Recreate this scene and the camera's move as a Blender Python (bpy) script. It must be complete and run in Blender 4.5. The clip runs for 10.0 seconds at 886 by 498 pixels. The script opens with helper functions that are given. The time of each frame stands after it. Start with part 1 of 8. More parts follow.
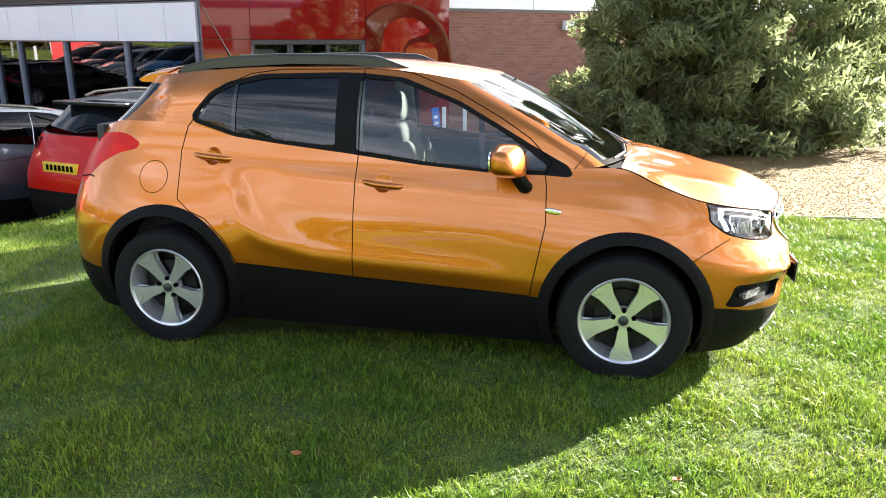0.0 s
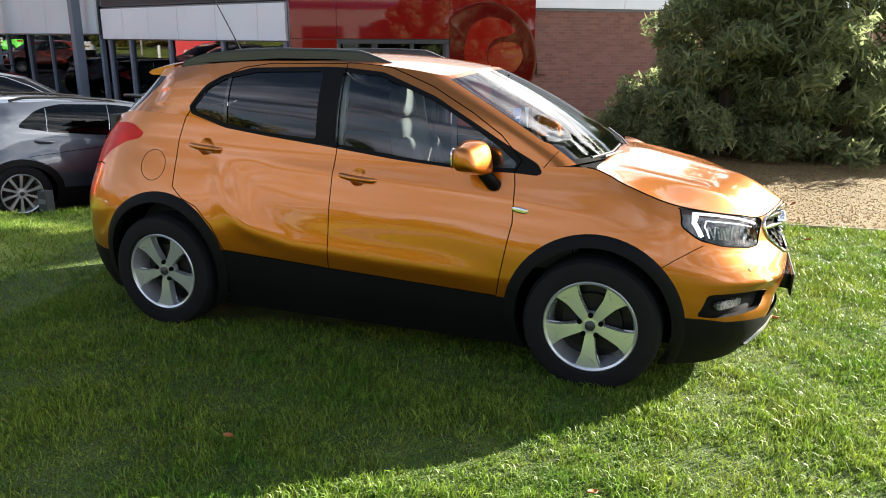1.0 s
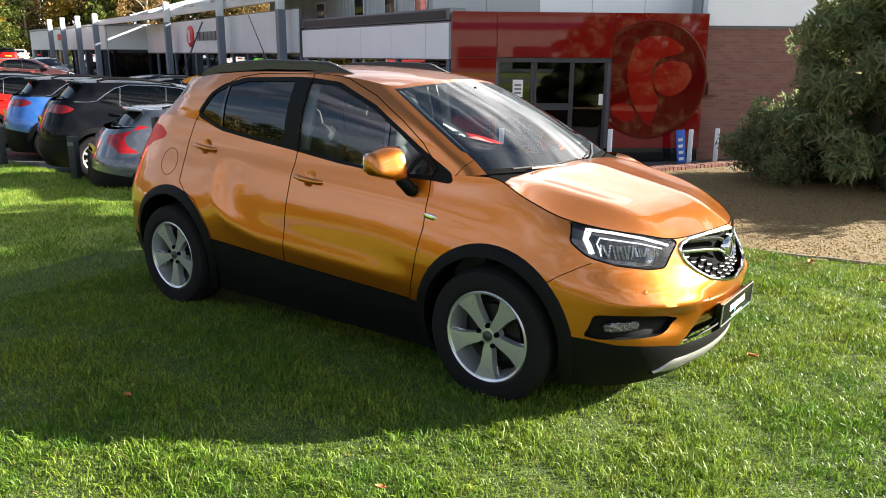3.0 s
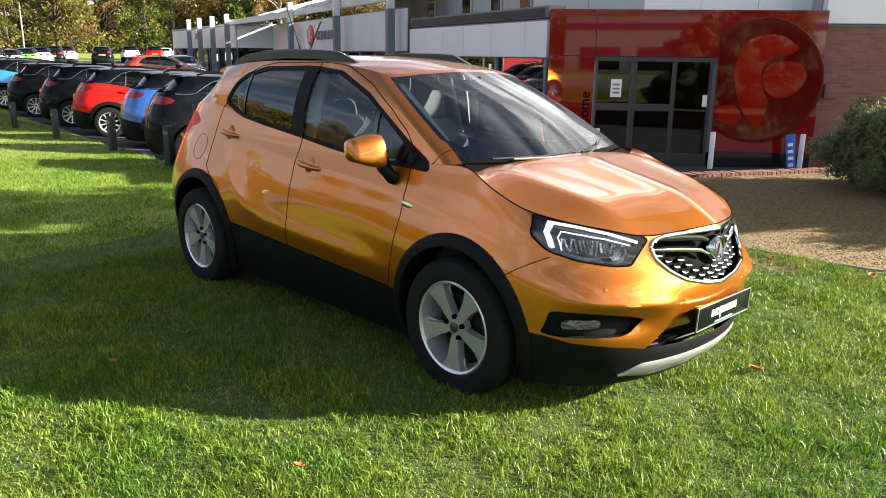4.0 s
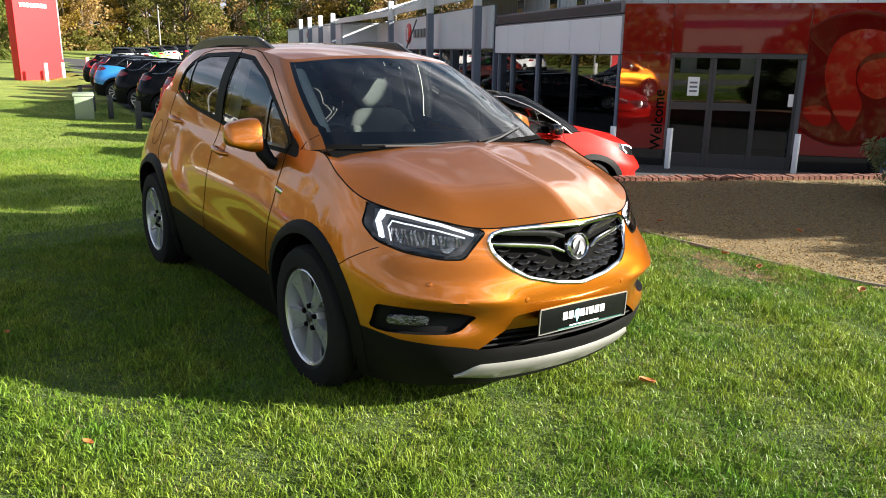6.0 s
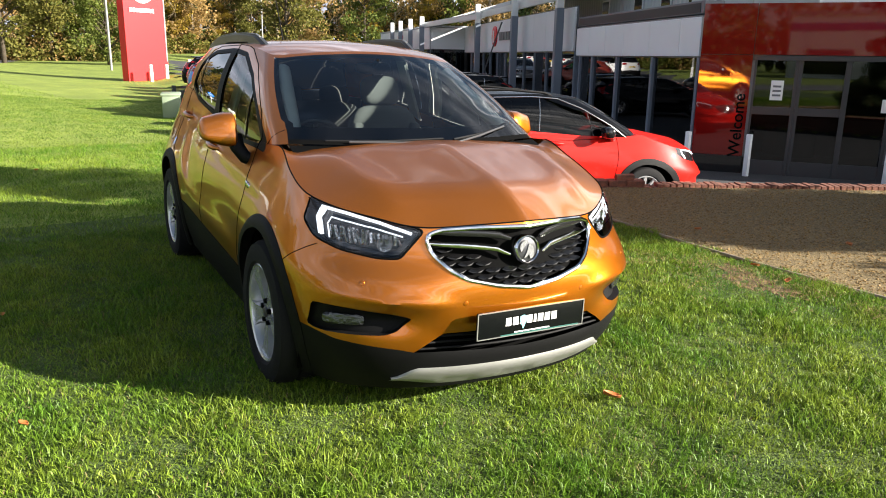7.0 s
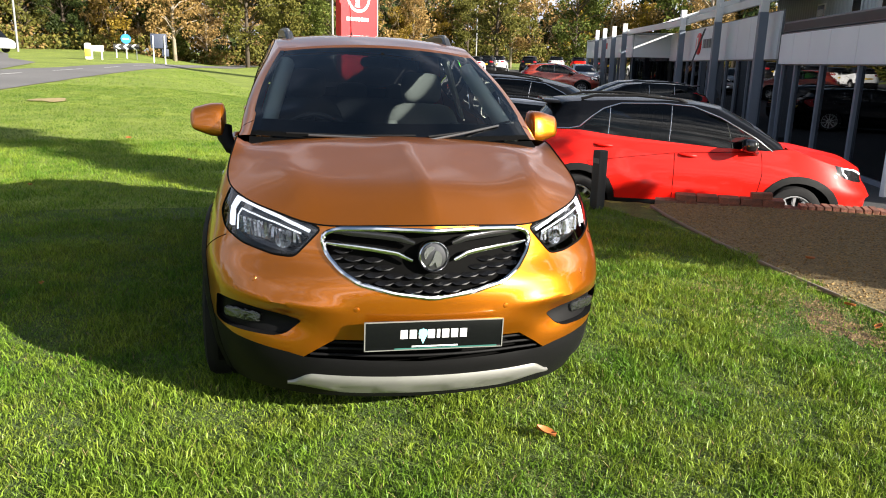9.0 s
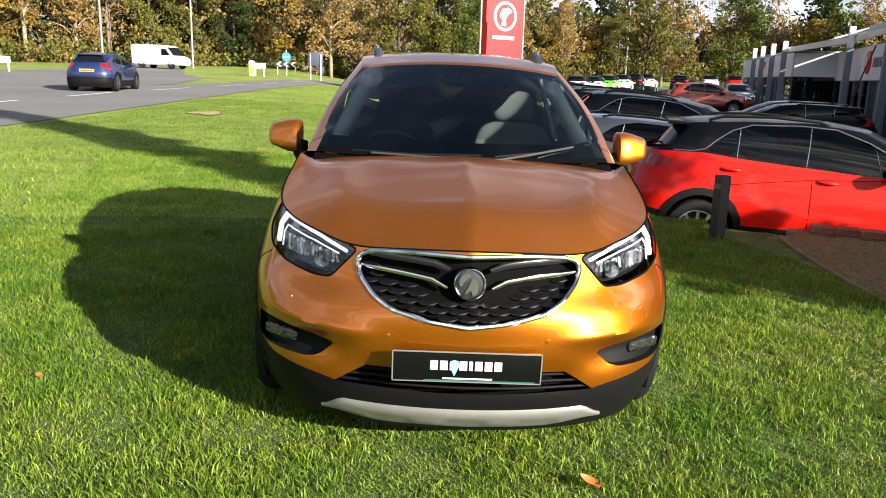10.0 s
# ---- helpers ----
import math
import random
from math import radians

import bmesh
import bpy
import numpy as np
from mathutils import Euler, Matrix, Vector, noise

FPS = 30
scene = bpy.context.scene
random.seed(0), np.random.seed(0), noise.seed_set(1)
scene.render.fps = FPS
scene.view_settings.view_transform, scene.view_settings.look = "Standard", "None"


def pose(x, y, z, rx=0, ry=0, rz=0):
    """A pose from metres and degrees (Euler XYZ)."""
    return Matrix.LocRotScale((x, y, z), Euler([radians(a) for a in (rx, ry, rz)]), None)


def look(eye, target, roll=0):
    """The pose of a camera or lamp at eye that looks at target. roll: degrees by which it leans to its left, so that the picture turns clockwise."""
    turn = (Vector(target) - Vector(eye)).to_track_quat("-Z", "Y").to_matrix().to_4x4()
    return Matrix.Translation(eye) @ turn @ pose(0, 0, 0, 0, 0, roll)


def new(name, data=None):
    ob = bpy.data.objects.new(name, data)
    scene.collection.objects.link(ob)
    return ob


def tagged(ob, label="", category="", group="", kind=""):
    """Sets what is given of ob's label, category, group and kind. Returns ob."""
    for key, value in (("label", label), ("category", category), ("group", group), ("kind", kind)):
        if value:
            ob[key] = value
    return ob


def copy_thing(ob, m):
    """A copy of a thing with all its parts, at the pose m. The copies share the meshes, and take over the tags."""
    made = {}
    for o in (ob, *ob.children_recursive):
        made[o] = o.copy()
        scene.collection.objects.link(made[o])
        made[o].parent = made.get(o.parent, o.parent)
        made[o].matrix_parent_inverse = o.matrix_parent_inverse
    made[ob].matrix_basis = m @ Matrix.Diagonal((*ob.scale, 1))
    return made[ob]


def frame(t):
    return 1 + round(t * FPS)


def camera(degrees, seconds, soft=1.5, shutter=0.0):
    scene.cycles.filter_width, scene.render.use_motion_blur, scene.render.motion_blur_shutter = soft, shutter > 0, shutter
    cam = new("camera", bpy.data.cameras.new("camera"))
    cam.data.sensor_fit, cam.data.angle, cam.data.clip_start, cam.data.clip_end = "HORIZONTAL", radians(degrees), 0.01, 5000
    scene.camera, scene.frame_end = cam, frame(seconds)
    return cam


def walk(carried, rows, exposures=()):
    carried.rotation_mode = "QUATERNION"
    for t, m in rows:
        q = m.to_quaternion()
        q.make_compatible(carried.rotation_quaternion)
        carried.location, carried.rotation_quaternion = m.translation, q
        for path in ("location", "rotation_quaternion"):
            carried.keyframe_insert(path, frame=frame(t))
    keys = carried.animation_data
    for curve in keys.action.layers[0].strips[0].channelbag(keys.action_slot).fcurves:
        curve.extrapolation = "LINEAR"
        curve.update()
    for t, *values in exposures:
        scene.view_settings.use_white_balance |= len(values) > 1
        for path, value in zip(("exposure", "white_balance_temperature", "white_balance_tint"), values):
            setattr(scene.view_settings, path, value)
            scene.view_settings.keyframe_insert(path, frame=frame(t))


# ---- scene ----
# camera and its walk
cam = camera(60.8, 10.0, soft=1.0)
METRES, EYE, TILT, LEAN, TURN = 6.438, 1.7, 0.0, 0.0, 0.0
ROWS = [
    (0.0, 0.0, 0.0, 0.0, 0.03, -15.78, -0.12),
    (0.5, 0.0523, 0.0086, -0.0004, 2.23, -15.97, -0.06),
    (1.0, 0.1086, 0.0101, -0.0045, 8.31, -15.73, -0.25),
    (1.5, 0.1677, 0.0119, -0.0035, 13.13, -15.73, -0.24),
    (2.0, 0.2186, 0.0261, -0.0031, 15.23, -15.73, -0.27),
    (2.5, 0.2828, 0.0295, -0.0051, 20.3, -14.95, -0.33),
    (2.7, 0.306, 0.0375, -0.0065, 22.3, -14.6, -0.3),
    (3.8, 0.4114, 0.0983, -0.0189, 31.54, -14.41, -0.69),
    (4.0, 0.4326, 0.11, -0.019, 34.04, -14.38, -0.69),
    (4.5, 0.4634, 0.148, -0.0245, 36.08, -14.6, -0.73),
    (5.0, 0.4912, 0.1787, -0.022, 36.27, -14.59, -0.71),
    (5.5, 0.5344, 0.204, -0.0238, 40.29, -14.4, -0.78),
    (6.0, 0.5681, 0.2417, -0.0288, 43.01, -14.51, -0.79),
    (6.2, 0.5765, 0.2593, -0.0292, 43.2, -14.65, -0.81),
    (7.3, 0.6374, 0.3475, -0.0356, 52.63, -14.3, -1.0),
    (7.5, 0.6421, 0.3663, -0.0363, 53.33, -14.42, -1.08),
    (8.0, 0.6585, 0.4084, -0.0374, 56.87, -14.23, -1.15),
    (8.5, 0.6865, 0.4494, -0.0398, 64.31, -13.87, -1.4),
    (9.0, 0.6876, 0.495, -0.0423, 66.3, -14.03, -1.38),
    (9.5, 0.6821, 0.5293, -0.0431, 68.2, -13.6, -1.46),
    (10.0, 0.6828, 0.5573, -0.0413, 77.31, -13.03, -1.67),
]
EXPOSURES = [(0.0, 3.1), (0.5, 2.65), (1.0, 2.45), (2.0, 2.40), (2.5, 2.32), (4.5, 2.16), (5.5, 2.0), (8.0, 1.85), (10.0, 1.62)]
walk(cam, [(t, pose(0, 0, EYE, TILT, LEAN, TURN) @ pose(METRES * x, METRES * y, METRES * z, 90 + pitch, roll, yaw)) for t, x, y, z, yaw, pitch, roll in ROWS], EXPOSURES)

# world, sun
SUN_WAY = Vector((2.0, 1.39, 0.90)).normalized()
world = bpy.data.worlds.new("sky")
scene.world = world
world.use_nodes = True
wn, wl = world.node_tree.nodes, world.node_tree.links
wn.clear()
w_out = wn.new("ShaderNodeOutputWorld")
w_bg = wn.new("ShaderNodeBackground")
w_sky = wn.new("ShaderNodeTexSky")
w_sky.sky_type = "NISHITA"
w_sky.sun_disc = False
w_sky.sun_elevation = math.asin(SUN_WAY.z)
w_sky.sun_rotation = math.atan2(SUN_WAY.x, SUN_WAY.y)
w_sky.air_density, w_sky.dust_density, w_sky.ozone_density = 1.0, 0.6, 1.0
w_co = wn.new("ShaderNodeTexCoord")
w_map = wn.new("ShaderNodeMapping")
# offset picked so bright cloud lies where windscreen and bonnet mirror it
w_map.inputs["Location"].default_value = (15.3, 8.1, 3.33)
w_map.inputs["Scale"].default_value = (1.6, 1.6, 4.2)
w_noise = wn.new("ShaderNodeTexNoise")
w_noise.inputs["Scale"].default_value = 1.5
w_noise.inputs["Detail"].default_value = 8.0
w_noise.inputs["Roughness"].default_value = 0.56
w_ramp = wn.new("ShaderNodeValToRGB")
w_ramp.color_ramp.elements[0].position, w_ramp.color_ramp.elements[1].position = 0.44, 0.66
w_cloud = wn.new("ShaderNodeMixRGB")
# clouds scatter forward: brighter towards the sun, grey away from it
w_dot = wn.new("ShaderNodeVectorMath")
w_dot.operation = "DOT_PRODUCT"
w_dot.inputs[1].default_value = SUN_WAY
w_near = wn.new("ShaderNodeMapRange")
w_near.inputs["From Min"].default_value, w_near.inputs["From Max"].default_value = -1.0, 1.0
w_pow = wn.new("ShaderNodeMath")
w_pow.operation = "POWER"
w_pow.inputs[1].default_value = 3.0
w_tone = wn.new("ShaderNodeMixRGB")
w_tone.inputs["Color1"].default_value, w_tone.inputs["Color2"].default_value = (7.0, 7.3, 8.6, 1), (31.0, 30.0, 28.5, 1)
w_map2 = wn.new("ShaderNodeMapping")
w_map2.inputs["Location"].default_value = (9.9, 6.3, 3.33)
w_map2.inputs["Scale"].default_value = (2.4, 2.4, 11.0)
w_streak = wn.new("ShaderNodeTexNoise")
w_streak.inputs["Scale"].default_value, w_streak.inputs["Detail"].default_value = 1.7, 6.0
w_srange = wn.new("ShaderNodeMapRange")
w_srange.inputs["From Min"].default_value, w_srange.inputs["From Max"].default_value = 0.36, 0.64
w_srange.inputs["To Min"].default_value, w_srange.inputs["To Max"].default_value = 0.30, 1.45
w_shade = wn.new("ShaderNodeMixRGB")
w_shade.blend_type = "MULTIPLY"
w_shade.inputs["Fac"].default_value = 1.0
wl.new(w_co.outputs["Generated"], w_dot.inputs[0])
wl.new(w_dot.outputs["Value"], w_near.inputs["Value"])
wl.new(w_near.outputs["Result"], w_pow.inputs[0])
wl.new(w_pow.outputs[0], w_tone.inputs["Fac"])
wl.new(w_co.outputs["Generated"], w_map2.inputs["Vector"])
wl.new(w_map2.outputs["Vector"], w_streak.inputs["Vector"])
wl.new(w_streak.outputs["Fac"], w_srange.inputs["Value"])
wl.new(w_tone.outputs["Color"], w_shade.inputs["Color1"])
wl.new(w_srange.outputs["Result"], w_shade.inputs["Color2"])
wl.new(w_shade.outputs["Color"], w_cloud.inputs["Color2"])
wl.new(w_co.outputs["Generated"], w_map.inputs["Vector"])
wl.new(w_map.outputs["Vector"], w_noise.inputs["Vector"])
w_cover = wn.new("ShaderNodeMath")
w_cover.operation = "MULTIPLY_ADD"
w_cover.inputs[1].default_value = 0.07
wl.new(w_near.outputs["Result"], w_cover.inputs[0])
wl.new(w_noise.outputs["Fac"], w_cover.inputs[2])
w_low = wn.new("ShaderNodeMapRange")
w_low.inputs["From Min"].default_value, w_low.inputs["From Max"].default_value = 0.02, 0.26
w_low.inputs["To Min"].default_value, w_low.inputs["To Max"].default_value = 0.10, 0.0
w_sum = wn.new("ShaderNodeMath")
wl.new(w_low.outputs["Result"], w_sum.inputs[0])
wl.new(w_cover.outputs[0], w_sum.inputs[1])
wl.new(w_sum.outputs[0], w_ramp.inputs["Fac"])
# the cloud lies in banks round the horizon; overhead the sky is clear
w_sep = wn.new("ShaderNodeSeparateXYZ")
w_high = wn.new("ShaderNodeMapRange")
w_high.interpolation_type = "SMOOTHSTEP"
w_high.inputs["From Min"].default_value, w_high.inputs["From Max"].default_value = 0.52, 0.80
w_high.inputs["To Min"].default_value, w_high.inputs["To Max"].default_value = 1.0, 0.06
w_bank = wn.new("ShaderNodeMath")
w_bank.operation = "MULTIPLY"
wl.new(w_co.outputs["Generated"], w_sep.inputs[0])
wl.new(w_sep.outputs["Z"], w_high.inputs["Value"])
wl.new(w_sep.outputs["Z"], w_low.inputs["Value"])
wl.new(w_high.outputs["Result"], w_bank.inputs[0])
wl.new(w_ramp.outputs["Color"], w_bank.inputs[1])
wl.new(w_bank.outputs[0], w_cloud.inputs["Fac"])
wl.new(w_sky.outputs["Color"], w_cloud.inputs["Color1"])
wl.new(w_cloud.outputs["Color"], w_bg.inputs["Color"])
w_bg.inputs["Strength"].default_value = 0.038
wl.new(w_bg.outputs["Background"], w_out.inputs["Surface"])

sun_data = bpy.data.lights.new("sun", "SUN")
sun_data.energy, sun_data.angle, sun_data.color = 5.3, radians(0.55), (1.0, 0.93, 0.82)
sun = new("sun", sun_data)
sun.matrix_world = look(SUN_WAY * 60, (0, 0, 0))
# ---- materials ----
def material(name, color, rough=0.6, metal=0.0, vary=0.0, scale=6.0, bump=0.0, bump_scale=60.0, coat=0.0, spec=0.5, second=None, fine=0.0, fine_scale=90.0, emit=0.0, per_object=0.0):
    """A principled surface with noise variation at two scales, fine relief and an optional second colour."""
    m = bpy.data.materials.new(name)
    m.use_nodes = True
    n, l = m.node_tree.nodes, m.node_tree.links
    b = n["Principled BSDF"]
    b.inputs["Roughness"].default_value = rough
    b.inputs["Metallic"].default_value = metal
    b.inputs["Specular IOR Level"].default_value = spec
    b.inputs["Coat Weight"].default_value = coat
    b.inputs["Coat Roughness"].default_value = 0.03
    b.inputs["Coat IOR"].default_value = 1.6
    if emit:
        b.inputs["Emission Color"].default_value = (*color, 1)
        b.inputs["Emission Strength"].default_value = emit
    co = n.new("ShaderNodeTexCoord")
    last = None
    rgb = n.new("ShaderNodeRGB")
    rgb.outputs[0].default_value = (*color, 1)
    last = rgb.outputs[0]

    def blend(fac, other, kind="MIX"):
        nonlocal last
        mix = n.new("ShaderNodeMixRGB")
        mix.blend_type = kind
        if isinstance(fac, float):
            mix.inputs["Fac"].default_value = fac
        else:
            l.new(fac, mix.inputs["Fac"])
        l.new(last, mix.inputs["Color1"])
        if isinstance(other, tuple):
            mix.inputs["Color2"].default_value = (*other, 1)
        else:
            l.new(other, mix.inputs["Color2"])
        last = mix.outputs["Color"]

    def noise_of(s, detail=5.0, lo=0.35, hi=0.65):
        t = n.new("ShaderNodeTexNoise")
        t.inputs["Scale"].default_value, t.inputs["Detail"].default_value = s, detail
        l.new(co.outputs["Object"], t.inputs["Vector"])
        r = n.new("ShaderNodeMapRange")
        r.inputs["From Min"].default_value, r.inputs["From Max"].default_value = lo, hi
        l.new(t.outputs["Fac"], r.inputs["Value"])
        return r.outputs["Result"]

    if second:
        blend(noise_of(scale), second)
    if vary:
        dark = tuple(c * (1 - vary) for c in color)
        blend(noise_of(scale * 0.37), dark)
    if fine:
        g = n.new("ShaderNodeMapRange")
        g.inputs["To Min"].default_value, g.inputs["To Max"].default_value = 1 - fine, 1 + fine
        l.new(noise_of(fine_scale, 3.0), g.inputs["Value"])
        blend(1.0, g.outputs["Result"], "MULTIPLY")
    if per_object:
        info = n.new("ShaderNodeObjectInfo")
        g = n.new("ShaderNodeMapRange")
        g.inputs["To Min"].default_value, g.inputs["To Max"].default_value = 1 - per_object, 1 + per_object
        l.new(info.outputs["Random"], g.inputs["Value"])
        blend(1.0, g.outputs["Result"], "MULTIPLY")
    l.new(last, b.inputs["Base Color"])
    if bump:
        t = n.new("ShaderNodeTexNoise")
        t.inputs["Scale"].default_value, t.inputs["Detail"].default_value = bump_scale, 6.0
        l.new(co.outputs["Object"], t.inputs["Vector"])
        bp = n.new("ShaderNodeBump")
        bp.inputs["Strength"].default_value, bp.inputs["Distance"].default_value = min(1.0, bump), 0.02
        l.new(t.outputs["Fac"], bp.inputs["Height"])
        l.new(bp.outputs["Normal"], b.inputs["Normal"])
    return m


def car_paint(name, color, metal=0.55, rough=0.34, flake=0.10, coat=1.0, spec=0.5):
    m = material(name, color, rough, metal, coat=coat, spec=spec, fine=flake, fine_scale=900.0, vary=0.05, scale=2.0)
    return m


def glass(name, tint, gloss=1.0, ior=1.52):
    """Thin tinted pane: light passes tinted, and the sky is mirrored by Fresnel."""
    m = bpy.data.materials.new(name)
    m.use_nodes = True
    n, l = m.node_tree.nodes, m.node_tree.links
    n.remove(n["Principled BSDF"])
    out = n["Material Output"]
    tr = n.new("ShaderNodeBsdfTransparent")
    tr.inputs["Color"].default_value = (*tint, 1)
    gl = n.new("ShaderNodeBsdfGlossy")
    gl.inputs["Roughness"].default_value = 0.015
    gl.inputs["Color"].default_value = (gloss, gloss, gloss, 1)
    fr = n.new("ShaderNodeFresnel")
    fr.inputs["IOR"].default_value = ior
    mix = n.new("ShaderNodeMixShader")
    l.new(fr.outputs["Fac"], mix.inputs["Fac"])
    l.new(tr.outputs["BSDF"], mix.inputs[1])
    l.new(gl.outputs["BSDF"], mix.inputs[2])
    l.new(mix.outputs["Shader"], out.inputs["Surface"])
    return m


def leaf_material(name, a, b, rough=0.55, passing=0.35):
    """Foliage: colour differs from leaf to leaf and from tree to tree; some light passes."""
    m = bpy.data.materials.new(name)
    m.use_nodes = True
    n, l = m.node_tree.nodes, m.node_tree.links
    p = n["Principled BSDF"]
    p.inputs["Roughness"].default_value = rough
    p.inputs["Specular IOR Level"].default_value = 0.12
    geo = n.new("ShaderNodeNewGeometry")
    info = n.new("ShaderNodeObjectInfo")
    add = n.new("ShaderNodeMath")
    add.operation = "MULTIPLY_ADD"
    add.inputs[1].default_value, add.inputs[2].default_value = 0.75, 0.0
    l.new(geo.outputs["Random Per Island"], add.inputs[0])
    add2 = n.new("ShaderNodeMath")
    add2.operation = "MULTIPLY_ADD"
    add2.inputs[1].default_value = 0.35
    l.new(info.outputs["Random"], add2.inputs[0])
    l.new(add.outputs[0], add2.inputs[2])
    mix = n.new("ShaderNodeMixRGB")
    mix.inputs["Color1"].default_value, mix.inputs["Color2"].default_value = (*a, 1), (*b, 1)
    l.new(add2.outputs[0], mix.inputs["Fac"])
    l.new(mix.outputs["Color"], p.inputs["Base Color"])
    t = n.new("ShaderNodeBsdfTranslucent")
    l.new(mix.outputs["Color"], t.inputs["Color"])
    ms = n.new("ShaderNodeMixShader")
    ms.inputs["Fac"].default_value = passing
    l.new(p.outputs["BSDF"], ms.inputs[1])
    l.new(t.outputs["BSDF"], ms.inputs[2])
    l.new(ms.outputs["Shader"], n["Material Output"].inputs["Surface"])
    return m


M_ORANGE = car_paint("orange_paint", (0.59, 0.168, 0.006), 0.88, 0.32, 0.14, 0.9)
M_ORANGE.node_tree.nodes["Principled BSDF"].inputs["Coat IOR"].default_value = 1.68
M_RED = material("red_paint", (0.52, 0.008, 0.004), 0.40, coat=0.25, spec=0.1, vary=0.05)
M_SILVER = car_paint("silver_blue_paint", (0.085, 0.096, 0.118), 0.6, 0.34)
M_BLACKCAR = car_paint("black_paint", (0.004, 0.0045, 0.006), 0.0, 0.16, 0.05, 0.05, 0.14)
M_BLUE = car_paint("blue_paint", (0.02, 0.12, 0.42), 0.4, 0.35)
M_DEEPBLUE = car_paint("deep_blue_paint", (0.012, 0.025, 0.10), 0.4, 0.35)
M_SKYBLUE = car_paint("light_blue_paint", (0.03, 0.25, 0.62), 0.3, 0.35)
M_PURPLE = car_paint("dark_purple_paint", (0.035, 0.018, 0.04), 0.4, 0.35)
M_DARKSALOON = car_paint("dark_grey_paint", (0.016, 0.017, 0.020), 0.2, 0.26, 0.05, 0.5)
M_WHITECAR = car_paint("white_car_paint", (0.75, 0.76, 0.78), 0.0, 0.4, 0.02)
M_GREYCAR = car_paint("light_grey_paint", (0.42, 0.43, 0.45), 0.5, 0.35)
M_BROWN = car_paint("dark_red_paint", (0.28, 0.03, 0.012), 0.35, 0.35)
M_GREENCAR = car_paint("green_paint", (0.10, 0.62, 0.05), 0.1, 0.4, 0.02)
M_PLASTIC = material("black_plastic", (0.005, 0.005, 0.0055), 0.58, bump=0.1, bump_scale=500, vary=0.2, spec=0.14)
M_GLOSSBLACK = material("gloss_black", (0.010, 0.010, 0.011), 0.12, coat=0.5)
M_MESHBLACK = material("mesh_black", (0.004, 0.004, 0.0045), 0.2, spec=0.4)
M_RUBBER = material("tyre_rubber", (0.008, 0.008, 0.009), 0.8, spec=0.25, vary=0.3, scale=9, bump=0.2, bump_scale=300)
M_SEAL = material("seal_rubber", (0.002, 0.002, 0.002), 0.8, spec=0.05)
M_CHROME = material("chrome", (0.82, 0.83, 0.85), 0.08, 1.0)
M_ALLOY = material("alloy", (0.70, 0.71, 0.73), 0.27, 0.7, fine=0.06, fine_scale=400, vary=0.08)
M_DARKALLOY = material("dark_alloy", (0.06, 0.06, 0.065), 0.4, 0.6)
M_TAILMID = material("mid_red_lens", (0.42, 0.004, 0.006), 0.15, coat=0.4, vary=0.4, scale=14)
M_TAILDARK = material("dark_red_lens", (0.20, 0.003, 0.004), 0.1, coat=0.4)
M_DISC = material("brake_disc", (0.022, 0.021, 0.02), 0.45, 0.7, vary=0.3, scale=20)
M_BRIGHT = material("bright_metal", (0.70, 0.72, 0.75), 0.22, 1.0)
M_SKID = material("satin_silver", (0.34, 0.34, 0.325), 0.38, 0.6, vary=0.12, scale=12)
M_GLASS = glass("car_glass", (0.84, 0.91, 0.91), ior=1.6)
M_SCREEN = glass("windscreen_glass", (0.86, 0.93, 0.92), ior=1.62)
M_PRIVACY = glass("privacy_glass", (0.06, 0.068, 0.085), ior=1.55)
M_PARKGLASS = glass("parked_car_glass", (0.12, 0.145, 0.15), ior=1.36)
M_CLEAR = glass("lamp_glass", (0.93, 0.94, 0.95))
M_LED = material("led_strip", (0.9, 0.93, 1.0), 0.25, emit=0.35)
M_REFLECTOR = material("reflector", (0.66, 0.67, 0.69), 0.08, 1.0, bump=0.35, bump_scale=90)
M_BEZEL = material("lamp_bezel", (0.05, 0.052, 0.056), 0.15, 0.6, bump=0.3, bump_scale=120)
M_TAIL = material("red_lens", (0.80, 0.018, 0.007), 0.30, coat=0.05, spec=0.12, vary=0.35, scale=16)
M_RAIL = material("rail_grey", (0.055, 0.056, 0.060), 0.32, 0.3, vary=0.1)
M_FOGLENS = material("fog_lens", (0.13, 0.135, 0.14), 0.06, 0.9, bump=1.0, bump_scale=50)
M_SEAT = material("grey_fabric", (0.150, 0.155, 0.148), 0.9, bump=0.3, bump_scale=700, vary=0.15, fine=0.12, fine_scale=500)
M_TRIM = material("pale_trim", (0.62, 0.64, 0.58), 0.7, vary=0.08)
M_DASH = material("dash_plastic", (0.032, 0.032, 0.034), 0.6, bump=0.2, bump_scale=400)
M_PLATE = material("plate_black", (0.004, 0.0045, 0.005), 0.25, vary=0.2, spec=0.25)
M_EMBLEM = material("emblem_grey", (0.42, 0.43, 0.45), 0.2, 1.0)
M_EMBLEMBACK = material("emblem_back", (0.07, 0.072, 0.078), 0.3, 0.8)
M_PRINT = material("print_white", (0.8, 0.8, 0.8), 0.5)
M_TEAL = material("print_teal", (0.22, 0.55, 0.58), 0.5)
M_DARKGREEN = material("print_green", (0.02, 0.11, 0.09), 0.5)
M_YELLOWPLATE = material("plate_yellow", (0.75, 0.50, 0.04), 0.4)
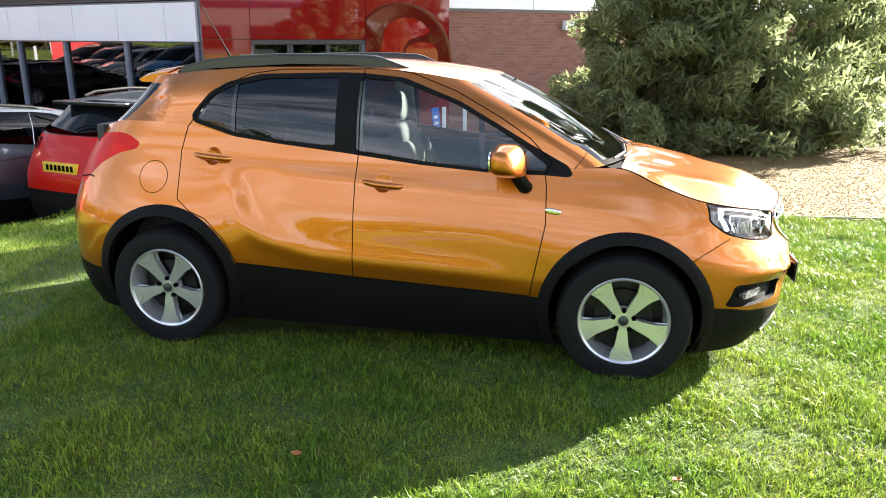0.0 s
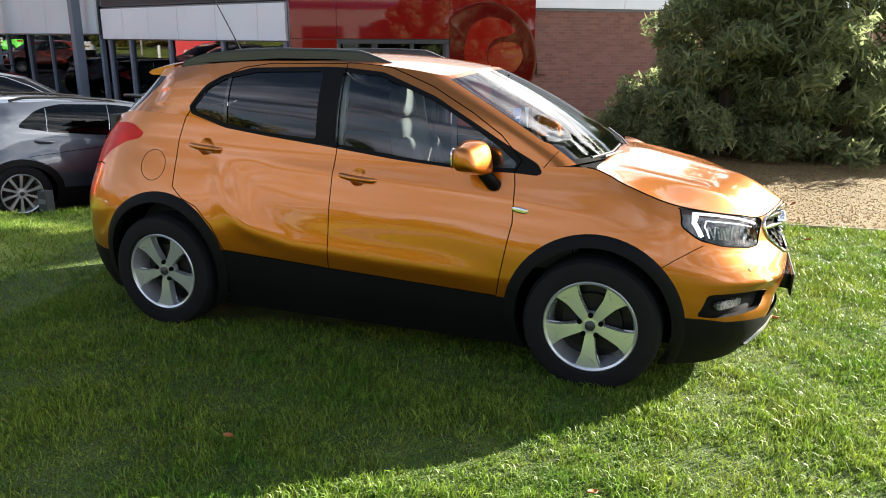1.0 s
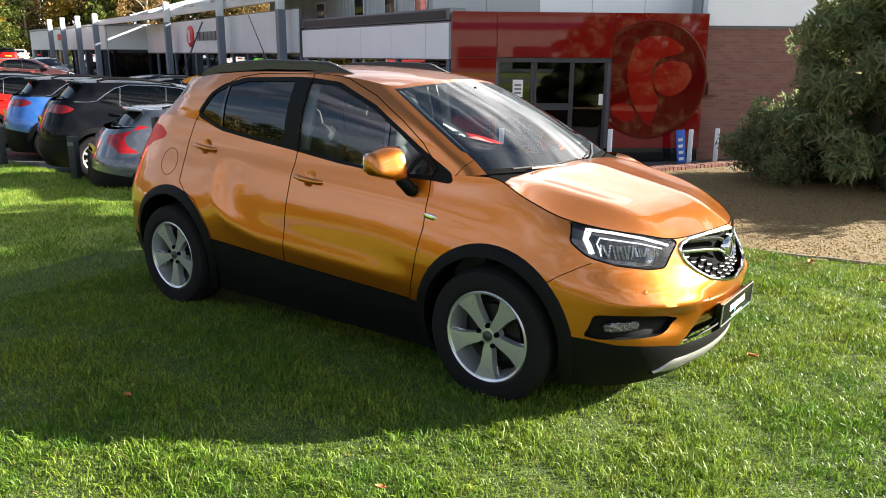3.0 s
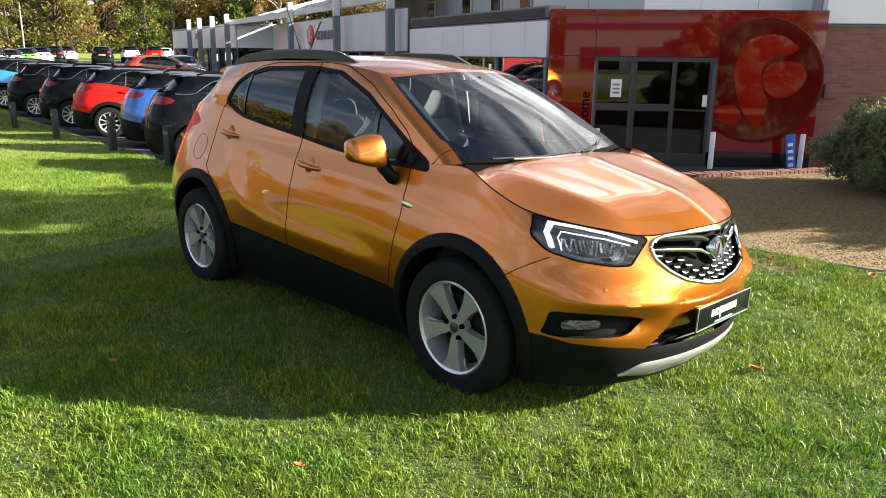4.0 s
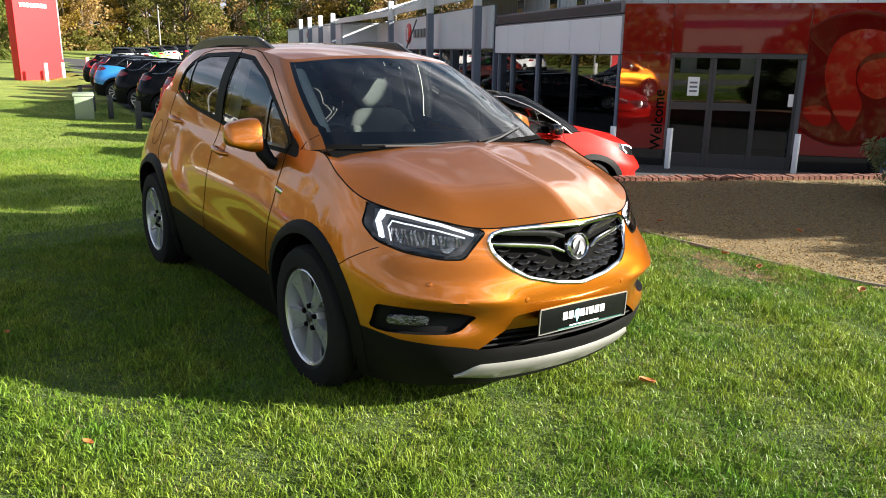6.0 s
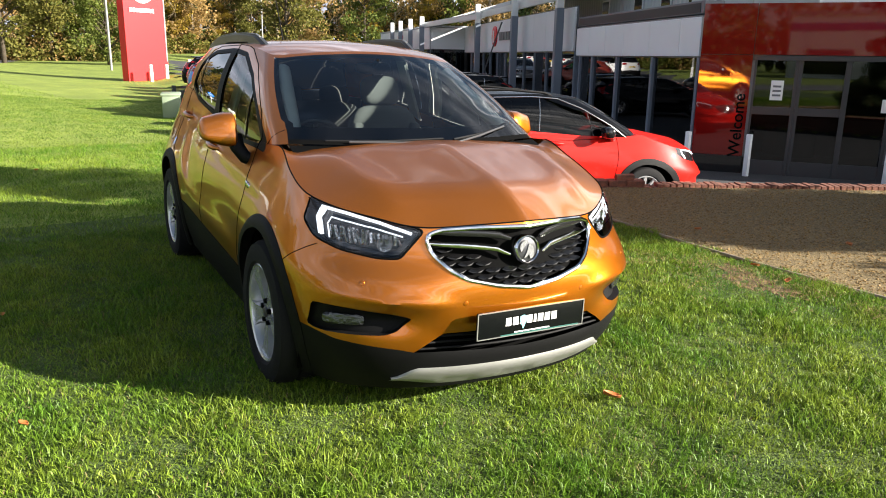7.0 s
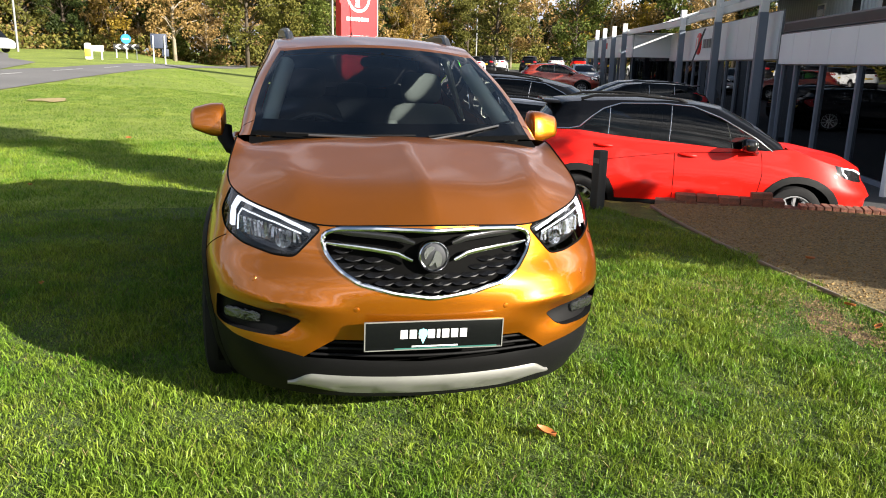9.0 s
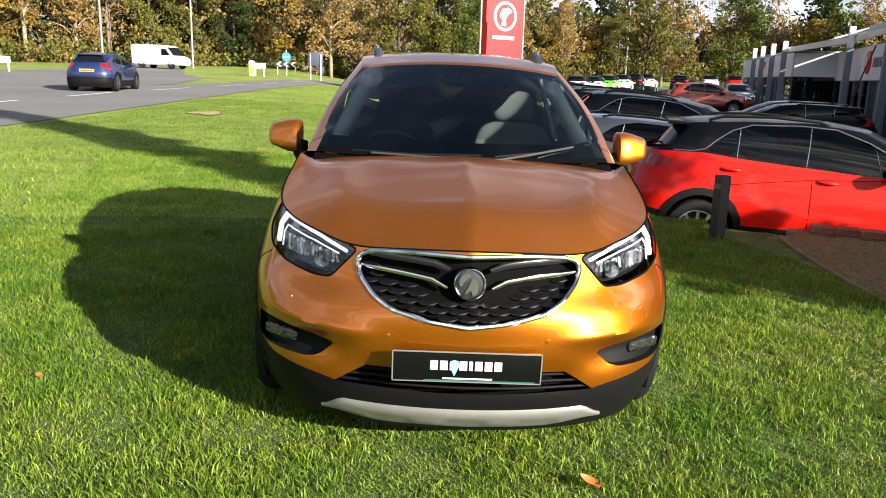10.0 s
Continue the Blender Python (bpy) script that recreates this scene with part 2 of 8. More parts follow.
# ---- building helpers ----
def curve_fn(*pairs):
    """A smooth function through (x, value) pairs."""
    xs = np.array([p[0] for p in pairs], float)
    ys = np.array([p[1] for p in pairs], float)
    o = np.argsort(xs)
    xs, ys = xs[o], ys[o]
    d = np.diff(ys) / np.diff(xs)
    m = np.concatenate([[d[0]], (d[1:] + d[:-1]) / 2, [d[-1]]])
    m[1:-1][d[1:] * d[:-1] <= 0] = 0

    def f(x):
        x = min(max(x, xs[0]), xs[-1])
        i = min(max(int(np.searchsorted(xs, x)) - 1, 0), len(xs) - 2)
        h = xs[i + 1] - xs[i]
        t = (x - xs[i]) / h
        return float(ys[i] * (2 * t**3 - 3 * t**2 + 1) + h * m[i] * (t**3 - 2 * t**2 + t) + ys[i + 1] * (3 * t**2 - 2 * t**3) + h * m[i + 1] * (t**3 - t**2))

    return f


def smooth01(a, b, x):
    t = min(max((x - a) / (b - a), 0.0), 1.0)
    return t * t * (3 - 2 * t)


def mesh_of(bm, name, mats, smooth=True, angle=None):
    me = bpy.data.meshes.new(name)
    bm.normal_update()
    bm.to_mesh(me)
    bm.free()
    for m in (mats if isinstance(mats, (list, tuple)) else [mats]):
        me.materials.append(m)
    if smooth:
        me.polygons.foreach_set("use_smooth", [True] * len(me.polygons))
        if angle:
            me.set_sharp_from_angle(angle=radians(angle))
    return me


def part(name, bm, mat, parent, label="", smooth=True, angle=40):
    """Links a bmesh as one mesh object under a thing or under a part."""
    ob = new(name, mesh_of(bm, name, mat, smooth, angle))
    ob.parent = parent
    if label:
        ob["label"] = label
    return ob


def thing(name, label, category, m=None, group="", kind=""):
    ob = new(name)
    ob.empty_display_size = 0.2
    if m is not None:
        ob.matrix_world = m
    return tagged(ob, label, category, group, kind)


def structure(name, bm, mat, label, category, smooth=False):
    return tagged(new(name, mesh_of(bm, name, mat, smooth, 40)), label, category, kind="structure")


def add_box(bm, x0, y0, z0, x1, y1, z1, bevel=0.0, m=None):
    """A box, bevelled, in place; m moves it."""
    r = bmesh.ops.create_cube(bm, size=1.0)
    vs = r["verts"]
    bmesh.ops.scale(bm, vec=(x1 - x0, y1 - y0, z1 - z0), verts=vs)
    bmesh.ops.translate(bm, vec=((x0 + x1) / 2, (y0 + y1) / 2, (z0 + z1) / 2), verts=vs)
    if bevel > 0:
        es = list({e for v in vs for e in v.link_edges})
        out = bmesh.ops.bevel(bm, geom=es, offset=bevel, segments=2, profile=0.5, affect="EDGES")
        vs = list({v for f in out["faces"] for v in f.verts} | {v for v in vs if v.is_valid})
    if m is not None:
        bmesh.ops.transform(bm, matrix=m, verts=vs)
    return vs


def add_tube(bm, pts, r, sides=8, closed=False, flat=1.0, cap=True):
    """A tube of radius r (a number or one per point) along points."""
    pts = [Vector(p) for p in pts]
    rings, n = [], len(pts)
    up = Vector((0, 0, 1))
    for i, p in enumerate(pts):
        a = pts[(i - 1) % n] if closed else pts[max(i - 1, 0)]
        b = pts[(i + 1) % n] if closed else pts[min(i + 1, n - 1)]
        t = (b - a).normalized()
        s = t.cross(up)
        if s.length < 0.05:
            s = t.cross(Vector((1, 0, 0)))
        s.normalize()
        w = s.cross(t)
        rr = r[i] if isinstance(r, (list, tuple)) else r
        rings.append([bm.verts.new(p + s * math.cos(k * math.tau / sides) * rr + w * math.sin(k * math.tau / sides) * rr * flat) for k in range(sides)])
    for i in range(n if closed else n - 1):
        q, s = rings[i], rings[(i + 1) % n]
        for k in range(sides):
            bm.faces.new((q[k], q[(k + 1) % sides], s[(k + 1) % sides], s[k]))
    if cap and not closed:
        bm.faces.new(rings[0][::-1])
        bm.faces.new(rings[-1])


def add_lathe(bm, profile, steps=40, m=None, axis="y"):
    """Turns (radius, depth) pairs about the y axis (or z)."""
    rings = []
    for r, d in profile:
        ring = []
        for k in range(steps):
            a = math.tau * k / steps
            p = Vector((r * math.cos(a), d, r * math.sin(a))) if axis == "y" else Vector((r * math.cos(a), r * math.sin(a), d))
            ring.append(bm.verts.new(m @ p if m is not None else p))
        rings.append(ring)
    for q, s in zip(rings, rings[1:]):
        for k in range(steps):
            bm.faces.new((q[k], q[(k + 1) % steps], s[(k + 1) % steps], s[k]))
    return rings


def add_slab(bm, outline, lift, m=None, hole=None):
    """A plate from a flat outline of 3D points, thickened by the vector lift."""
    lift = Vector(lift)
    a = [bm.verts.new(Vector(p)) for p in outline]
    b = [bm.verts.new(Vector(p) + lift) for p in outline]
    bm.faces.new(a[::-1])
    bm.faces.new(b)
    n = len(a)
    for i in range(n):
        bm.faces.new((a[i], a[(i + 1) % n], b[(i + 1) % n], b[i]))
    if m is not None:
        bmesh.ops.transform(bm, matrix=m, verts=a + b)
    return a + b


def grid_faces(bm, rows, closed=False):
    """Faces between rows of vertices."""
    for q, s in zip(rows, rows[1:]):
        n = len(q)
        for k in range(n if closed else n - 1):
            f = [q[k], q[(k + 1) % n], s[(k + 1) % n], s[k]]
            f = [v for i, v in enumerate(f) if v not in f[:i]]
            if len(f) > 2:
                try:
                    bm.faces.new(f)
                except ValueError:
                    pass


def inside(poly, a, b):
    hit = False
    n = len(poly)
    for i in range(n):
        (x1, y1), (x2, y2) = poly[i], poly[(i + 1) % n]
        if (y1 > b) != (y2 > b) and a < (x2 - x1) * (b - y1) / (y2 - y1) + x1:
            hit = not hit
    return hit


def cut(bm, poly, axes, keep):
    """Cuts the faces for which keep(centre) holds along a polygon drawn in the plane of two axes."""
    i, j = axes
    lo = (min(p[0] for p in poly), min(p[1] for p in poly))
    hi = (max(p[0] for p in poly), max(p[1] for p in poly))
    n = len(poly)
    for k in range(n):
        (a1, b1), (a2, b2) = poly[k], poly[(k + 1) % n]
        length = math.hypot(a2 - a1, b2 - b1)
        if length < 1e-6:
            continue
        ta, tb = (a2 - a1) / length, (b2 - b1) / length
        la, lb, ha, hb = min(a1, a2), min(b1, b2), max(a1, a2), max(b1, b2)
        geom = []
        for f in bm.faces:
            s = [(v.co[i], v.co[j]) for v in f.verts]
            if max(p[0] for p in s) < la or min(p[0] for p in s) > ha or max(p[1] for p in s) < lb or min(p[1] for p in s) > hb:
                continue
            d = [(p[0] - a1) * tb - (p[1] - b1) * ta for p in s]
            if max(d) < -1e-6 or min(d) > 1e-6:
                continue
            e = [(p[0] - a1) * ta + (p[1] - b1) * tb for p in s]
            if max(e) < -1e-6 or min(e) > length + 1e-6:
                continue
            if keep(f.calc_center_median()):
                geom.append(f)
        if not geom:
            continue
        es = {e for f in geom for e in f.edges}
        vs = {v for f in geom for v in f.verts}
        co, no = [0.0] * 3, [0.0] * 3
        co[i], co[j], no[i], no[j] = a1, b1, tb, -ta
        bmesh.ops.bisect_plane(bm, geom=geom + list(es) + list(vs), dist=1e-5, plane_co=co, plane_no=no)


def take(bm, test):
    """Moves the faces that pass test(centre) out into a bmesh of their own."""
    out, made, gone = bmesh.new(), {}, []
    for f in bm.faces:
        if test(f.calc_center_median()):
            gone.append(f)
            vs = []
            for v in f.verts:
                if v not in made:
                    made[v] = out.verts.new(v.co)
                vs.append(made[v])
            out.faces.new(vs)
    bmesh.ops.delete(bm, geom=gone, context="FACES")
    return out


def take_poly(bm, poly, axes, keep):
    cut(bm, poly, axes, keep)
    i, j = axes
    return take(bm, lambda c: keep(c) and inside(poly, c[i], c[j]))


def mirrored(bm, weld=True):
    """Adds the mirror image across y = 0."""
    r = bmesh.ops.duplicate(bm, geom=list(bm.verts) + list(bm.edges) + list(bm.faces))
    vs = [g for g in r["geom"] if isinstance(g, bmesh.types.BMVert)]
    fs = [g for g in r["geom"] if isinstance(g, bmesh.types.BMFace)]
    for v in vs:
        v.co.y = -v.co.y
    bmesh.ops.reverse_faces(bm, faces=fs)
    if weld:
        bmesh.ops.remove_doubles(bm, verts=bm.verts, dist=1e-4)
    return bm


def flipped(bm):
    """A copy mirrored across y = 0."""
    o = bm.copy()
    for v in o.verts:
        v.co.y = -v.co.y
    bmesh.ops.reverse_faces(o, faces=list(o.faces))
    return o


def thicken(bm, depth):
    """Gives an open sheet a back, depth behind it."""
    bm.normal_update()
    bmesh.ops.solidify(bm, geom=list(bm.faces), thickness=depth)
    return bm


def rounded(poly, r=0.03, steps=4):
    """Rounds a polygon's corners."""
    out, n = [], len(poly)
    for k in range(n):
        p, c, q = (Vector(poly[(k + o) % n]).to_2d() for o in (-1, 0, 1))
        rr = min(r, (p - c).length * 0.45, (q - c).length * 0.45)
        a, b = c + (p - c).normalized() * rr, c + (q - c).normalized() * rr
        for s in range(steps + 1):
            t = s / steps
            v = a.lerp(c, t).lerp(c.lerp(b, t), t)
            out.append((v.x, v.y))
    return out


def text_mesh(words, size, depth=0.0005, bold=0.0):
    """Flat lettering from the built-in font, centred, in the xy plane."""
    cu = bpy.data.curves.new("letters", "FONT")
    cu.body, cu.size, cu.extrude, cu.offset = words, size, depth, bold
    cu.align_x, cu.align_y = "CENTER", "CENTER"
    ob = bpy.data.objects.new("letters", cu)
    scene.collection.objects.link(ob)
    bpy.context.view_layer.update()
    me = bpy.data.meshes.new_from_object(ob.evaluated_get(bpy.context.evaluated_depsgraph_get()))
    bm = bmesh.new()
    bm.from_mesh(me)
    bpy.data.objects.remove(ob)
    bpy.data.curves.remove(cu)
    bpy.data.meshes.remove(me)
    return bm
# ---- ground ----
def edge_line(x):
    """Where the lawn ends towards the parked cars."""
    return 7.05 + 0.5 * smooth01(-4.7, -5.7, x) - 0.312 * (x + 4.9) + (2.0 + 0.30 * (x + 4.9) * 0.0) * smooth01(-4.4, -3.2, x)


def kerb_y(x):
    """The line of the brick edging."""
    return 8.83 + (x + 2.08) * 1.222


def into_park(x, y):
    """Metres beyond the lawn's edge into the car park; negative on the lawn and the gravel bed."""
    a = (y - edge_line(x)) * 0.97
    b = (y - kerb_y(x)) * 0.633 - 0.12
    return min(a, b) if x > -6 else a


def lawn_z(x, y):
    z = -0.035 + 0.055 * smooth01(4.3, 2.2, y) + 0.03 * smooth01(8.0, 10.0, y) * smooth01(-3, -1, x)
    z += 0.018 * max(0.0, -6 - x) * (1 - 0.65 * smooth01(6.0, 17.0, y))
    z -= 0.028 * min(max(0.0, -4 - x), 14.0) * smooth01(4.0, 9.5, y)
    z += 0.012 * noise.noise(Vector((x * 0.35, y * 0.35, 0)))
    return z


def ground_z(x, y):
    d = into_park(x, y)
    if d <= -0.25:
        return lawn_z(x, y)
    low = max(-0.28 - 0.20 * smooth01(-8.5, -4.8, x) - 0.066 * max(d, 0.0), -0.86)
    low += 0.44 * smooth01(-9, -17, x) * smooth01(4.5, 10.0, d)
    if x < -20:
        low += 0.021 * (-20 - x)
    return lawn_z(x, y) + (low - lawn_z(x, y)) * smooth01(-0.25, 0.15, d)


def sheet(xs, ys, lift=0.0, keep=None):
    bm = bmesh.new()
    vs = {}
    for i, x in enumerate(xs):
        for j, y in enumerate(ys):
            vs[i, j] = bm.verts.new((x, y, ground_z(x, y) + lift))
    for i in range(len(xs) - 1):
        for j in range(len(ys) - 1):
            cx, cy = (xs[i] + xs[i + 1]) / 2, (ys[j] + ys[j + 1]) / 2
            if keep is None or keep(cx, cy):
                bm.faces.new((vs[i, j], vs[i + 1, j], vs[i + 1, j + 1], vs[i, j + 1]))
    bmesh.ops.delete(bm, geom=[v for v in bm.verts if not v.link_faces], context="VERTS")
    return bm


def span(*bits):
    out = []
    for a, b, n in bits:
        out += [a + (b - a) * k / n for k in range(n)]
    return out + [bits[-1][1]]


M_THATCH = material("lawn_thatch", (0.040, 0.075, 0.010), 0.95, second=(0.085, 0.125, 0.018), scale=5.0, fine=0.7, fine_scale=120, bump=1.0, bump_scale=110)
M_LAWN = material("lawn_soil", (0.165, 0.225, 0.022), 0.9, second=(0.235, 0.285, 0.036), scale=1.3, fine=0.45, fine_scale=60, bump=0.7, bump_scale=55, vary=0.22)
M_TARMAC = material("tarmac", (0.050, 0.050, 0.052), 0.85, fine=0.35, fine_scale=140, bump=0.4, bump_scale=180, vary=0.3, scale=1.0)
M_ROAD = material("road_asphalt", (0.15, 0.145, 0.145), 0.85, fine=0.2, fine_scale=90, vary=0.2, scale=0.5)
M_GRAVEL = material("gravel", (0.225, 0.160, 0.066), 0.95, second=(0.095, 0.068, 0.028), scale=24, fine=0.5, fine_scale=60, bump=1.0, bump_scale=70, vary=0.25)
M_LINE = material("road_paint", (0.7, 0.7, 0.68), 0.7, vary=0.2, scale=3)
M_BRICK = material("brick_red", (0.24, 0.085, 0.050), 0.9, second=(0.12, 0.052, 0.036), scale=14, fine=0.3, fine_scale=120, bump=0.3, bump_scale=120, per_object=0.18)
M_MORTAR = material("mortar", (0.23, 0.14, 0.10), 0.95, bump=0.3, bump_scale=150, vary=0.2)
M_PANEL = material("white_panel", (0.86, 0.88, 0.91), 0.45, vary=0.06, scale=1.5)
M_PANELGREY = material("grey_panel", (0.76, 0.78, 0.81), 0.6, vary=0.10, scale=1.2)
M_REDPANEL = material("red_gloss_panel", (0.185, 0.006, 0.005), 0.03, spec=0.6, coat=0.3, vary=0.05, scale=0.8)
M_REDSIGN = material("red_sign", (0.62, 0.018, 0.022), 0.35, vary=0.06, scale=1.0)
M_STEEL = material("blue_grey_steel", (0.16, 0.19, 0.24), 0.5, vary=0.12, scale=2)
M_FRAME = material("grey_frame", (0.14, 0.15, 0.17), 0.45, 0.3)
M_WHITE = material("white_paint", (0.72, 0.73, 0.74), 0.5, vary=0.08, scale=2)
M_SHOPGLASS = glass("shop_glass", (0.30, 0.33, 0.36), 1.0, 1.62)
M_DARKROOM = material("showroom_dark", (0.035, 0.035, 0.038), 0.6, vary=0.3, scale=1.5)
M_CORR = material("corrugated_sheet", (0.42, 0.45, 0.48), 0.5, 0.2, vary=0.1, scale=1)
M_BOLLARD = material("dark_bollard", (0.030, 0.035, 0.038), 0.7, vary=0.3, scale=8)

xs = span((-420, -120, 10), (-120, -30, 30), (-30, -8, 44), (-8, 8, 80), (8, 24, 24), (24, 420, 12))
ys = span((-420, -60, 10), (-60, -8, 30), (-8, 0, 16), (0, 14, 70), (14, 34, 30), (34, 90, 14), (90, 420, 8))
structure("ground", sheet(xs, ys), M_LAWN, "green mown lawn and verges", "ground", True)

px = span((-70, -30, 20), (-30, -6, 60), (-6, 14, 80))
py = span((7.5, 16, 50), (16, 60, 30))
structure("car_park", sheet(px, py, 0.012, lambda x, y: into_park(x, y) > 0.12), M_TARMAC, "dark tarmac car park sloping down to the showroom", "car park", True)


def bed_edge(x):
    return 7.78 - 0.27 * x + 0.035 * x * x if x < 2.5 else 7.36 - 0.10 * (x - 2.5)


def in_bed(x, y):
    return y > bed_edge(x) and into_park(x, y) < 0.05 and x > -2.0 and y < kerb_y(x) and x < 7.6 + 0.1 * (y - 8)


bx = span((-2.2, 8.5, 90))
by = span((6.8, 18, 96))
structure("gravel_bed", sheet(bx, by, 0.014, in_bed), M_GRAVEL, "brown gravel bed beside the lawn", "gravel", True)
structure("path", sheet(span((7.4, 60, 40)), span((2, 40, 40)), 0.010, lambda x, y: y > 9.6 - 0.25 * (x - 7.4) and y < 24), material("pale_paving", (0.42, 0.40, 0.38), 0.8, vary=0.2, scale=1.5), "pale paved path", "path", True)

tx = span((-3.2, 9, 50))
ty = span((-4.6, 1, 16), (1, 12, 60))


def under_grass(x, y):
    if x < -10 and y < 0.25 * (-12.6 - x) - 1.2:
        return False
    return into_park(x, y) < -0.3 and (y < bed_edge(x) - 0.05 if x > -2.2 else True)


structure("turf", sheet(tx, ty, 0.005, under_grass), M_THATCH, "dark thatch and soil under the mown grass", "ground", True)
# ---- showroom ----
def frame_of(o, u, v):
    m = Matrix.Identity(4)
    m.col[0][:3], m.col[1][:3], m.col[2][:3], m.col[3][:3] = (*u, 0), (*v, 0), (0, 0, 1), (*o, 0)
    return m


FAC = frame_of((-5.3, 17.05), (-0.857, 0.515), (-0.515, -0.857))
RED = frame_of((-5.3, 17.05), (0.889, 0.458), (-0.458, 0.889))
BASE = -0.86


def fbox(parent, name, mat, m, a, b, bevel=0.0, label=""):
    """A box part between two corners in the frame m."""
    bm = bmesh.new()
    lo = [min(p, q) for p, q in zip(a, b)]
    hi = [max(p, q) for p, q in zip(a, b)]
    add_box(bm, *lo, *hi, bevel, m)
    return part(name, bm, mat, parent, label, smooth=False)


show = thing("showroom", "car showroom with pale panelled fascia and full-height glazing", "building", kind="structure")
# pale fascia above the near glazing
cuts = [0.0, 1.0, 2.65, 4.32, 5.72, 7.07, 8.25]
for a, b in zip(cuts, cuts[1:]):
    fbox(show, "panel", M_PANEL, FAC, (a + 0.008, 0.0, 1.56), (b - 0.008, 0.07, 2.38), 0.006)
fbox(show, "fascia_back", M_FRAME, FAC, (0.0, -0.06, 1.53), (8.25, 0.0, 2.42))
fbox(show, "rooflight", M_FRAME, FAC, (0.05, -0.45, 2.44), (8.3, 0.02, 2.72), 0.02, "dark glazed strip above the fascia")
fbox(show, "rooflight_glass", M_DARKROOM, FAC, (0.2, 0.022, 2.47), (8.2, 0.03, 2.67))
for u in (0.10, 2.5, 4.85, 6.85, 8.0, 8.5):
    fbox(show, "mullion", M_STEEL, FAC, (u - 0.06, -0.10, BASE), (u + 0.06, 0.03, 1.54), 0.008)
for a, b in ((0.16, 2.44), (2.56, 4.79), (4.91, 6.79), (6.91, 7.94)):
    fbox(show, "pane", M_SHOPGLASS, FAC, (a, -0.06, BASE + 0.10), (b, -0.045, 1.53))
    fbox(show, "sill", M_STEEL, FAC, (a, -0.10, BASE), (b, 0.02, BASE + 0.10))
# taller fascia with columns
cuts = [8.55 + 1.6208 * k for k in range(13)]
for a, b in zip(cuts, cuts[1:]):
    fbox(show, "panel", M_PANELGREY, FAC, (a + 0.008, 0.0, 1.70), (b - 0.008, 0.07, 3.06), 0.006)
    fbox(show, "mullion", M_STEEL, FAC, (a - 0.03, -0.08, BASE), (a + 0.03, 0.02, 1.68), 0.006)
    fbox(show, "pane", M_SHOPGLASS, FAC, (a + 0.05, -0.06, BASE + 0.1), (b - 0.05, -0.045, 1.68))
fbox(show, "fascia_back", M_FRAME, FAC, (8.55, -0.06, 1.66), (28.1, 0.0, 3.10))
for u, v, top in ((9.08, 0.42, 3.75), (14.8, 0.5, 3.85), (22.25, 0.5, 3.95), (27.9, 2.55, 3.58)):
    fbox(show, "column", M_STEEL, FAC, (u - 0.13, v - 0.13, BASE), (u + 0.13, v + 0.13, 3.05), 0.02)
    fbox(show, "column_head", M_WHITE, FAC, (u - 0.12, v - 0.12, 3.05), (u + 0.12, v + 0.12, top), 0.015)
fbox(show, "eaves_beam", M_WHITE, FAC, (8.4, 0.18, 3.34), (28.6, 0.30, 3.60), 0.01)
bm = bmesh.new()
add_slab(bm, [FAC @ Vector(p) for p in ((22.0, 0.30, 3.30), (28.2, 2.45, 3.02), (28.2, 2.45, 3.26), (22.0, 0.30, 3.60))], FAC.to_3x3() @ Vector((0.04, -0.12, 0)))
bmesh.ops.recalc_face_normals(bm, faces=bm.faces)
part("eaves_beam", bm, M_WHITE, show)
# slab added to close a gap that let a sun streak onto the fascia
bm = bmesh.new()
add_slab(bm, [FAC @ Vector(p) for p in ((21.9, 0.28, 3.56), (28.2, 2.43, 3.22), (28.2, -0.4, 3.62), (21.9, -0.4, 3.72))], (0, 0, 0.05))
bmesh.ops.recalc_face_normals(bm, faces=bm.faces)
part("canopy_corner", bm, M_CORR, show)
bm = bmesh.new()
add_slab(bm, [FAC @ Vector(p) for p in ((8.4, 0.3, 3.62), (28.6, 0.3, 3.62), (28.6, -4.5, 5.0), (8.4, -4.5, 5.0))], (0, 0, 0.10))
bmesh.ops.recalc_face_normals(bm, faces=bm.faces)
part("canopy_roof", bm, M_CORR, show)
for k in range(6):
    u = 9.0 + 3.7 * k
    bm = bmesh.new()
    add_slab(bm, [FAC @ Vector(p) for p in ((u, 0.9, 3.42), (u + 0.12, 0.9, 3.42), (u + 0.12, -3.0, 4.52), (u, -3.0, 4.52))], (0, 0, 0.16))
    bmesh.ops.recalc_face_normals(bm, faces=bm.faces)
    part("rafter", bm, M_WHITE, show)
# farther wing, standing forward of the rest
WING = frame_of(tuple((FAC @ Vector((28.1, 2.02, 0)))[:2]), Vector((-0.857 - 0.090 * 0.515, 0.515 - 0.090 * 0.857)).normalized(), Vector((-0.515 + 0.090 * 0.857, -0.857 - 0.090 * 0.515)).normalized())
cuts = [2.1 * k for k in range(9)]
for a, b in zip(cuts, cuts[1:]):
    fbox(show, "panel", M_PANELGREY, WING, (a + 0.01, 0.0, 1.85), (b - 0.01, 0.07, 3.02), 0.006)
    fbox(show, "pane", M_SHOPGLASS, WING, (a + 0.03, -0.06, BASE + 0.1), (b - 0.03, -0.045, 1.83))
    fbox(show, "mullion", M_STEEL, WING, (a - 0.03, -0.08, BASE), (a + 0.03, 0.02, 1.83), 0.006)
fbox(show, "fascia_back", M_FRAME, WING, (0.0, -0.06, 1.82), (16.8, 0.0, 3.06))
fbox(show, "return_wall", M_PANELGREY, FAC, (28.0, 0.07, 1.85), (28.1, 2.0, 3.02))
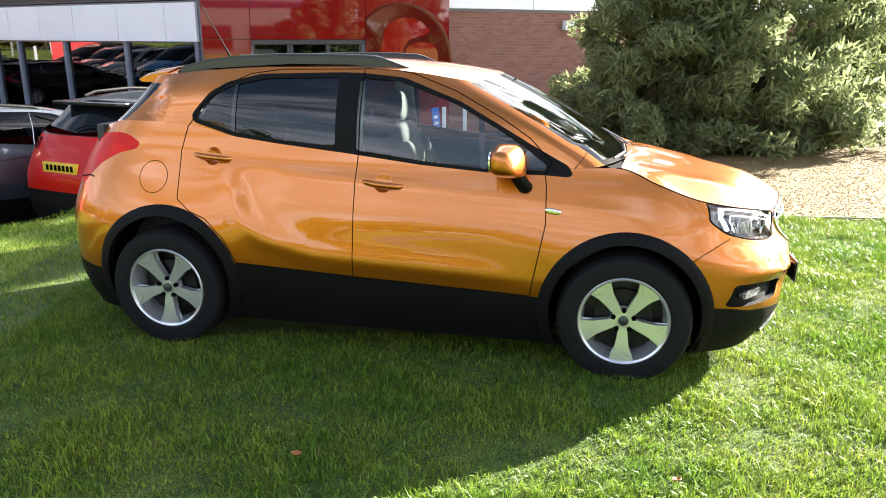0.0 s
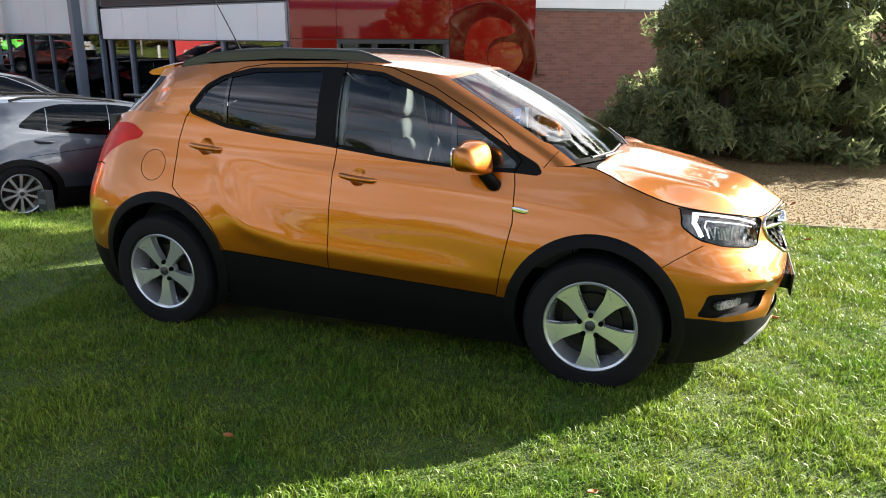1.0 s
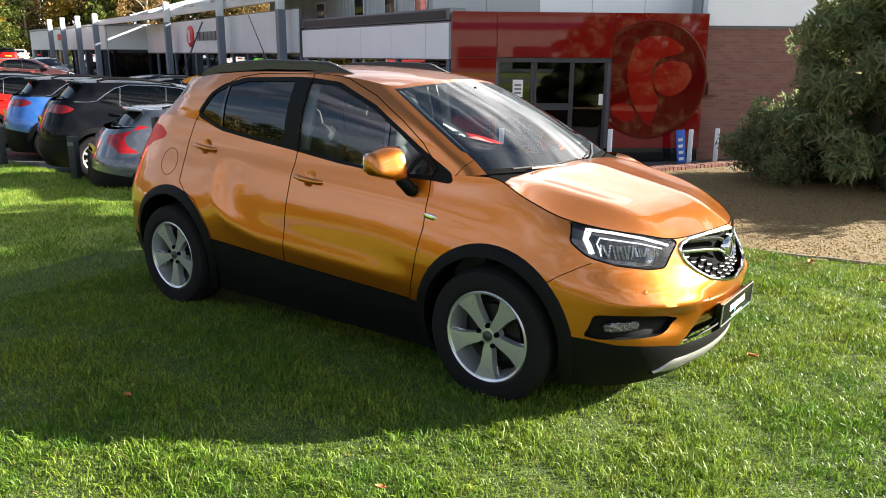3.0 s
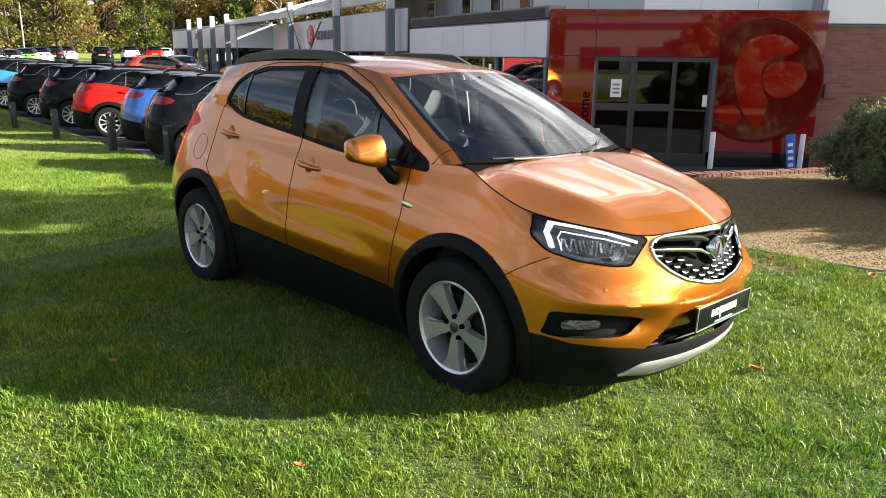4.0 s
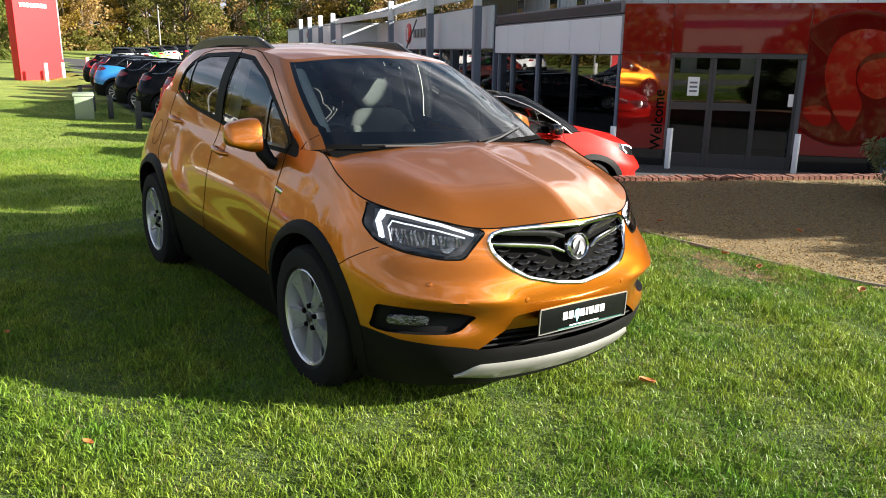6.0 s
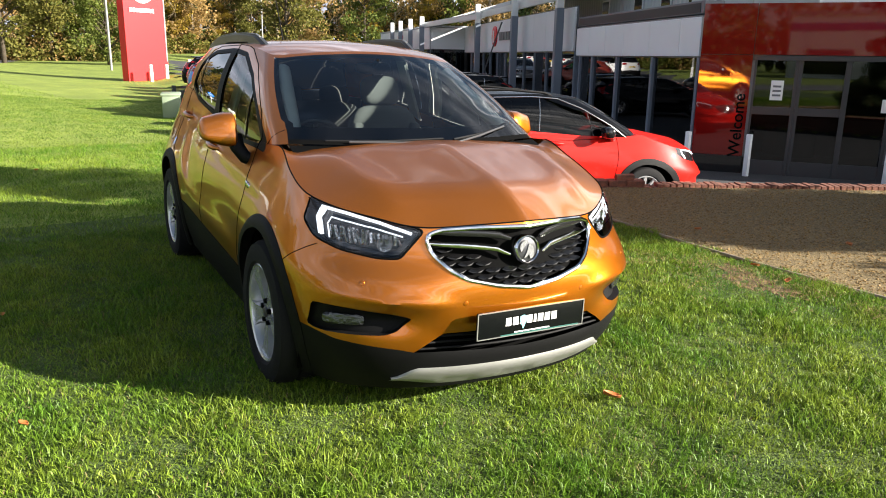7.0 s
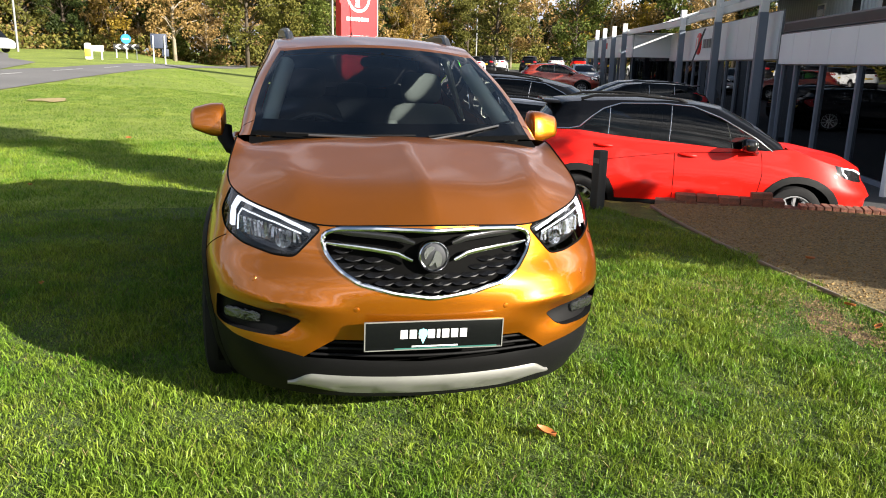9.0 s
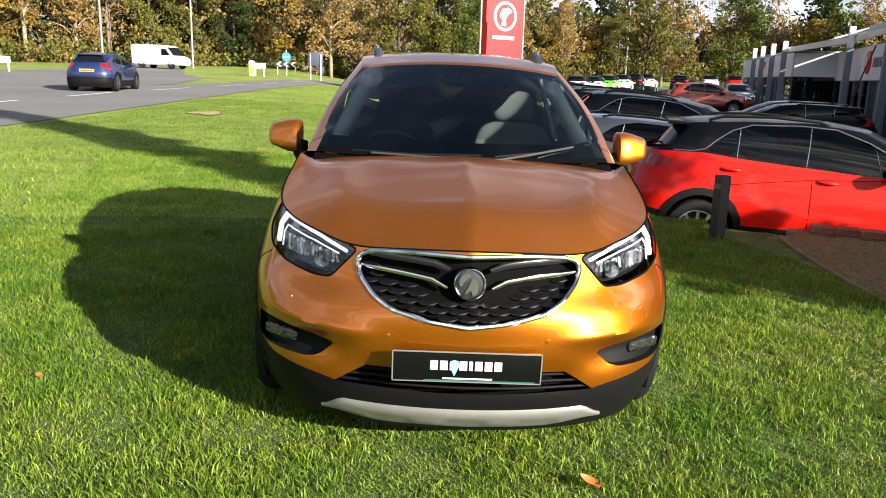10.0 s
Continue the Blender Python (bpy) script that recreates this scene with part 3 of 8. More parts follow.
fbox(show, "return_glazing", M_SHOPGLASS, FAC, (28.02, 0.07, BASE), (28.06, 2.0, 1.84))
fbox(show, "end_wall", M_PANELGREY, WING, (16.8, -9.0, BASE), (16.95, 0.05, 3.06))
fbox(show, "wing_roof", M_CORR, WING, (0.0, -9.0, 3.06), (16.9, 0.1, 3.14))
for u, v, top in ((31.0, 2.85, 3.58), (34.0, 3.15, 3.58), (37.0, 3.40, 3.58)):
    fbox(show, "column", M_STEEL, FAC, (u - 0.13, v - 0.13, BASE), (u + 0.13, v + 0.13, 3.0), 0.02)
    fbox(show, "column_head", M_WHITE, FAC, (u - 0.12, v - 0.12, 3.0), (u + 0.12, v + 0.12, top), 0.015)
fbox(show, "wing_mark", M_REDSIGN, WING, (7.8, 0.07, 2.40), (9.4, 0.12, 2.75), 0.0, "small red lettering drawn as a bar")
# emblem and lettering bars on the fascia
bm = bmesh.new()
add_lathe(bm, [(0.0, 0.16), (0.40, 0.16), (0.46, 0.13), (0.46, 0.07)], 32, FAC @ pose(20.1, 0, 2.40) @ Matrix.Scale(-1, 4, (0, 1, 0)) @ Matrix.Scale(-1, 4, (0, 1, 0)))
bmesh.ops.recalc_face_normals(bm, faces=bm.faces)
disc = part("emblem_disc", bm, M_REDSIGN, show, "round red emblem on the fascia")
fbox(disc, "emblem_shape", M_WHITE, FAC, (20.0, 0.16, 2.12), (20.24, 0.175, 2.66), 0.004)
for k in range(6):
    fbox(show, "letter_bar", M_FRAME, FAC, (19.15 - 0.52 * k, 0.07, 2.20), (18.77 - 0.52 * k, 0.12, 2.56), 0.004)
# stays by the glazing
bm = bmesh.new()
add_tube(bm, [FAC @ Vector(p) for p in ((17.0, 0.5, 2.9), (20.0, 0.55, 0.9), (17.2, 0.6, -0.5))], 0.035, 6)
part("stay", bm, M_FRAME, show)
# upper storey of ribbed sheet
up = thing("upper_storey", "grey ribbed sheet upper storey with small windows", "building", kind="structure")
bm = bmesh.new()
rows = []
us = np.arange(0.9, 15.0, 0.06)
for z in (2.45, 6.0):
    rows.append([bm.verts.new(FAC @ Vector((u, -1.6 + (0.03 if k % 4 < 2 else 0.0), z))) for k, u in enumerate(us)])
grid_faces(bm, rows)
part("ribbed_wall", bm, M_CORR, up, smooth=False)
for u in (1.6, 3.75, 5.45, 7.4, 10.2):
    fbox(up, "window", M_GLOSSBLACK, FAC, (u - 0.28, -1.6, 2.85), (u + 0.28, -1.54, 3.35), 0.004)
    fbox(up, "window_frame", M_WHITE, FAC, (u - 0.33, -1.58, 2.80), (u + 0.33, -1.55, 3.40), 0.004)
fbox(up, "flat_roof", M_CORR, FAC, (1.0, -9.0, 6.0), (15.0, -1.4, 6.15))

# inside the showroom; walls and ceilings near black, dimness put into their colour
inn = thing("showroom_interior", "dim showroom interior behind the glazing", "interior", kind="structure")
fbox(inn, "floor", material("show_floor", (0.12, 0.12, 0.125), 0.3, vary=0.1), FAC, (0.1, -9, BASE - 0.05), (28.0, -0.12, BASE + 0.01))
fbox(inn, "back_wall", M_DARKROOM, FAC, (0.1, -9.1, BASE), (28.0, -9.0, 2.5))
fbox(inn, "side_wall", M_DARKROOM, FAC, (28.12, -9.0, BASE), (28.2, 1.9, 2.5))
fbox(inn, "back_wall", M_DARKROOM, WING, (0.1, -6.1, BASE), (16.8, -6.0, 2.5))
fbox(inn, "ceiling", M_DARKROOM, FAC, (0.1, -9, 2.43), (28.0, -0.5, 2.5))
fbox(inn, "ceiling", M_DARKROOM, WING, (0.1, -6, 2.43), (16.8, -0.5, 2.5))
for k in range(4):
    fbox(inn, "desk", material("desk_wood", (0.16, 0.11, 0.07), 0.5, vary=0.2) if k == 0 else bpy.data.materials["desk_wood"], FAC, (1.5 + 4.0 * k, -4.0, BASE), (3.0 + 4.0 * k, -3.3, BASE + 0.76), 0.02)

# ---- red portal ----
port = thing("entrance_portal", "glossy dark red entrance portal with automatic glass doors", "entrance", kind="structure")
OUT = -0.30
M_DOORFRAME = material("door_frame", (0.05, 0.052, 0.058), 0.4, 0.3)


def pbox(name, mat, a, b, bevel=0.004, label="", parent=None):
    return fbox(parent or port, name, mat, RED, a, b, bevel, label)


for (u0, z0), (u1, z1) in (((0.0, 1.61), (1.035, 2.62)), ((1.045, 1.61), (3.745, 2.62)), ((0.0, -0.48), (1.035, 1.60)), ((3.755, 1.57), (5.97, 2.62)), ((3.755, 0.46), (5.97, 1.56)), ((3.755, -0.48), (5.97, 0.45))):
    pbox("red_panel", M_REDPANEL, (u0, OUT, z0), (u1, OUT + 0.06, z1))
pbox("portal_back", M_FRAME, (0.0, OUT + 0.06, -0.5), (1.09, 0.2, 2.6))
pbox("portal_back", M_FRAME, (3.66, OUT + 0.06, -0.5), (5.97, 0.2, 2.6))
pbox("portal_back", M_FRAME, (1.09, OUT + 0.06, 1.60), (3.66, 0.2, 2.6))
pbox("plinth", M_GLOSSBLACK, (0.02, OUT + 0.01, BASE), (1.04, 0.1, -0.49))
pbox("plinth", M_GLOSSBLACK, (3.76, OUT + 0.01, BASE), (5.95, 0.1, -0.49))
pbox("door_header", M_DOORFRAME, (1.04, OUT + 0.02, 1.50), (3.75, OUT + 0.14, 1.60))
for u0, u1 in ((1.06, 1.13), (1.86, 1.93), (1.935, 2.0), (2.78, 2.88), (3.60, 3.69)):
    pbox("door_post", M_DOORFRAME, (u0, OUT + 0.06, BASE), (u1, OUT + 0.13, 1.50))
for u0, u1 in ((1.13, 1.86), (2.0, 2.78), (2.88, 3.60)):
    d = pbox("door_leaf", M_SHOPGLASS, (u0, OUT + 0.09, -0.70), (u1, OUT + 0.105, 1.5), 0)
    if u0 < 2.5:
        pbox("rail", M_DOORFRAME, (u0, OUT + 0.07, 0.40), (u1, OUT + 0.125, 0.56), parent=d)
    pbox("rail", M_DOORFRAME, (u0, OUT + 0.07, BASE), (u1, OUT + 0.125, -0.55), parent=d)
notice = pbox("notice", M_PRINT, (1.44, OUT + 0.075, 0.70), (1.68, OUT + 0.085, 1.10), 0, "white printed notice on the door glass")
for k in range(3):
    pbox("print_bar", M_FRAME, (1.48, OUT + 0.070, 0.78 + 0.09 * k), (1.64, OUT + 0.074, 0.82 + 0.09 * k), 0, parent=notice)
pbox("sticker", M_PRINT, (3.50, OUT + 0.075, 0.52), (3.60, OUT + 0.085, 0.78), 0)
# lobby box in the same near-black, its dimness put into the colour
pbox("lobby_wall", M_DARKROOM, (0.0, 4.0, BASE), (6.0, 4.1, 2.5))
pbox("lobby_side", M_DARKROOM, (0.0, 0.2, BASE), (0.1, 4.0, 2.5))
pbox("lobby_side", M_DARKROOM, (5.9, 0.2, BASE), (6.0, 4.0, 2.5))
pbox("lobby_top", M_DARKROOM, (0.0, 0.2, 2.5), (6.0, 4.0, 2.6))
# large emblem in relief
M_REDDARK = material("dark_red_relief", (0.095, 0.004, 0.004), 0.03, coat=0.2)
M_REDLIGHT = material("bright_red_relief", (0.25, 0.010, 0.006), 0.03, coat=0.2)
bm = bmesh.new()
mm = RED @ pose(4.67, OUT - 0.002, 1.10)
add_lathe(bm, [(0.0, -0.004), (1.26, -0.004), (1.28, -0.010), (1.36, -0.010), (1.37, 0.0)], 72, mm)
bmesh.ops.bisect_plane(bm, geom=bm.verts[:] + bm.edges[:] + bm.faces[:], plane_co=RED @ Vector((3.765, 0, 0)), plane_no=RED.to_3x3() @ Vector((1, 0, 0)), clear_inner=True)
bmesh.ops.recalc_face_normals(bm, faces=bm.faces)
part("emblem_ring", bm, M_REDDARK, port, "large tonal ring in relief")
for depth, shape in ((-0.010, [(-0.42, 0.82), (-0.05, 1.02), (0.42, 1.00), (0.80, 0.72), (0.62, 0.60), (0.20, 0.52), (0.02, 0.28), (0.06, -0.12), (0.26, -0.48), (0.06, -1.12), (-0.22, -0.80), (-0.46, -0.35), (-0.58, 0.25)]), (-0.014, [(0.12, 0.34), (0.44, 0.46), (0.86, 0.42), (1.02, 0.10), (0.84, -0.22), (0.46, -0.40), (0.14, -0.22), (0.04, 0.06)]), (-0.010, [(-1.0, -0.62), (-0.62, -0.50), (-0.34, -0.62), (-0.30, -0.92), (-0.62, -0.98)])):
    bm = bmesh.new()
    add_slab(bm, [mm @ Vector((x, -0.004, z)) for x, z in rounded(shape, 0.22, 6) if x > -0.88], mm.to_3x3() @ Vector((0, depth, 0)))
    bmesh.ops.recalc_face_normals(bm, faces=bm.faces)
    part("emblem_shape", bm, M_REDLIGHT, port, "tonal emblem figure as a plain shape", smooth=False)
bm = text_mesh("Welcome", 0.33, 0.003, 0.004)
bmesh.ops.transform(bm, matrix=RED @ pose(0.87, OUT - 0.004, 0.16, 90, 0, 0) @ pose(0, 0, 0, 0, 0, 90), verts=bm.verts)
part("lettering", bm, M_SEAL, port, "dark vertical word Welcome")

# ---- brick wing ----
M_BRICKWALL = bpy.data.materials.new("brick_wall")
M_BRICKWALL.use_nodes = True
nt = M_BRICKWALL.node_tree
bt = nt.nodes.new("ShaderNodeTexBrick")
bt.inputs["Scale"].default_value = 1.0
bt.inputs["Brick Width"].default_value, bt.inputs["Row Height"].default_value, bt.inputs["Mortar Size"].default_value = 0.225, 0.075, 0.006
bt.inputs["Color1"].default_value, bt.inputs["Color2"].default_value, bt.inputs["Mortar"].default_value = (0.27, 0.122, 0.094, 1), (0.20, 0.088, 0.068, 1), (0.21, 0.150, 0.120, 1)
tc, sep, com = nt.nodes.new("ShaderNodeTexCoord"), nt.nodes.new("ShaderNodeSeparateXYZ"), nt.nodes.new("ShaderNodeCombineXYZ")
nt.links.new(tc.outputs["Object"], sep.inputs[0])
nt.links.new(sep.outputs["X"], com.inputs["X"])
nt.links.new(sep.outputs["Z"], com.inputs["Y"])
nt.links.new(com.outputs[0], bt.inputs["Vector"])
nt.links.new(bt.outputs["Color"], nt.nodes["Principled BSDF"].inputs["Base Color"])
nt.nodes["Principled BSDF"].inputs["Roughness"].default_value = 0.9
bp = nt.nodes.new("ShaderNodeBump")
bp.inputs["Strength"].default_value, bp.inputs["Distance"].default_value, bp.invert = 0.6, 0.01, True
nt.links.new(bt.outputs["Fac"], bp.inputs["Height"])
nt.links.new(bp.outputs["Normal"], nt.nodes["Principled BSDF"].inputs["Normal"])

bw = thing("brick_wing", "red brick wall with a pale fascia above", "building", RED, kind="structure")
bm = bmesh.new()
add_box(bm, 5.98, 0.0, BASE - 0.1, 22.0, 0.25, 2.34)
part("brick_wall", bm, M_BRICKWALL, bw)
for k in range(6):
    bm = bmesh.new()
    add_box(bm, 5.98 + 2.6 * k + 0.006, -0.10, 2.36, 5.98 + 2.6 * (k + 1) - 0.006, 0.2, 3.35, 0.006)
    part("panel", bm, M_PANEL, bw, smooth=False)
bm = bmesh.new()
add_box(bm, 5.98, -0.02, 2.30, 22.0, 0.0, 2.36)
part("flashing", bm, M_FRAME, bw)
bm = bmesh.new()
add_box(bm, 5.98, 0.3, 2.6, 22.0, 8.0, 3.3)
part("roof", bm, M_CORR, bw)
bm = bmesh.new()
add_box(bm, 9.6, -0.16, 1.85, 9.95, 0.0, 2.1, 0.01)
part("vent_box", bm, M_PANEL, bw)
bm = bmesh.new()
add_box(bm, 6.15, -0.12, 0.75, 6.45, 0.0, 1.05, 0.01)
part("meter_box", bm, M_BRICKWALL, bw)

for k in range(5):
    bm = bmesh.new()
    add_box(bm, -0.4 + 1.3 * k, 0.9, 2.45, 0.89 + 1.3 * k, 1.0, 6.0, 0.006)
    part("panel", bm, M_CORR if k < 2 else M_PANEL, bw, smooth=False)
bm = bmesh.new()
add_box(bm, -0.4, 1.0, 5.9, 22.0, 8.0, 6.0)
part("roof", bm, M_CORR, bw)
bm = bmesh.new()
add_box(bm, 6.1, 0.9, 3.3, 22.0, 1.0, 6.0)
part("upper_wall", bm, M_CORR, bw)

# posts by the entrance
for u, v, top, mat in ((-0.05, -0.75, 0.02, M_PANEL), (1.15, -0.70, 0.02, M_PANEL), (3.70, -0.70, 0.0, M_PANEL), (5.60, -0.75, 0.0, M_PANEL), (6.35, -0.45, 0.0, M_PANEL)):
    p = RED @ Vector((u, v, 0))
    post = thing("bollard", "pale square steel post by the entrance", "bollard", Matrix.Translation((p.x, p.y, BASE)), "entrance posts")
    bm = bmesh.new()
    add_box(bm, -0.05, -0.05, 0, 0.05, 0.05, top - BASE, 0.012)
    part("shaft", bm, mat, post)
p = RED @ Vector((5.42, -0.80, 0))
flag = thing("banner", "narrow blue banner leaning by the entrance post", "banner", Matrix.Translation((p.x, p.y, BASE)))
bm = bmesh.new()
add_box(bm, -0.10, -0.012, 0.0, 0.10, 0.012, 0.86, 0.004, pose(0, 0, 0, 0, -7, 27))
part("cloth", bm, material("blue_banner", (0.03, 0.13, 0.55), 0.6), flag)
for k in range(4):
    bm = bmesh.new()
    add_box(bm, -0.06, -0.016, 0.15 + 0.15 * k, 0.05, -0.013, 0.22 + 0.15 * k, 0, pose(0, 0, 0, 0, -7, 27))
    part("print_bar", bm, M_PRINT, flag)

# ---- brick edging of the gravel bed ----
kerb = thing("brick_edging", "low weathered red brick edging beside the gravel bed", "edging", kind="structure")
kd = Vector((1, 1.222, 0)).normalized()
kn = Vector((-kd.y, kd.x, 0))
bm = bmesh.new()
add_box(bm, -0.1, 0.0, -0.95, 9.5, 0.20, -0.02, 0, Matrix.Translation((-2.12, 8.78, 0)) @ Matrix(((kd.x, kn.x, 0), (kd.y, kn.y, 0), (0, 0, 1))).to_4x4())
part("footing", bm, M_MORTAR, kerb)
bm = bmesh.new()
add_box(bm, -0.1075, -0.05, -0.0325, 0.1075, 0.05, 0.0325, 0.005)
brick_me = mesh_of(bm, "brick", M_BRICK, False)
rng = random.Random(4)
along = math.degrees(math.atan2(kd.y, kd.x))


def lay_brick(at, side, z, tilt=0.0, turn=0.0):
    b = new("brick", brick_me)
    b.parent = kerb
    b.matrix_local = Matrix.Translation(Vector((-2.12, 8.78, z)) + kd * at + kn * side) @ pose(0, 0, 0, 0, 0, along + turn + rng.uniform(-2.5, 2.5)) @ pose(0, 0, 0, tilt + rng.uniform(-2, 2), rng.uniform(-2, 2), 0)


# two flat courses at the lawn's end, then bricks on edge
for row in range(2):
    for k in range(6 - row):
        for side in (0.05, 0.155):
            lay_brick(0.11 + 0.2255 * k + 0.11 * row, side, -0.045 + 0.068 * row)
for k in range(106):
    lay_brick(1.42 + 0.0765 * k, 0.10, -0.022 + rng.uniform(-0.006, 0.006), 90, 90)
lay_brick(1.0, 0.09, 0.090, 0, 4)

# timber edging between lawn and gravel
bm = bmesh.new()
pts = [(x, bed_edge(x), lawn_z(x, bed_edge(x)) + 0.012) for x in span((-1.9, 7.6, 60))]
add_tube(bm, pts, 0.018, 6)
tagged(new("lawn_edging", mesh_of(bm, "lawn_edging", material("old_timber", (0.22, 0.18, 0.13), 0.9, vary=0.3))), "thin weathered timber edging along the gravel", "edging", kind="structure")

# ---- dark bollards along the lawn ----
for x, y, tall in ((-1.95, 7.76, 0.62), (-4.5, 7.1, 0.60), (-7.0, 7.85, 0.60), (-9.45, 8.5, 0.60), (-12.5, 9.2, 0.60), (-15.8, 10.05, 0.60), (-19.0, 10.95, 0.6), (-22.2, 11.9, 0.6)):
    b = thing("bollard", "dark square recycled-plastic bollard on the lawn edge", "bollard", pose(x, y, ground_z(x, y) - 0.05, 0, 0, rng.uniform(-12, 12)), "lawn bollards")
    bm = bmesh.new()
    add_box(bm, -0.055, -0.055, 0, 0.055, 0.055, tall + 0.05, 0.01)
    part("shaft", bm, M_BOLLARD, b)
    bm = bmesh.new()
    add_box(bm, -0.045, -0.058, tall - 0.08, 0.045, -0.054, tall - 0.03, 0.0)
    part("reflector", bm, M_FRAME, b)

# ---- pale green cabinet ----
cabx, caby = -16.35, 9.62
cab = thing("service_cabinet", "pale green weathered service cabinet on the lawn", "cabinet", pose(cabx, caby, ground_z(cabx, caby) - 0.02, 0, 0, -22))
bm = bmesh.new()
add_box(bm, -0.52, -0.22, 0, 0.52, 0.22, 0.62, 0.03)
part("body", bm, material("pale_green", (0.24, 0.30, 0.20), 0.6, vary=0.15, scale=5), cab)
bm = bmesh.new()
add_box(bm, -0.55, -0.25, 0.60, 0.55, 0.25, 0.66, 0.02)
part("lid", bm, bpy.data.materials["pale_green"], cab)

# ---- totem sign ----
tot = thing("totem_sign", "tall red totem sign with a white ringed emblem", "sign", frame_of((-42.07, 17.75), (0.344, -0.939), (0.939, 0.344)))
g0 = -0.3
bm = bmesh.new()
add_slab(bm, [(-1.42, -0.2, g0), (1.42, -0.2, g0), (1.42, -0.2, 7.2), (-1.42, -0.2, 7.2)], (0, 0.4, 0))
bmesh.ops.recalc_face_normals(bm, faces=bm.faces)
part("body", bm, M_REDSIGN, tot)
bm = bmesh.new()
add_slab(bm, [(1.42, 0.21, 4.6), (1.42, 0.21, g0), (-1.40, 0.21, g0), (-1.40, 0.21, 0.9), (0.4, 0.21, 1.1)], (0, 0.12, 0))
bmesh.ops.recalc_face_normals(bm, faces=bm.faces)
part("wedge", bm, M_REDSIGN, tot, "angled lower fold of the sign")
bm = bmesh.new()
add_box(bm, -1.50, -0.21, g0, -1.42, 0.22, 7.2)
part("edge_trim", bm, M_SKID, tot)
bm = bmesh.new()
add_lathe(bm, [(0.70, 0.21), (0.72, 0.24), (0.84, 0.24), (0.88, 0.20)], 36, Matrix.Translation((0, 0.0, 5.0)))
bmesh.ops.recalc_face_normals(bm, faces=bm.faces)
em = part("emblem_ring", bm, M_PRINT, tot, "white ring of the emblem")
bm = bmesh.new()
add_slab(bm, [(x, 0.205, z) for x, z in rounded([(-0.52, 5.30), (-0.20, 5.52), (0.30, 5.40), (0.46, 5.02), (0.22, 4.72), (0.34, 4.46), (-0.06, 4.40), (-0.02, 4.90), (-0.22, 5.12)], 0.08)], (0, 0.03, 0))
bmesh.ops.recalc_face_normals(bm, faces=bm.faces)
part("emblem_shape", bm, M_PRINT, em)
for k in range(8):
    bm = bmesh.new()
    add_box(bm, 0.80 - 0.215 * k, 0.20, 3.62, 0.96 - 0.215 * k, 0.26, 3.84, 0.004)
    part("letter_bar", bm, M_PRINT, tot)
for x in (-1.9, -0.2, 0.9):
    pp = tot.matrix_world @ Vector((x, 1.6, 0))
    b = thing("bollard", "small white post before the red sign", "bollard", pose(pp.x, pp.y, ground_z(pp.x, pp.y)), "sign posts")
    bm = bmesh.new()
    add_box(bm, -0.08, -0.08, 0, 0.08, 0.08, 0.95, 0.02)
    part("shaft", bm, M_WHITE, b)

# ---- premises across the road, seen mirrored in the portal and the glazing ----
opp = thing("industrial_unit", "pale sheet-clad industrial unit with a purple band across the road", "building", pose(34, -30, 0, 0, 0, 39))
def obox(name, mat, a, b, label=""):
    bm = bmesh.new()
    add_box(bm, *a, *b, 0.02)
    return part(name, bm, mat, opp, label)
obox("wall", M_PANEL, (-11, -14, -0.5), (13, 0, 5.6))
obox("roof", M_CORR, (-11.3, -14.3, 5.6), (13.3, 0.3, 5.9))
obox("band", material("purple_band", (0.13, 0.09, 0.30), 0.5, vary=0.1), (-11, 0.0, 4.2), (13, 0.06, 4.9), "purple fascia band")
for k in range(4):
    obox("window", M_GLOSSBLACK, (-9.5 + 5.6 * k, 0.0, 0.4), (-5.5 + 5.6 * k, 0.05, 2.6))
# ---- the orange car ----
from mathutils.bvhtree import BVHTree

side_w = curve_fn((0.16, 0.80), (0.28, 0.835), (0.42, 0.856), (0.55, 0.866), (0.70, 0.864), (0.80, 0.846), (0.875, 0.824), (0.98, 0.790), (1.08, 0.750), (1.2, 0.716), (1.32, 0.675))
nose_x = curve_fn((0.16, 2.04), (0.26, 2.12), (0.34, 2.16), (0.42, 2.175), (0.5, 2.185), (0.6, 2.185), (0.7, 2.175), (0.80, 2.155), (0.885, 2.125), (0.95, 2.06), (1.12, 1.86))
tail_x = curve_fn((0.16, -1.98), (0.3, -2.05), (0.45, -2.08), (0.7, -2.08), (0.9, -2.03), (1.1, -1.95), (1.3, -1.80))
nose_q = curve_fn((0.16, 0.50), (0.5, 0.50), (0.6, 0.52), (0.66, 0.58), (0.75, 0.84), (0.82, 0.88), (1.12, 0.86))
edge_z = curve_fn((2.14, 0.885), (2.09, 0.874), (2.02, 0.862), (1.9, 0.893), (1.75, 0.925), (1.595, 0.96), (1.4, 1.030), (1.2, 1.103), (1.0, 1.095), (0.6, 1.09), (0.2, 1.10), (-0.25, 1.14), (-0.85, 1.20), (-1.1, 1.25), (-1.5, 1.27), (-1.85, 1.20), (-2.1, 1.12))
RIDGE = [(-0.78, 1.07), (-0.85, 1.00), (-0.845, 0.88), (-0.80, 0.775), (-0.65, 0.665), (-0.40, 0.598), (0.0, 0.575), (0.5, 0.555), (0.95, 0.53)]
line_z = curve_fn((-1.9, 1.10), (-1.2, 1.075), (-0.1, 0.985), (0.9, 0.915), (1.4, 0.87))
XA = 1.0


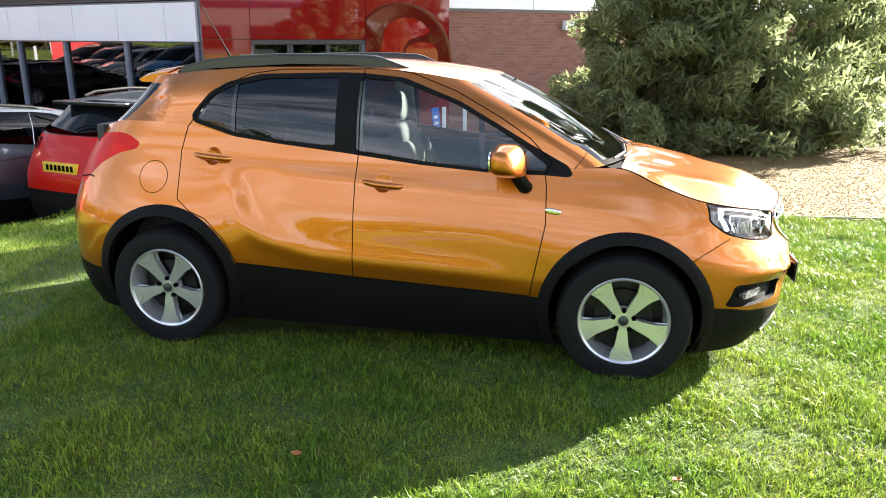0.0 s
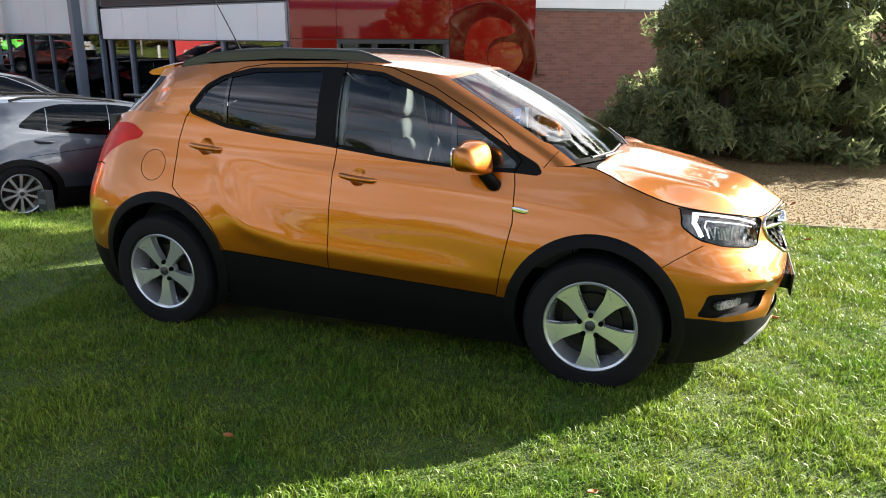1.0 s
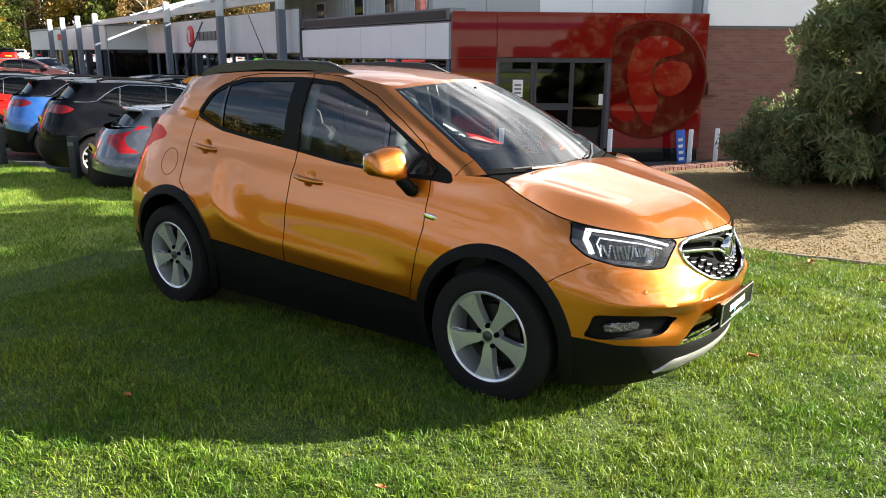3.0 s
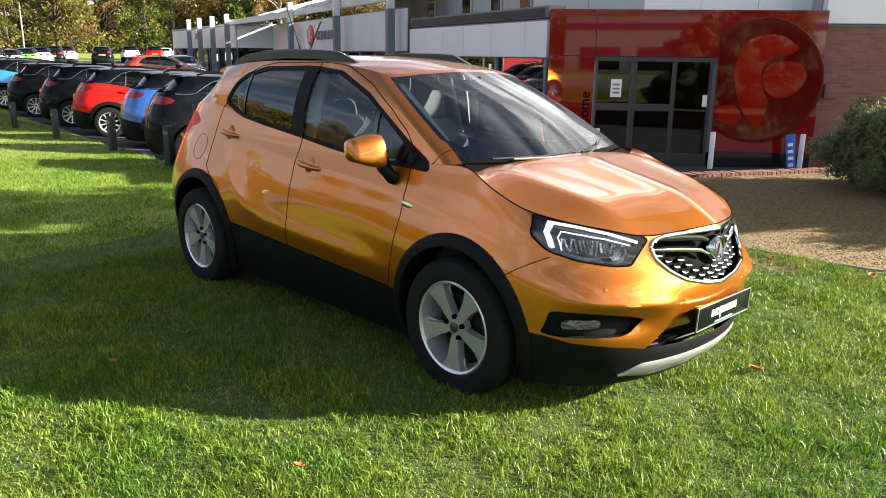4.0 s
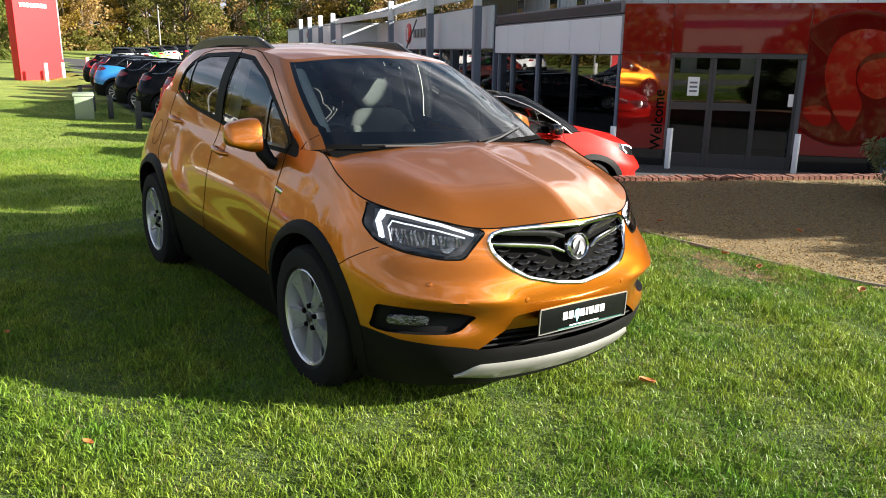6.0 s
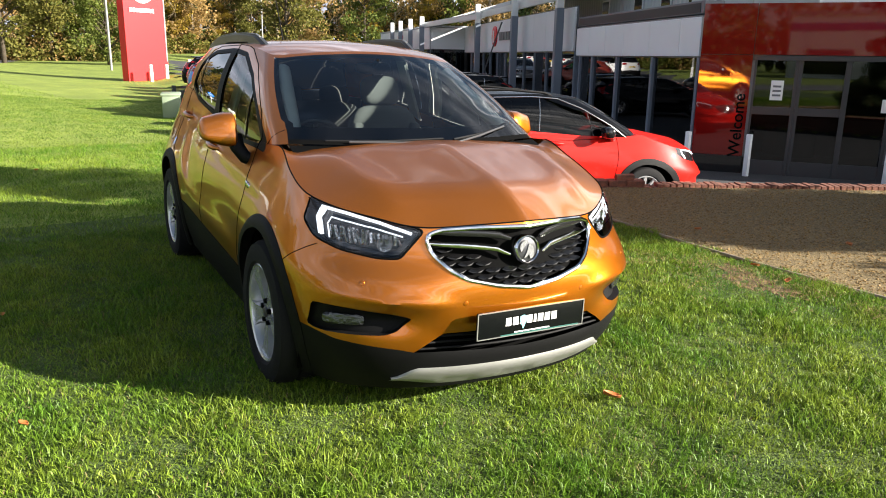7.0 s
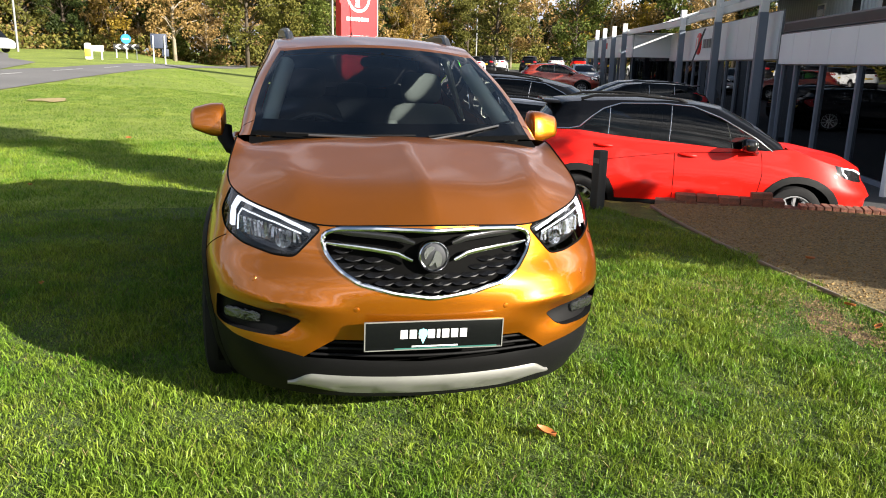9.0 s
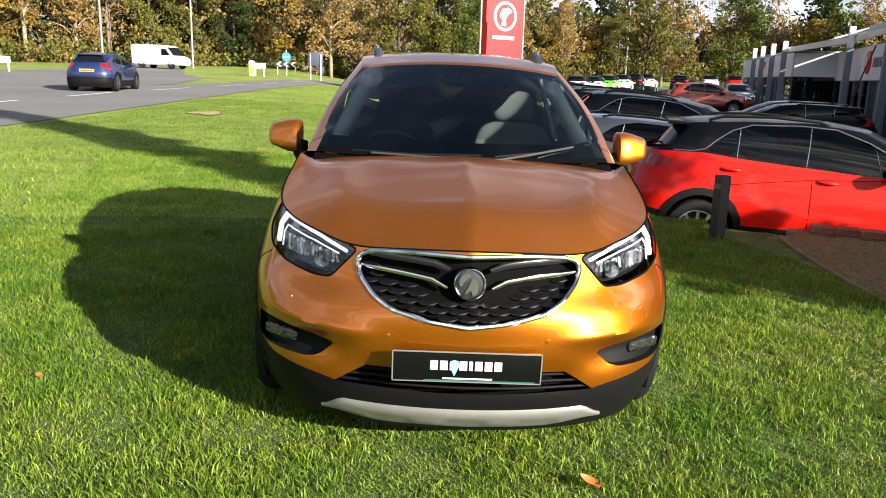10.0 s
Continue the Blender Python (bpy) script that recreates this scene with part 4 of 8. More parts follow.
def ridge_distance(x, z):
    """Signed distance from the swept ridge on the doors; positive above and ahead of it."""
    best, side = 9.0, 1.0
    for (ax, az), (bx, bz) in zip(RIDGE, RIDGE[1:]):
        ex, ez = bx - ax, bz - az
        q = min(1.0, max(0.0, ((x - ax) * ex + (z - az) * ez) / (ex * ex + ez * ez)))
        d = math.hypot(ax + ex * q - x, az + ez * q - z)
        if d < best:
            best, side = d, 1.0 if ex * (z - az) - ez * (x - ax) > 0 else -1.0
    return best * side


def side_relief(x, z):
    """How far the flank stands out from its plain section: haunches, the blade and the shoulder line."""
    o = 0.016 * math.exp(-(((x - 1.27) / 0.42) ** 2)) * math.exp(-(((z - 0.62) / 0.22) ** 2))
    o += 0.022 * math.exp(-(((x + 1.27) / 0.45) ** 2)) * math.exp(-(((z - 0.66) / 0.26) ** 2))
    g = (1 - smooth01(0.45, 0.95, x)) * (1 - smooth01(0.92, 1.06, z)) * smooth01(-1.02, -0.86, x)
    d = ridge_distance(x, z)
    o += g * (0.009 * math.exp(-((d / 0.055) ** 2)) - 0.009 * math.exp(-(((d - 0.12) / 0.11) ** 2)))
    d = z - line_z(x)
    o += 0.004 * math.exp(-((d / 0.035) ** 2)) * (1 - smooth01(1.1, 1.45, x)) * smooth01(-1.75, -1.4, x)
    return o


def nose_relief(y, z):
    """Hollows and lips of the front bumper, along x."""
    ay = abs(y)
    o = 0.028 * math.exp(-(abs(z - 0.582 - 0.05 * (ay - 0.5)) / 0.030) ** 1.35) * smooth01(0.28, 0.5, ay)
    o -= 0.040 * math.exp(-(((z - 0.50) / 0.055) ** 2)) * smooth01(0.36, 0.55, ay) * (1 - smooth01(0.74, 0.82, ay))
    o -= 0.020 * math.exp(-(((z - 0.43) / 0.06) ** 2)) * (1 - smooth01(0.34, 0.46, ay))
    return o


def body_point(kind, s, z):
    """A point of the lower body at height z: kind front, side or rear, s along it."""
    w = side_w(z)
    if kind == "side":
        x = XA + (-2 * XA) * s
        return Vector((x, -(w + side_relief(x, z)), z))
    if kind == "front":
        q, end = nose_q(z), nose_x(z)
        sgn = 1
    else:
        q, end = 0.30, -tail_x(z)
        sgn = -1
    u = max(math.sin(s), 0.0) ** 0.4
    x = XA + (end - XA) * u
    y = -(w + side_relief(sgn * x, z)) * max(math.cos(s), 0.0) ** (2 * q) if s < math.pi / 2 - 1e-6 else 0.0
    if sgn > 0:
        x += nose_relief(y, z) * smooth01(0.55, 0.9, u)
    return Vector((sgn * x, y, z))


def arc_params(kind, n, z):
    """Parameters that space n points evenly along the outline at height z."""
    top = math.pi / 2
    ss = [top * (k / 600) ** 2.2 for k in range(601)]
    pts = [body_point(kind, s, z) for s in ss]
    acc = np.concatenate([[0], np.cumsum([(b - a).length for a, b in zip(pts, pts[1:])])])
    return [float(np.interp(acc[-1] * k / n, acc, ss)) for k in range(n + 1)]


def lower_shell(nf=52, ns=64, nr=36, nv=40, bottom=0.17):
    """The right half of the lower body, from the nose round the side to the tail."""
    cols = [("front", s) for s in arc_params("front", nf, 0.7)[::-1]]
    cols += [("side", k / ns) for k in range(1, ns)]
    cols += [("rear", s) for s in arc_params("rear", nr, 0.7)]
    bm = bmesh.new()
    rows, tops = [], []
    for kind, s in cols:
        zt = edge_z(body_point(kind, s, 0.9).x)
        for _ in range(4):
            zt = edge_z(body_point(kind, s, zt).x)
        tops.append(zt)
    for k in range(nv + 1):
        v = k / nv
        rows.append([bm.verts.new(body_point(kind, s, bottom + (zt - bottom) * v)) for (kind, s), zt in zip(cols, tops)])
    grid_faces(bm, rows)
    bmesh.ops.reverse_faces(bm, faces=list(bm.faces))
    return bm, [v.co.copy() for v in rows[-1]], nf, ns


hood_mid = curve_fn((2.16, 0.930), (2.10, 0.940), (2.02, 0.957), (1.85, 0.998), (1.55, 1.064), (1.32, 1.112), (1.2, 1.125))


def hood_z(x, y, rim):
    """Height of the bonnet's skin: a crowned sheet with three soft creases that rolls down to its edge."""
    ay = abs(y)
    z = hood_mid(x) - 0.050 * (ay / 0.70) ** 2.2
    fade = smooth01(1.20, 1.45, x)
    z += 0.027 * math.exp(-math.sqrt(ay * ay + 0.00002) / 0.13) * fade
    yc = 0.47 + 0.14 * (2.0 - x)
    z += 0.009 * math.exp(-(((ay - yc) / 0.065) ** 2)) * fade - 0.007 * math.exp(-(((ay - yc + 0.17) / 0.13) ** 2)) * fade
    best, zr = 9.0, 0.0
    for a, b in zip(rim, rim[1:]):
        ex, ey = b.x - a.x, b.y - a.y
        q = min(1.0, max(0.0, ((x - a.x) * ex + (-ay - a.y) * ey) / (ex * ex + ey * ey + 1e-12)))
        d = math.hypot(a.x + ex * q - x, a.y + ey * q + ay)
        if d < best:
            best, zr = d, a.z + (b.z - a.z) * q
    r = min(1.0, best / (0.26 - 0.17 * smooth01(1.55, 1.25, x)))
    return zr + (z - zr) * (1 - (1 - r) ** 2.4)


def hood_shell(rim, n=22):
    """The right half of the bonnet: a four-sided patch between middle line, front edge, side edge and cowl."""
    rim = [p for p in rim if p.x > 1.195]
    total = [0.0]
    for a, b in zip(rim, rim[1:]):
        total.append(total[-1] + (b - a).length)
    total = np.array(total)
    corner = float(np.interp(0.60, [-p.y for p in rim], total))
    xs_, ys_ = np.array([p.x for p in rim]), np.array([p.y for p in rim])

    def on_rim(s):
        return Vector((float(np.interp(s, total, xs_)), float(np.interp(s, total, ys_))))

    nose, end, back, m = Vector((rim[0].x, 0.0)), Vector((rim[-1].x, rim[-1].y)), Vector((1.262, 0.0)), n * 2
    front_end = on_rim(corner)
    bm = bmesh.new()
    rows = []
    for i in range(m + 1):
        u = i / m
        row = []
        for k in range(n + 1):
            v = k / n
            c0, c1 = nose.lerp(back, u), on_rim(corner + (total[-1] - corner) * u)
            d0 = on_rim(corner * v)
            d1 = Vector((1.262 + (end.x - 1.262) * v**2.2, end.y * v))
            p = c0 * (1 - v) + c1 * v + d0 * (1 - u) + d1 * u
            p -= nose * (1 - u) * (1 - v) + front_end * (1 - u) * v + back * u * (1 - v) + end * u * v
            row.append(bm.verts.new((p.x, min(p.y, 0.0), hood_z(p.x, p.y, rim))))
        rows.append(row)
    grid_faces(bm, rows)
    bmesh.ops.remove_doubles(bm, verts=bm.verts, dist=1e-5)
    bmesh.ops.recalc_face_normals(bm, faces=bm.faces)
    if sum(f.normal.z for f in bm.faces) < 0:
        bmesh.ops.reverse_faces(bm, faces=list(bm.faces))
    return bm


roof_edge_z = curve_fn((0.42, 1.508), (0.1, 1.555), (-0.3, 1.574), (-0.8, 1.566), (-1.3, 1.528), (-1.55, 1.505))
roof_mid_z = curve_fn((0.50, 1.545), (0.1, 1.598), (-0.4, 1.618), (-0.9, 1.608), (-1.4, 1.562), (-1.62, 1.53))


def house_curves(rim, na=26, nr=16):
    """Foot and head of the greenhouse, from the windscreen's middle round to the rear window's middle."""
    foot, head = [], []
    for k in range(na + 1):
        f = k / na
        foot.append(Vector((1.275 - 0.125 * f**2.2, -0.675 * f, 1.098 + 0.012 * f)))
        head.append(Vector((0.49 - 0.085 * f**2.2, -0.530 * f, roof_mid_z(0.49) + (1.508 - roof_mid_z(0.49)) * f**2)))
    sides = [p for p in rim if -1.62 < p.x < 1.10 and p.y < -0.4]
    m = len(sides)
    for k, p in enumerate(sides):
        f = (k + 1) / (m + 1)
        foot.append(Vector((p.x, p.y + 0.004, p.z)))
        hx = 0.37 - (0.37 + 1.44) * f
        head.append(Vector((hx, -0.548 - 0.032 * math.sin(min(f * 2.6, 1.0) * math.pi / 2) + 0.05 * smooth01(0.75, 1.0, f), roof_edge_z(hx))))
    for k in range(1, nr + 1):
        f = k / nr
        foot.append(Vector((-1.65 - 0.15 * math.sin(f * math.pi / 2), -0.66 * (1 - f), 1.262 - 0.06 * f)))
        head.append(Vector((-1.455 - 0.09 * math.sin(f * math.pi / 2), -0.515 * (1 - f), 1.500 + 0.03 * f)))
    return foot, head, na, m


def house_shell(foot, head, nw=26):
    bm = bmesh.new()
    rows = []
    n = len(foot)
    for k in range(nw + 1):
        w = k / nw
        row = []
        for a, b in zip(foot, head):
            p = a.lerp(b, w)
            out = Vector((0, -1, 0.45)) if abs(p.y) > 0.45 and p.x < 1.0 else Vector((0.5, 0, 0.8))
            p = p + out.normalized() * (0.030 if p.x > -1.35 else -0.012) * math.sin(math.pi * w)
            row.append(bm.verts.new(p))
        rows.append(row)
    for _ in range(2):
        for row in rows:
            cs = [v.co.copy() for v in row]
            for i in range(1, n - 1):
                row[i].co = cs[i] * 0.5 + (cs[i - 1] + cs[i + 1]) * 0.25
    grid_faces(bm, rows)
    bmesh.ops.reverse_faces(bm, faces=list(bm.faces))
    return bm, rows


def roof_shell(head_row, n=14):
    bm = bmesh.new()
    x0, x1 = head_row[0].x, head_row[-1].x
    rows = []
    for i, p in enumerate(head_row):
        f = i / (len(head_row) - 1)
        cx = x0 + (x1 - x0) * smooth01(0, 1, f) if 0 < f < 1 else p.x
        cx = min(max(p.x, x1), x0) * 0.75 + cx * 0.25
        row = []
        for k in range(n + 1):
            s = k / n
            x, y = p.x + (cx - p.x) * s, p.y * (1 - s)
            z = p.z + (max(roof_mid_z(cx), p.z) - p.z) * (1 - (1 - s) ** 2.2)
            row.append(bm.verts.new((x, y, z)))
        rows.append(row)
    grid_faces(bm, rows)
    bmesh.ops.remove_doubles(bm, verts=bm.verts, dist=1e-5)
    bmesh.ops.reverse_faces(bm, faces=list(bm.faces))
    return bm


def circle(cx, cz, r, n=48, a0=0.0, a1=math.tau):
    return [(cx + r * math.cos(a0 + (a1 - a0) * k / n), cz + r * math.sin(a0 + (a1 - a0) * k / n)) for k in range(n)]


DOOR_REAR = [(-0.155, 0.484), (-0.155, 1.00), (-0.150, 1.14), (-0.150, 1.566), (-0.62, 1.560), (-0.80, 1.535), (-0.95, 1.47), (-1.06, 1.375), (-1.15, 1.25), (-1.18, 1.12), (-1.175, 0.86), (-1.10, 0.80), (-1.0, 0.76), (-0.90, 0.66), (-0.835, 0.535), (-0.825, 0.521)]
DOOR_FRONT = [(0.795, 0.4425), (0.812, 0.55), (0.862, 0.82), (0.855, 1.00), (0.845, 1.062), (0.875, 1.12), (0.76, 1.235), (0.60, 1.335), (0.36, 1.458), (0.12, 1.545), (-0.05, 1.575), (-0.15, 1.585), (-0.150, 1.14), (-0.155, 1.00), (-0.155, 0.484)]
WIN_REAR = [(-0.285, 1.165), (-0.285, 1.522), (-0.70, 1.512), (-0.90, 1.472), (-1.00, 1.42), (-1.10, 1.305), (-1.085, 1.285), (-0.86, 1.222), (-0.60, 1.188)]
WIN_FRONT = [(0.842, 1.078), (0.55, 1.076), (0.25, 1.098), (-0.165, 1.148), (-0.165, 1.520), (0.05, 1.505), (0.37, 1.392), (0.60, 1.270), (0.74, 1.185), (0.85, 1.103)]
DAYLIGHT = [(0.85, 1.056), (0.962, 1.050), (0.985, 1.064), (0.96, 1.105), (0.775, 1.200), (0.62, 1.286), (0.385, 1.410), (0.07, 1.525), (-0.15, 1.545), (-0.27, 1.548), (-0.74, 1.535), (-0.93, 1.49), (-1.03, 1.435), (-1.135, 1.31), (-1.12, 1.27), (-0.87, 1.200), (-0.60, 1.168), (-0.23, 1.132), (0.19, 1.085), (0.60, 1.056)]
HEADLAMP = [(-0.742, 0.958), (-0.785, 0.86), (-0.768, 0.80), (-0.70, 0.765), (-0.58, 0.742), (-0.505, 0.742), (-0.405, 0.85), (-0.50, 0.886), (-0.60, 0.918)]
GRILLE = [(0.0, 0.864), (-0.20, 0.863), (-0.345, 0.854), (-0.390, 0.838), (-0.404, 0.812), (-0.388, 0.760), (-0.338, 0.706), (-0.272, 0.668), (-0.14, 0.638), (0.0, 0.620)]
FOG = [(-0.805, 0.552), (-0.70, 0.548), (-0.56, 0.530), (-0.478, 0.512), (-0.535, 0.458), (-0.58, 0.442), (-0.72, 0.435), (-0.775, 0.432), (-0.812, 0.44)]
MOUTH = [(0.0, 0.452), (-0.36, 0.448), (-0.43, 0.405), (-0.475, 0.372), (0.0, 0.362)]
TAILLAMP = [(-1.44, 1.147), (-1.52, 1.192), (-1.60, 1.203), (-1.98, 1.16), (-1.98, 0.90), (-1.83, 0.91), (-1.775, 0.965), (-1.70, 1.03), (-1.58, 1.09), (-1.47, 1.115)]


def on_flank(c):
    return c.y < -0.45 and -1.98 < c.x < 1.93


def tube_on(tree, pts2, r, name, mat, parent, label="", axis="y", off=0.0, closed=True, sides=6, step=0.02, flat=1.0):
    """A thin line that lies on the skin along a drawn outline."""
    dense = []
    n = len(pts2)
    for k in range(n if closed else n - 1):
        a, b = Vector(pts2[k]).to_2d(), Vector(pts2[(k + 1) % n]).to_2d()
        m = max(1, int((b - a).length / step))
        dense += [a.lerp(b, i / m) for i in range(m)]
    if not closed:
        dense.append(Vector(pts2[-1]).to_2d())
    pts = []
    for p in dense:
        if axis == "y":
            hit = tree.ray_cast(Vector((p.x, -3, p.y)), Vector((0, 1, 0)))
        else:
            hit = tree.ray_cast(Vector((3, p.x, p.y)), Vector((-1, 0, 0)))
        if hit[0] is not None:
            pts.append(hit[0] + hit[1] * off)
    bm = bmesh.new()
    if len(pts) > 2:
        add_tube(bm, pts, r, sides, closed, flat)
    return bm
def take_zone(bm, zone, value):
    out, made, gone = bmesh.new(), {}, []
    for f in bm.faces:
        if f[zone] == value:
            gone.append(f)
            vs = []
            for v in f.verts:
                if v not in made:
                    made[v] = out.verts.new(v.co)
                vs.append(made[v])
            out.faces.new(vs)
    bmesh.ops.delete(bm, geom=gone, context="FACES")
    return out


def join_into(bm, other):
    made = {v: bm.verts.new(v.co) for v in other.verts}
    fs = []
    for f in other.faces:
        try:
            fs.append(bm.faces.new([made[v] for v in f.verts]))
        except ValueError:
            fs.append(None)
    return fs


def moved(bm, v):
    o = bm.copy()
    bmesh.ops.translate(o, vec=v, verts=o.verts)
    return o


def both(name, bm, mat, parent, label="", angle=40):
    """A part on the right side and its twin on the left."""
    other = flipped(bm)
    return part(name, bm, mat, parent, label, angle=angle), part(name, other, mat, parent, label, angle=angle)


def spoke_outline(k, r0, r1, w0, w1, y):
    a = math.radians(270 + 72 * k)
    t, s = Vector((math.cos(a), 0, math.sin(a))), Vector((-math.sin(a), 0, math.cos(a)))
    o = Vector((0, y, 0))
    return [o + t * r0 + s * w0, o + t * (r0 + 0.6 * (r1 - r0)) + s * (w0 + 0.30 * (w1 - w0)), o + t * r1 + s * w1, o + t * (r1 + 0.006), o + t * r1 - s * w1, o + t * (r0 + 0.6 * (r1 - r0)) - s * (w0 + 0.30 * (w1 - w0)), o + t * r0 - s * w0]


def petal_outline(k, rim, y):
    """A spoke that leaves the hub narrow and flares into the rim."""
    a = math.radians(270 + 72 * k)
    t, s = Vector((math.cos(a), 0, math.sin(a))), Vector((-math.sin(a), 0, math.cos(a)))
    prof = [(0.034, 0.022), (0.075, 0.0255), (0.115, 0.031), (0.150, 0.037), (0.180, 0.044), (0.200, 0.053), (0.213, 0.068), (0.2215, 0.080)]
    tip = [((rim + 0.001) * math.cos(q), (rim + 0.001) * math.sin(q)) for q in (0.34, 0.2, 0.0, -0.2, -0.34)]
    pts = [(r, w) for r, w in prof] + tip + [(r, -w) for r, w in prof[::-1]]
    return [Vector((0, y, 0)) + t * r + s * w for r, w in pts]


def build_wheel(parent, m, spokes="five", rim_mat=None, r=0.342, rim=0.232, small=False):
    """tyre, rim with spokes, brake disc, bolts and cap; the outer face looks to -y."""
    rim_mat = rim_mat or M_ALLOY
    w = new("wheel")
    w.parent = parent
    w.matrix_local = m
    bm = bmesh.new()
    k = r / 0.342
    prof = [(rim, -0.008), (rim + 0.012, -0.02), (r - 0.05, -0.024), (r - 0.018, -0.012), (r - 0.004, 0.012), (r, 0.04), (r, 0.08), (r - 0.006, 0.082), (r - 0.006, 0.09), (r, 0.092), (r, 0.14), (r - 0.006, 0.142), (r - 0.006, 0.15), (r, 0.152), (r - 0.004, 0.19), (r - 0.02, 0.21), (rim, 0.215)]
    add_lathe(bm, prof, 28 if small else 64)
    part("tyre", bm, M_RUBBER, w, angle=30)
    bm = bmesh.new()
    add_lathe(bm, [(rim + 0.002, -0.006), (rim - 0.006, -0.012), (rim - 0.016, -0.006), (rim - 0.022, 0.03), (rim - 0.03, 0.06), (rim - 0.035, 0.17), (rim - 0.001, 0.2)], 28 if small else 56)
    n = 5 if spokes == "five" else 10
    for q in range(n):
        kk = q * 5 / n
        if spokes == "five":
            outl = petal_outline(kk, rim, 0.008)
        else:
            outl = spoke_outline(kk, 0.036, rim - 0.014, 0.012, 0.020, 0.008)
        vs = add_slab(bm, outl, (0, 0.045, 0))
        for v in vs:
            rr = math.hypot(v.co.x, v.co.z)
            v.co.y += -0.016 * (rr / rim) ** 2 + 0.006
        es = list({e for v in vs for e in v.link_edges})
        bmesh.ops.bevel(bm, geom=es, offset=0.004, segments=1 if small else 2, affect="EDGES")
    add_lathe(bm, [(0.0, 0.012), (0.03, 0.012), (0.06, 0.016), (0.066, 0.03), (0.066, 0.06)], 36)
    bmesh.ops.recalc_face_normals(bm, faces=bm.faces)
    part("rim", bm, rim_mat, w, angle=35)
    bm = bmesh.new()
    add_lathe(bm, [(0.0, 0.075), (0.148, 0.075), (0.148, 0.095), (0.0, 0.095)], 36)
    add_lathe(bm, [(0.148, 0.11), (rim - 0.036, 0.115)], 36)
    part("brake_disc", bm, M_DISC, w)
    for q in range(0 if small else 5):
        a = math.radians(306 + 72 * q)
        bm = bmesh.new()
        add_lathe(bm, [(0.0, 0.016), (0.012, 0.014), (0.014, 0.03)], 8, Matrix.Translation((0.054 * math.cos(a), -0.012, 0.054 * math.sin(a))))
        part("wheel_bolt", bm, M_SEAL, w)
    bm = bmesh.new()
    add_lathe(bm, [(0.0, 0.0), (0.02, 0.001), (0.026, 0.006), (0.027, 0.02)], 24)
    part("centre_cap", bm, M_DARKALLOY, w, "dark centre cap with a worn emblem")
    return w


def ellipsoid(bm, c, r, m=None, power=1.0, nu=20, nv=12):
    """A rounded body; power below 1 makes it boxier."""
    def sp(v):
        return math.copysign(abs(v) ** power, v)
    rings = []
    for i in range(nv + 1):
        a = math.pi * (i / nv - 0.5)
        ring = []
        for k in range(nu):
            b = math.tau * k / nu
            p = Vector((sp(math.cos(a)) * sp(math.cos(b)) * r[0], sp(math.cos(a)) * sp(math.sin(b)) * r[1], sp(math.sin(a)) * r[2]))
            if m is not None:
                p = m.to_3x3() @ p
            ring.append(bm.verts.new(p + Vector(c)))
        rings.append(ring)
    grid_faces(bm, rings, True)
    bmesh.ops.remove_doubles(bm, verts=[v for q in (rings[0], rings[-1]) for v in q], dist=1e-5)


def seat(parent, x, y, recline=14, colour=None):
    """A front seat: cushion, backrest, head restraint."""
    s = new("seat")
    s.parent = parent
    s.matrix_local = pose(x, y, 0.42)
    bm = bmesh.new()
    ellipsoid(bm, (0.02, 0, 0.10), (0.27, 0.25, 0.10), power=0.45)
    part("cushion", bm, colour or M_SEAT, s)
    bm = bmesh.new()
    m = Euler((0, radians(-recline), 0)).to_matrix().to_4x4()
    ellipsoid(bm, (-0.30, 0, 0.44), (0.075, 0.255, 0.35), m, power=0.5)
    for sy in (-1, 1):
        ellipsoid(bm, (-0.255, sy * 0.205, 0.40), (0.085, 0.06, 0.28), m, power=0.6)
    part("backrest", bm, colour or M_SEAT, s)
    bm = bmesh.new()
    ellipsoid(bm, (-0.41, 0, 0.875), (0.055, 0.135, 0.10), m, power=0.55)
    for sy in (-1, 1):
        add_tube(bm, [(-0.39, sy * 0.06, 0.74), (-0.41, sy * 0.06, 0.86)], 0.007)
    part("head_restraint", bm, colour or M_SEAT, s)
    return s


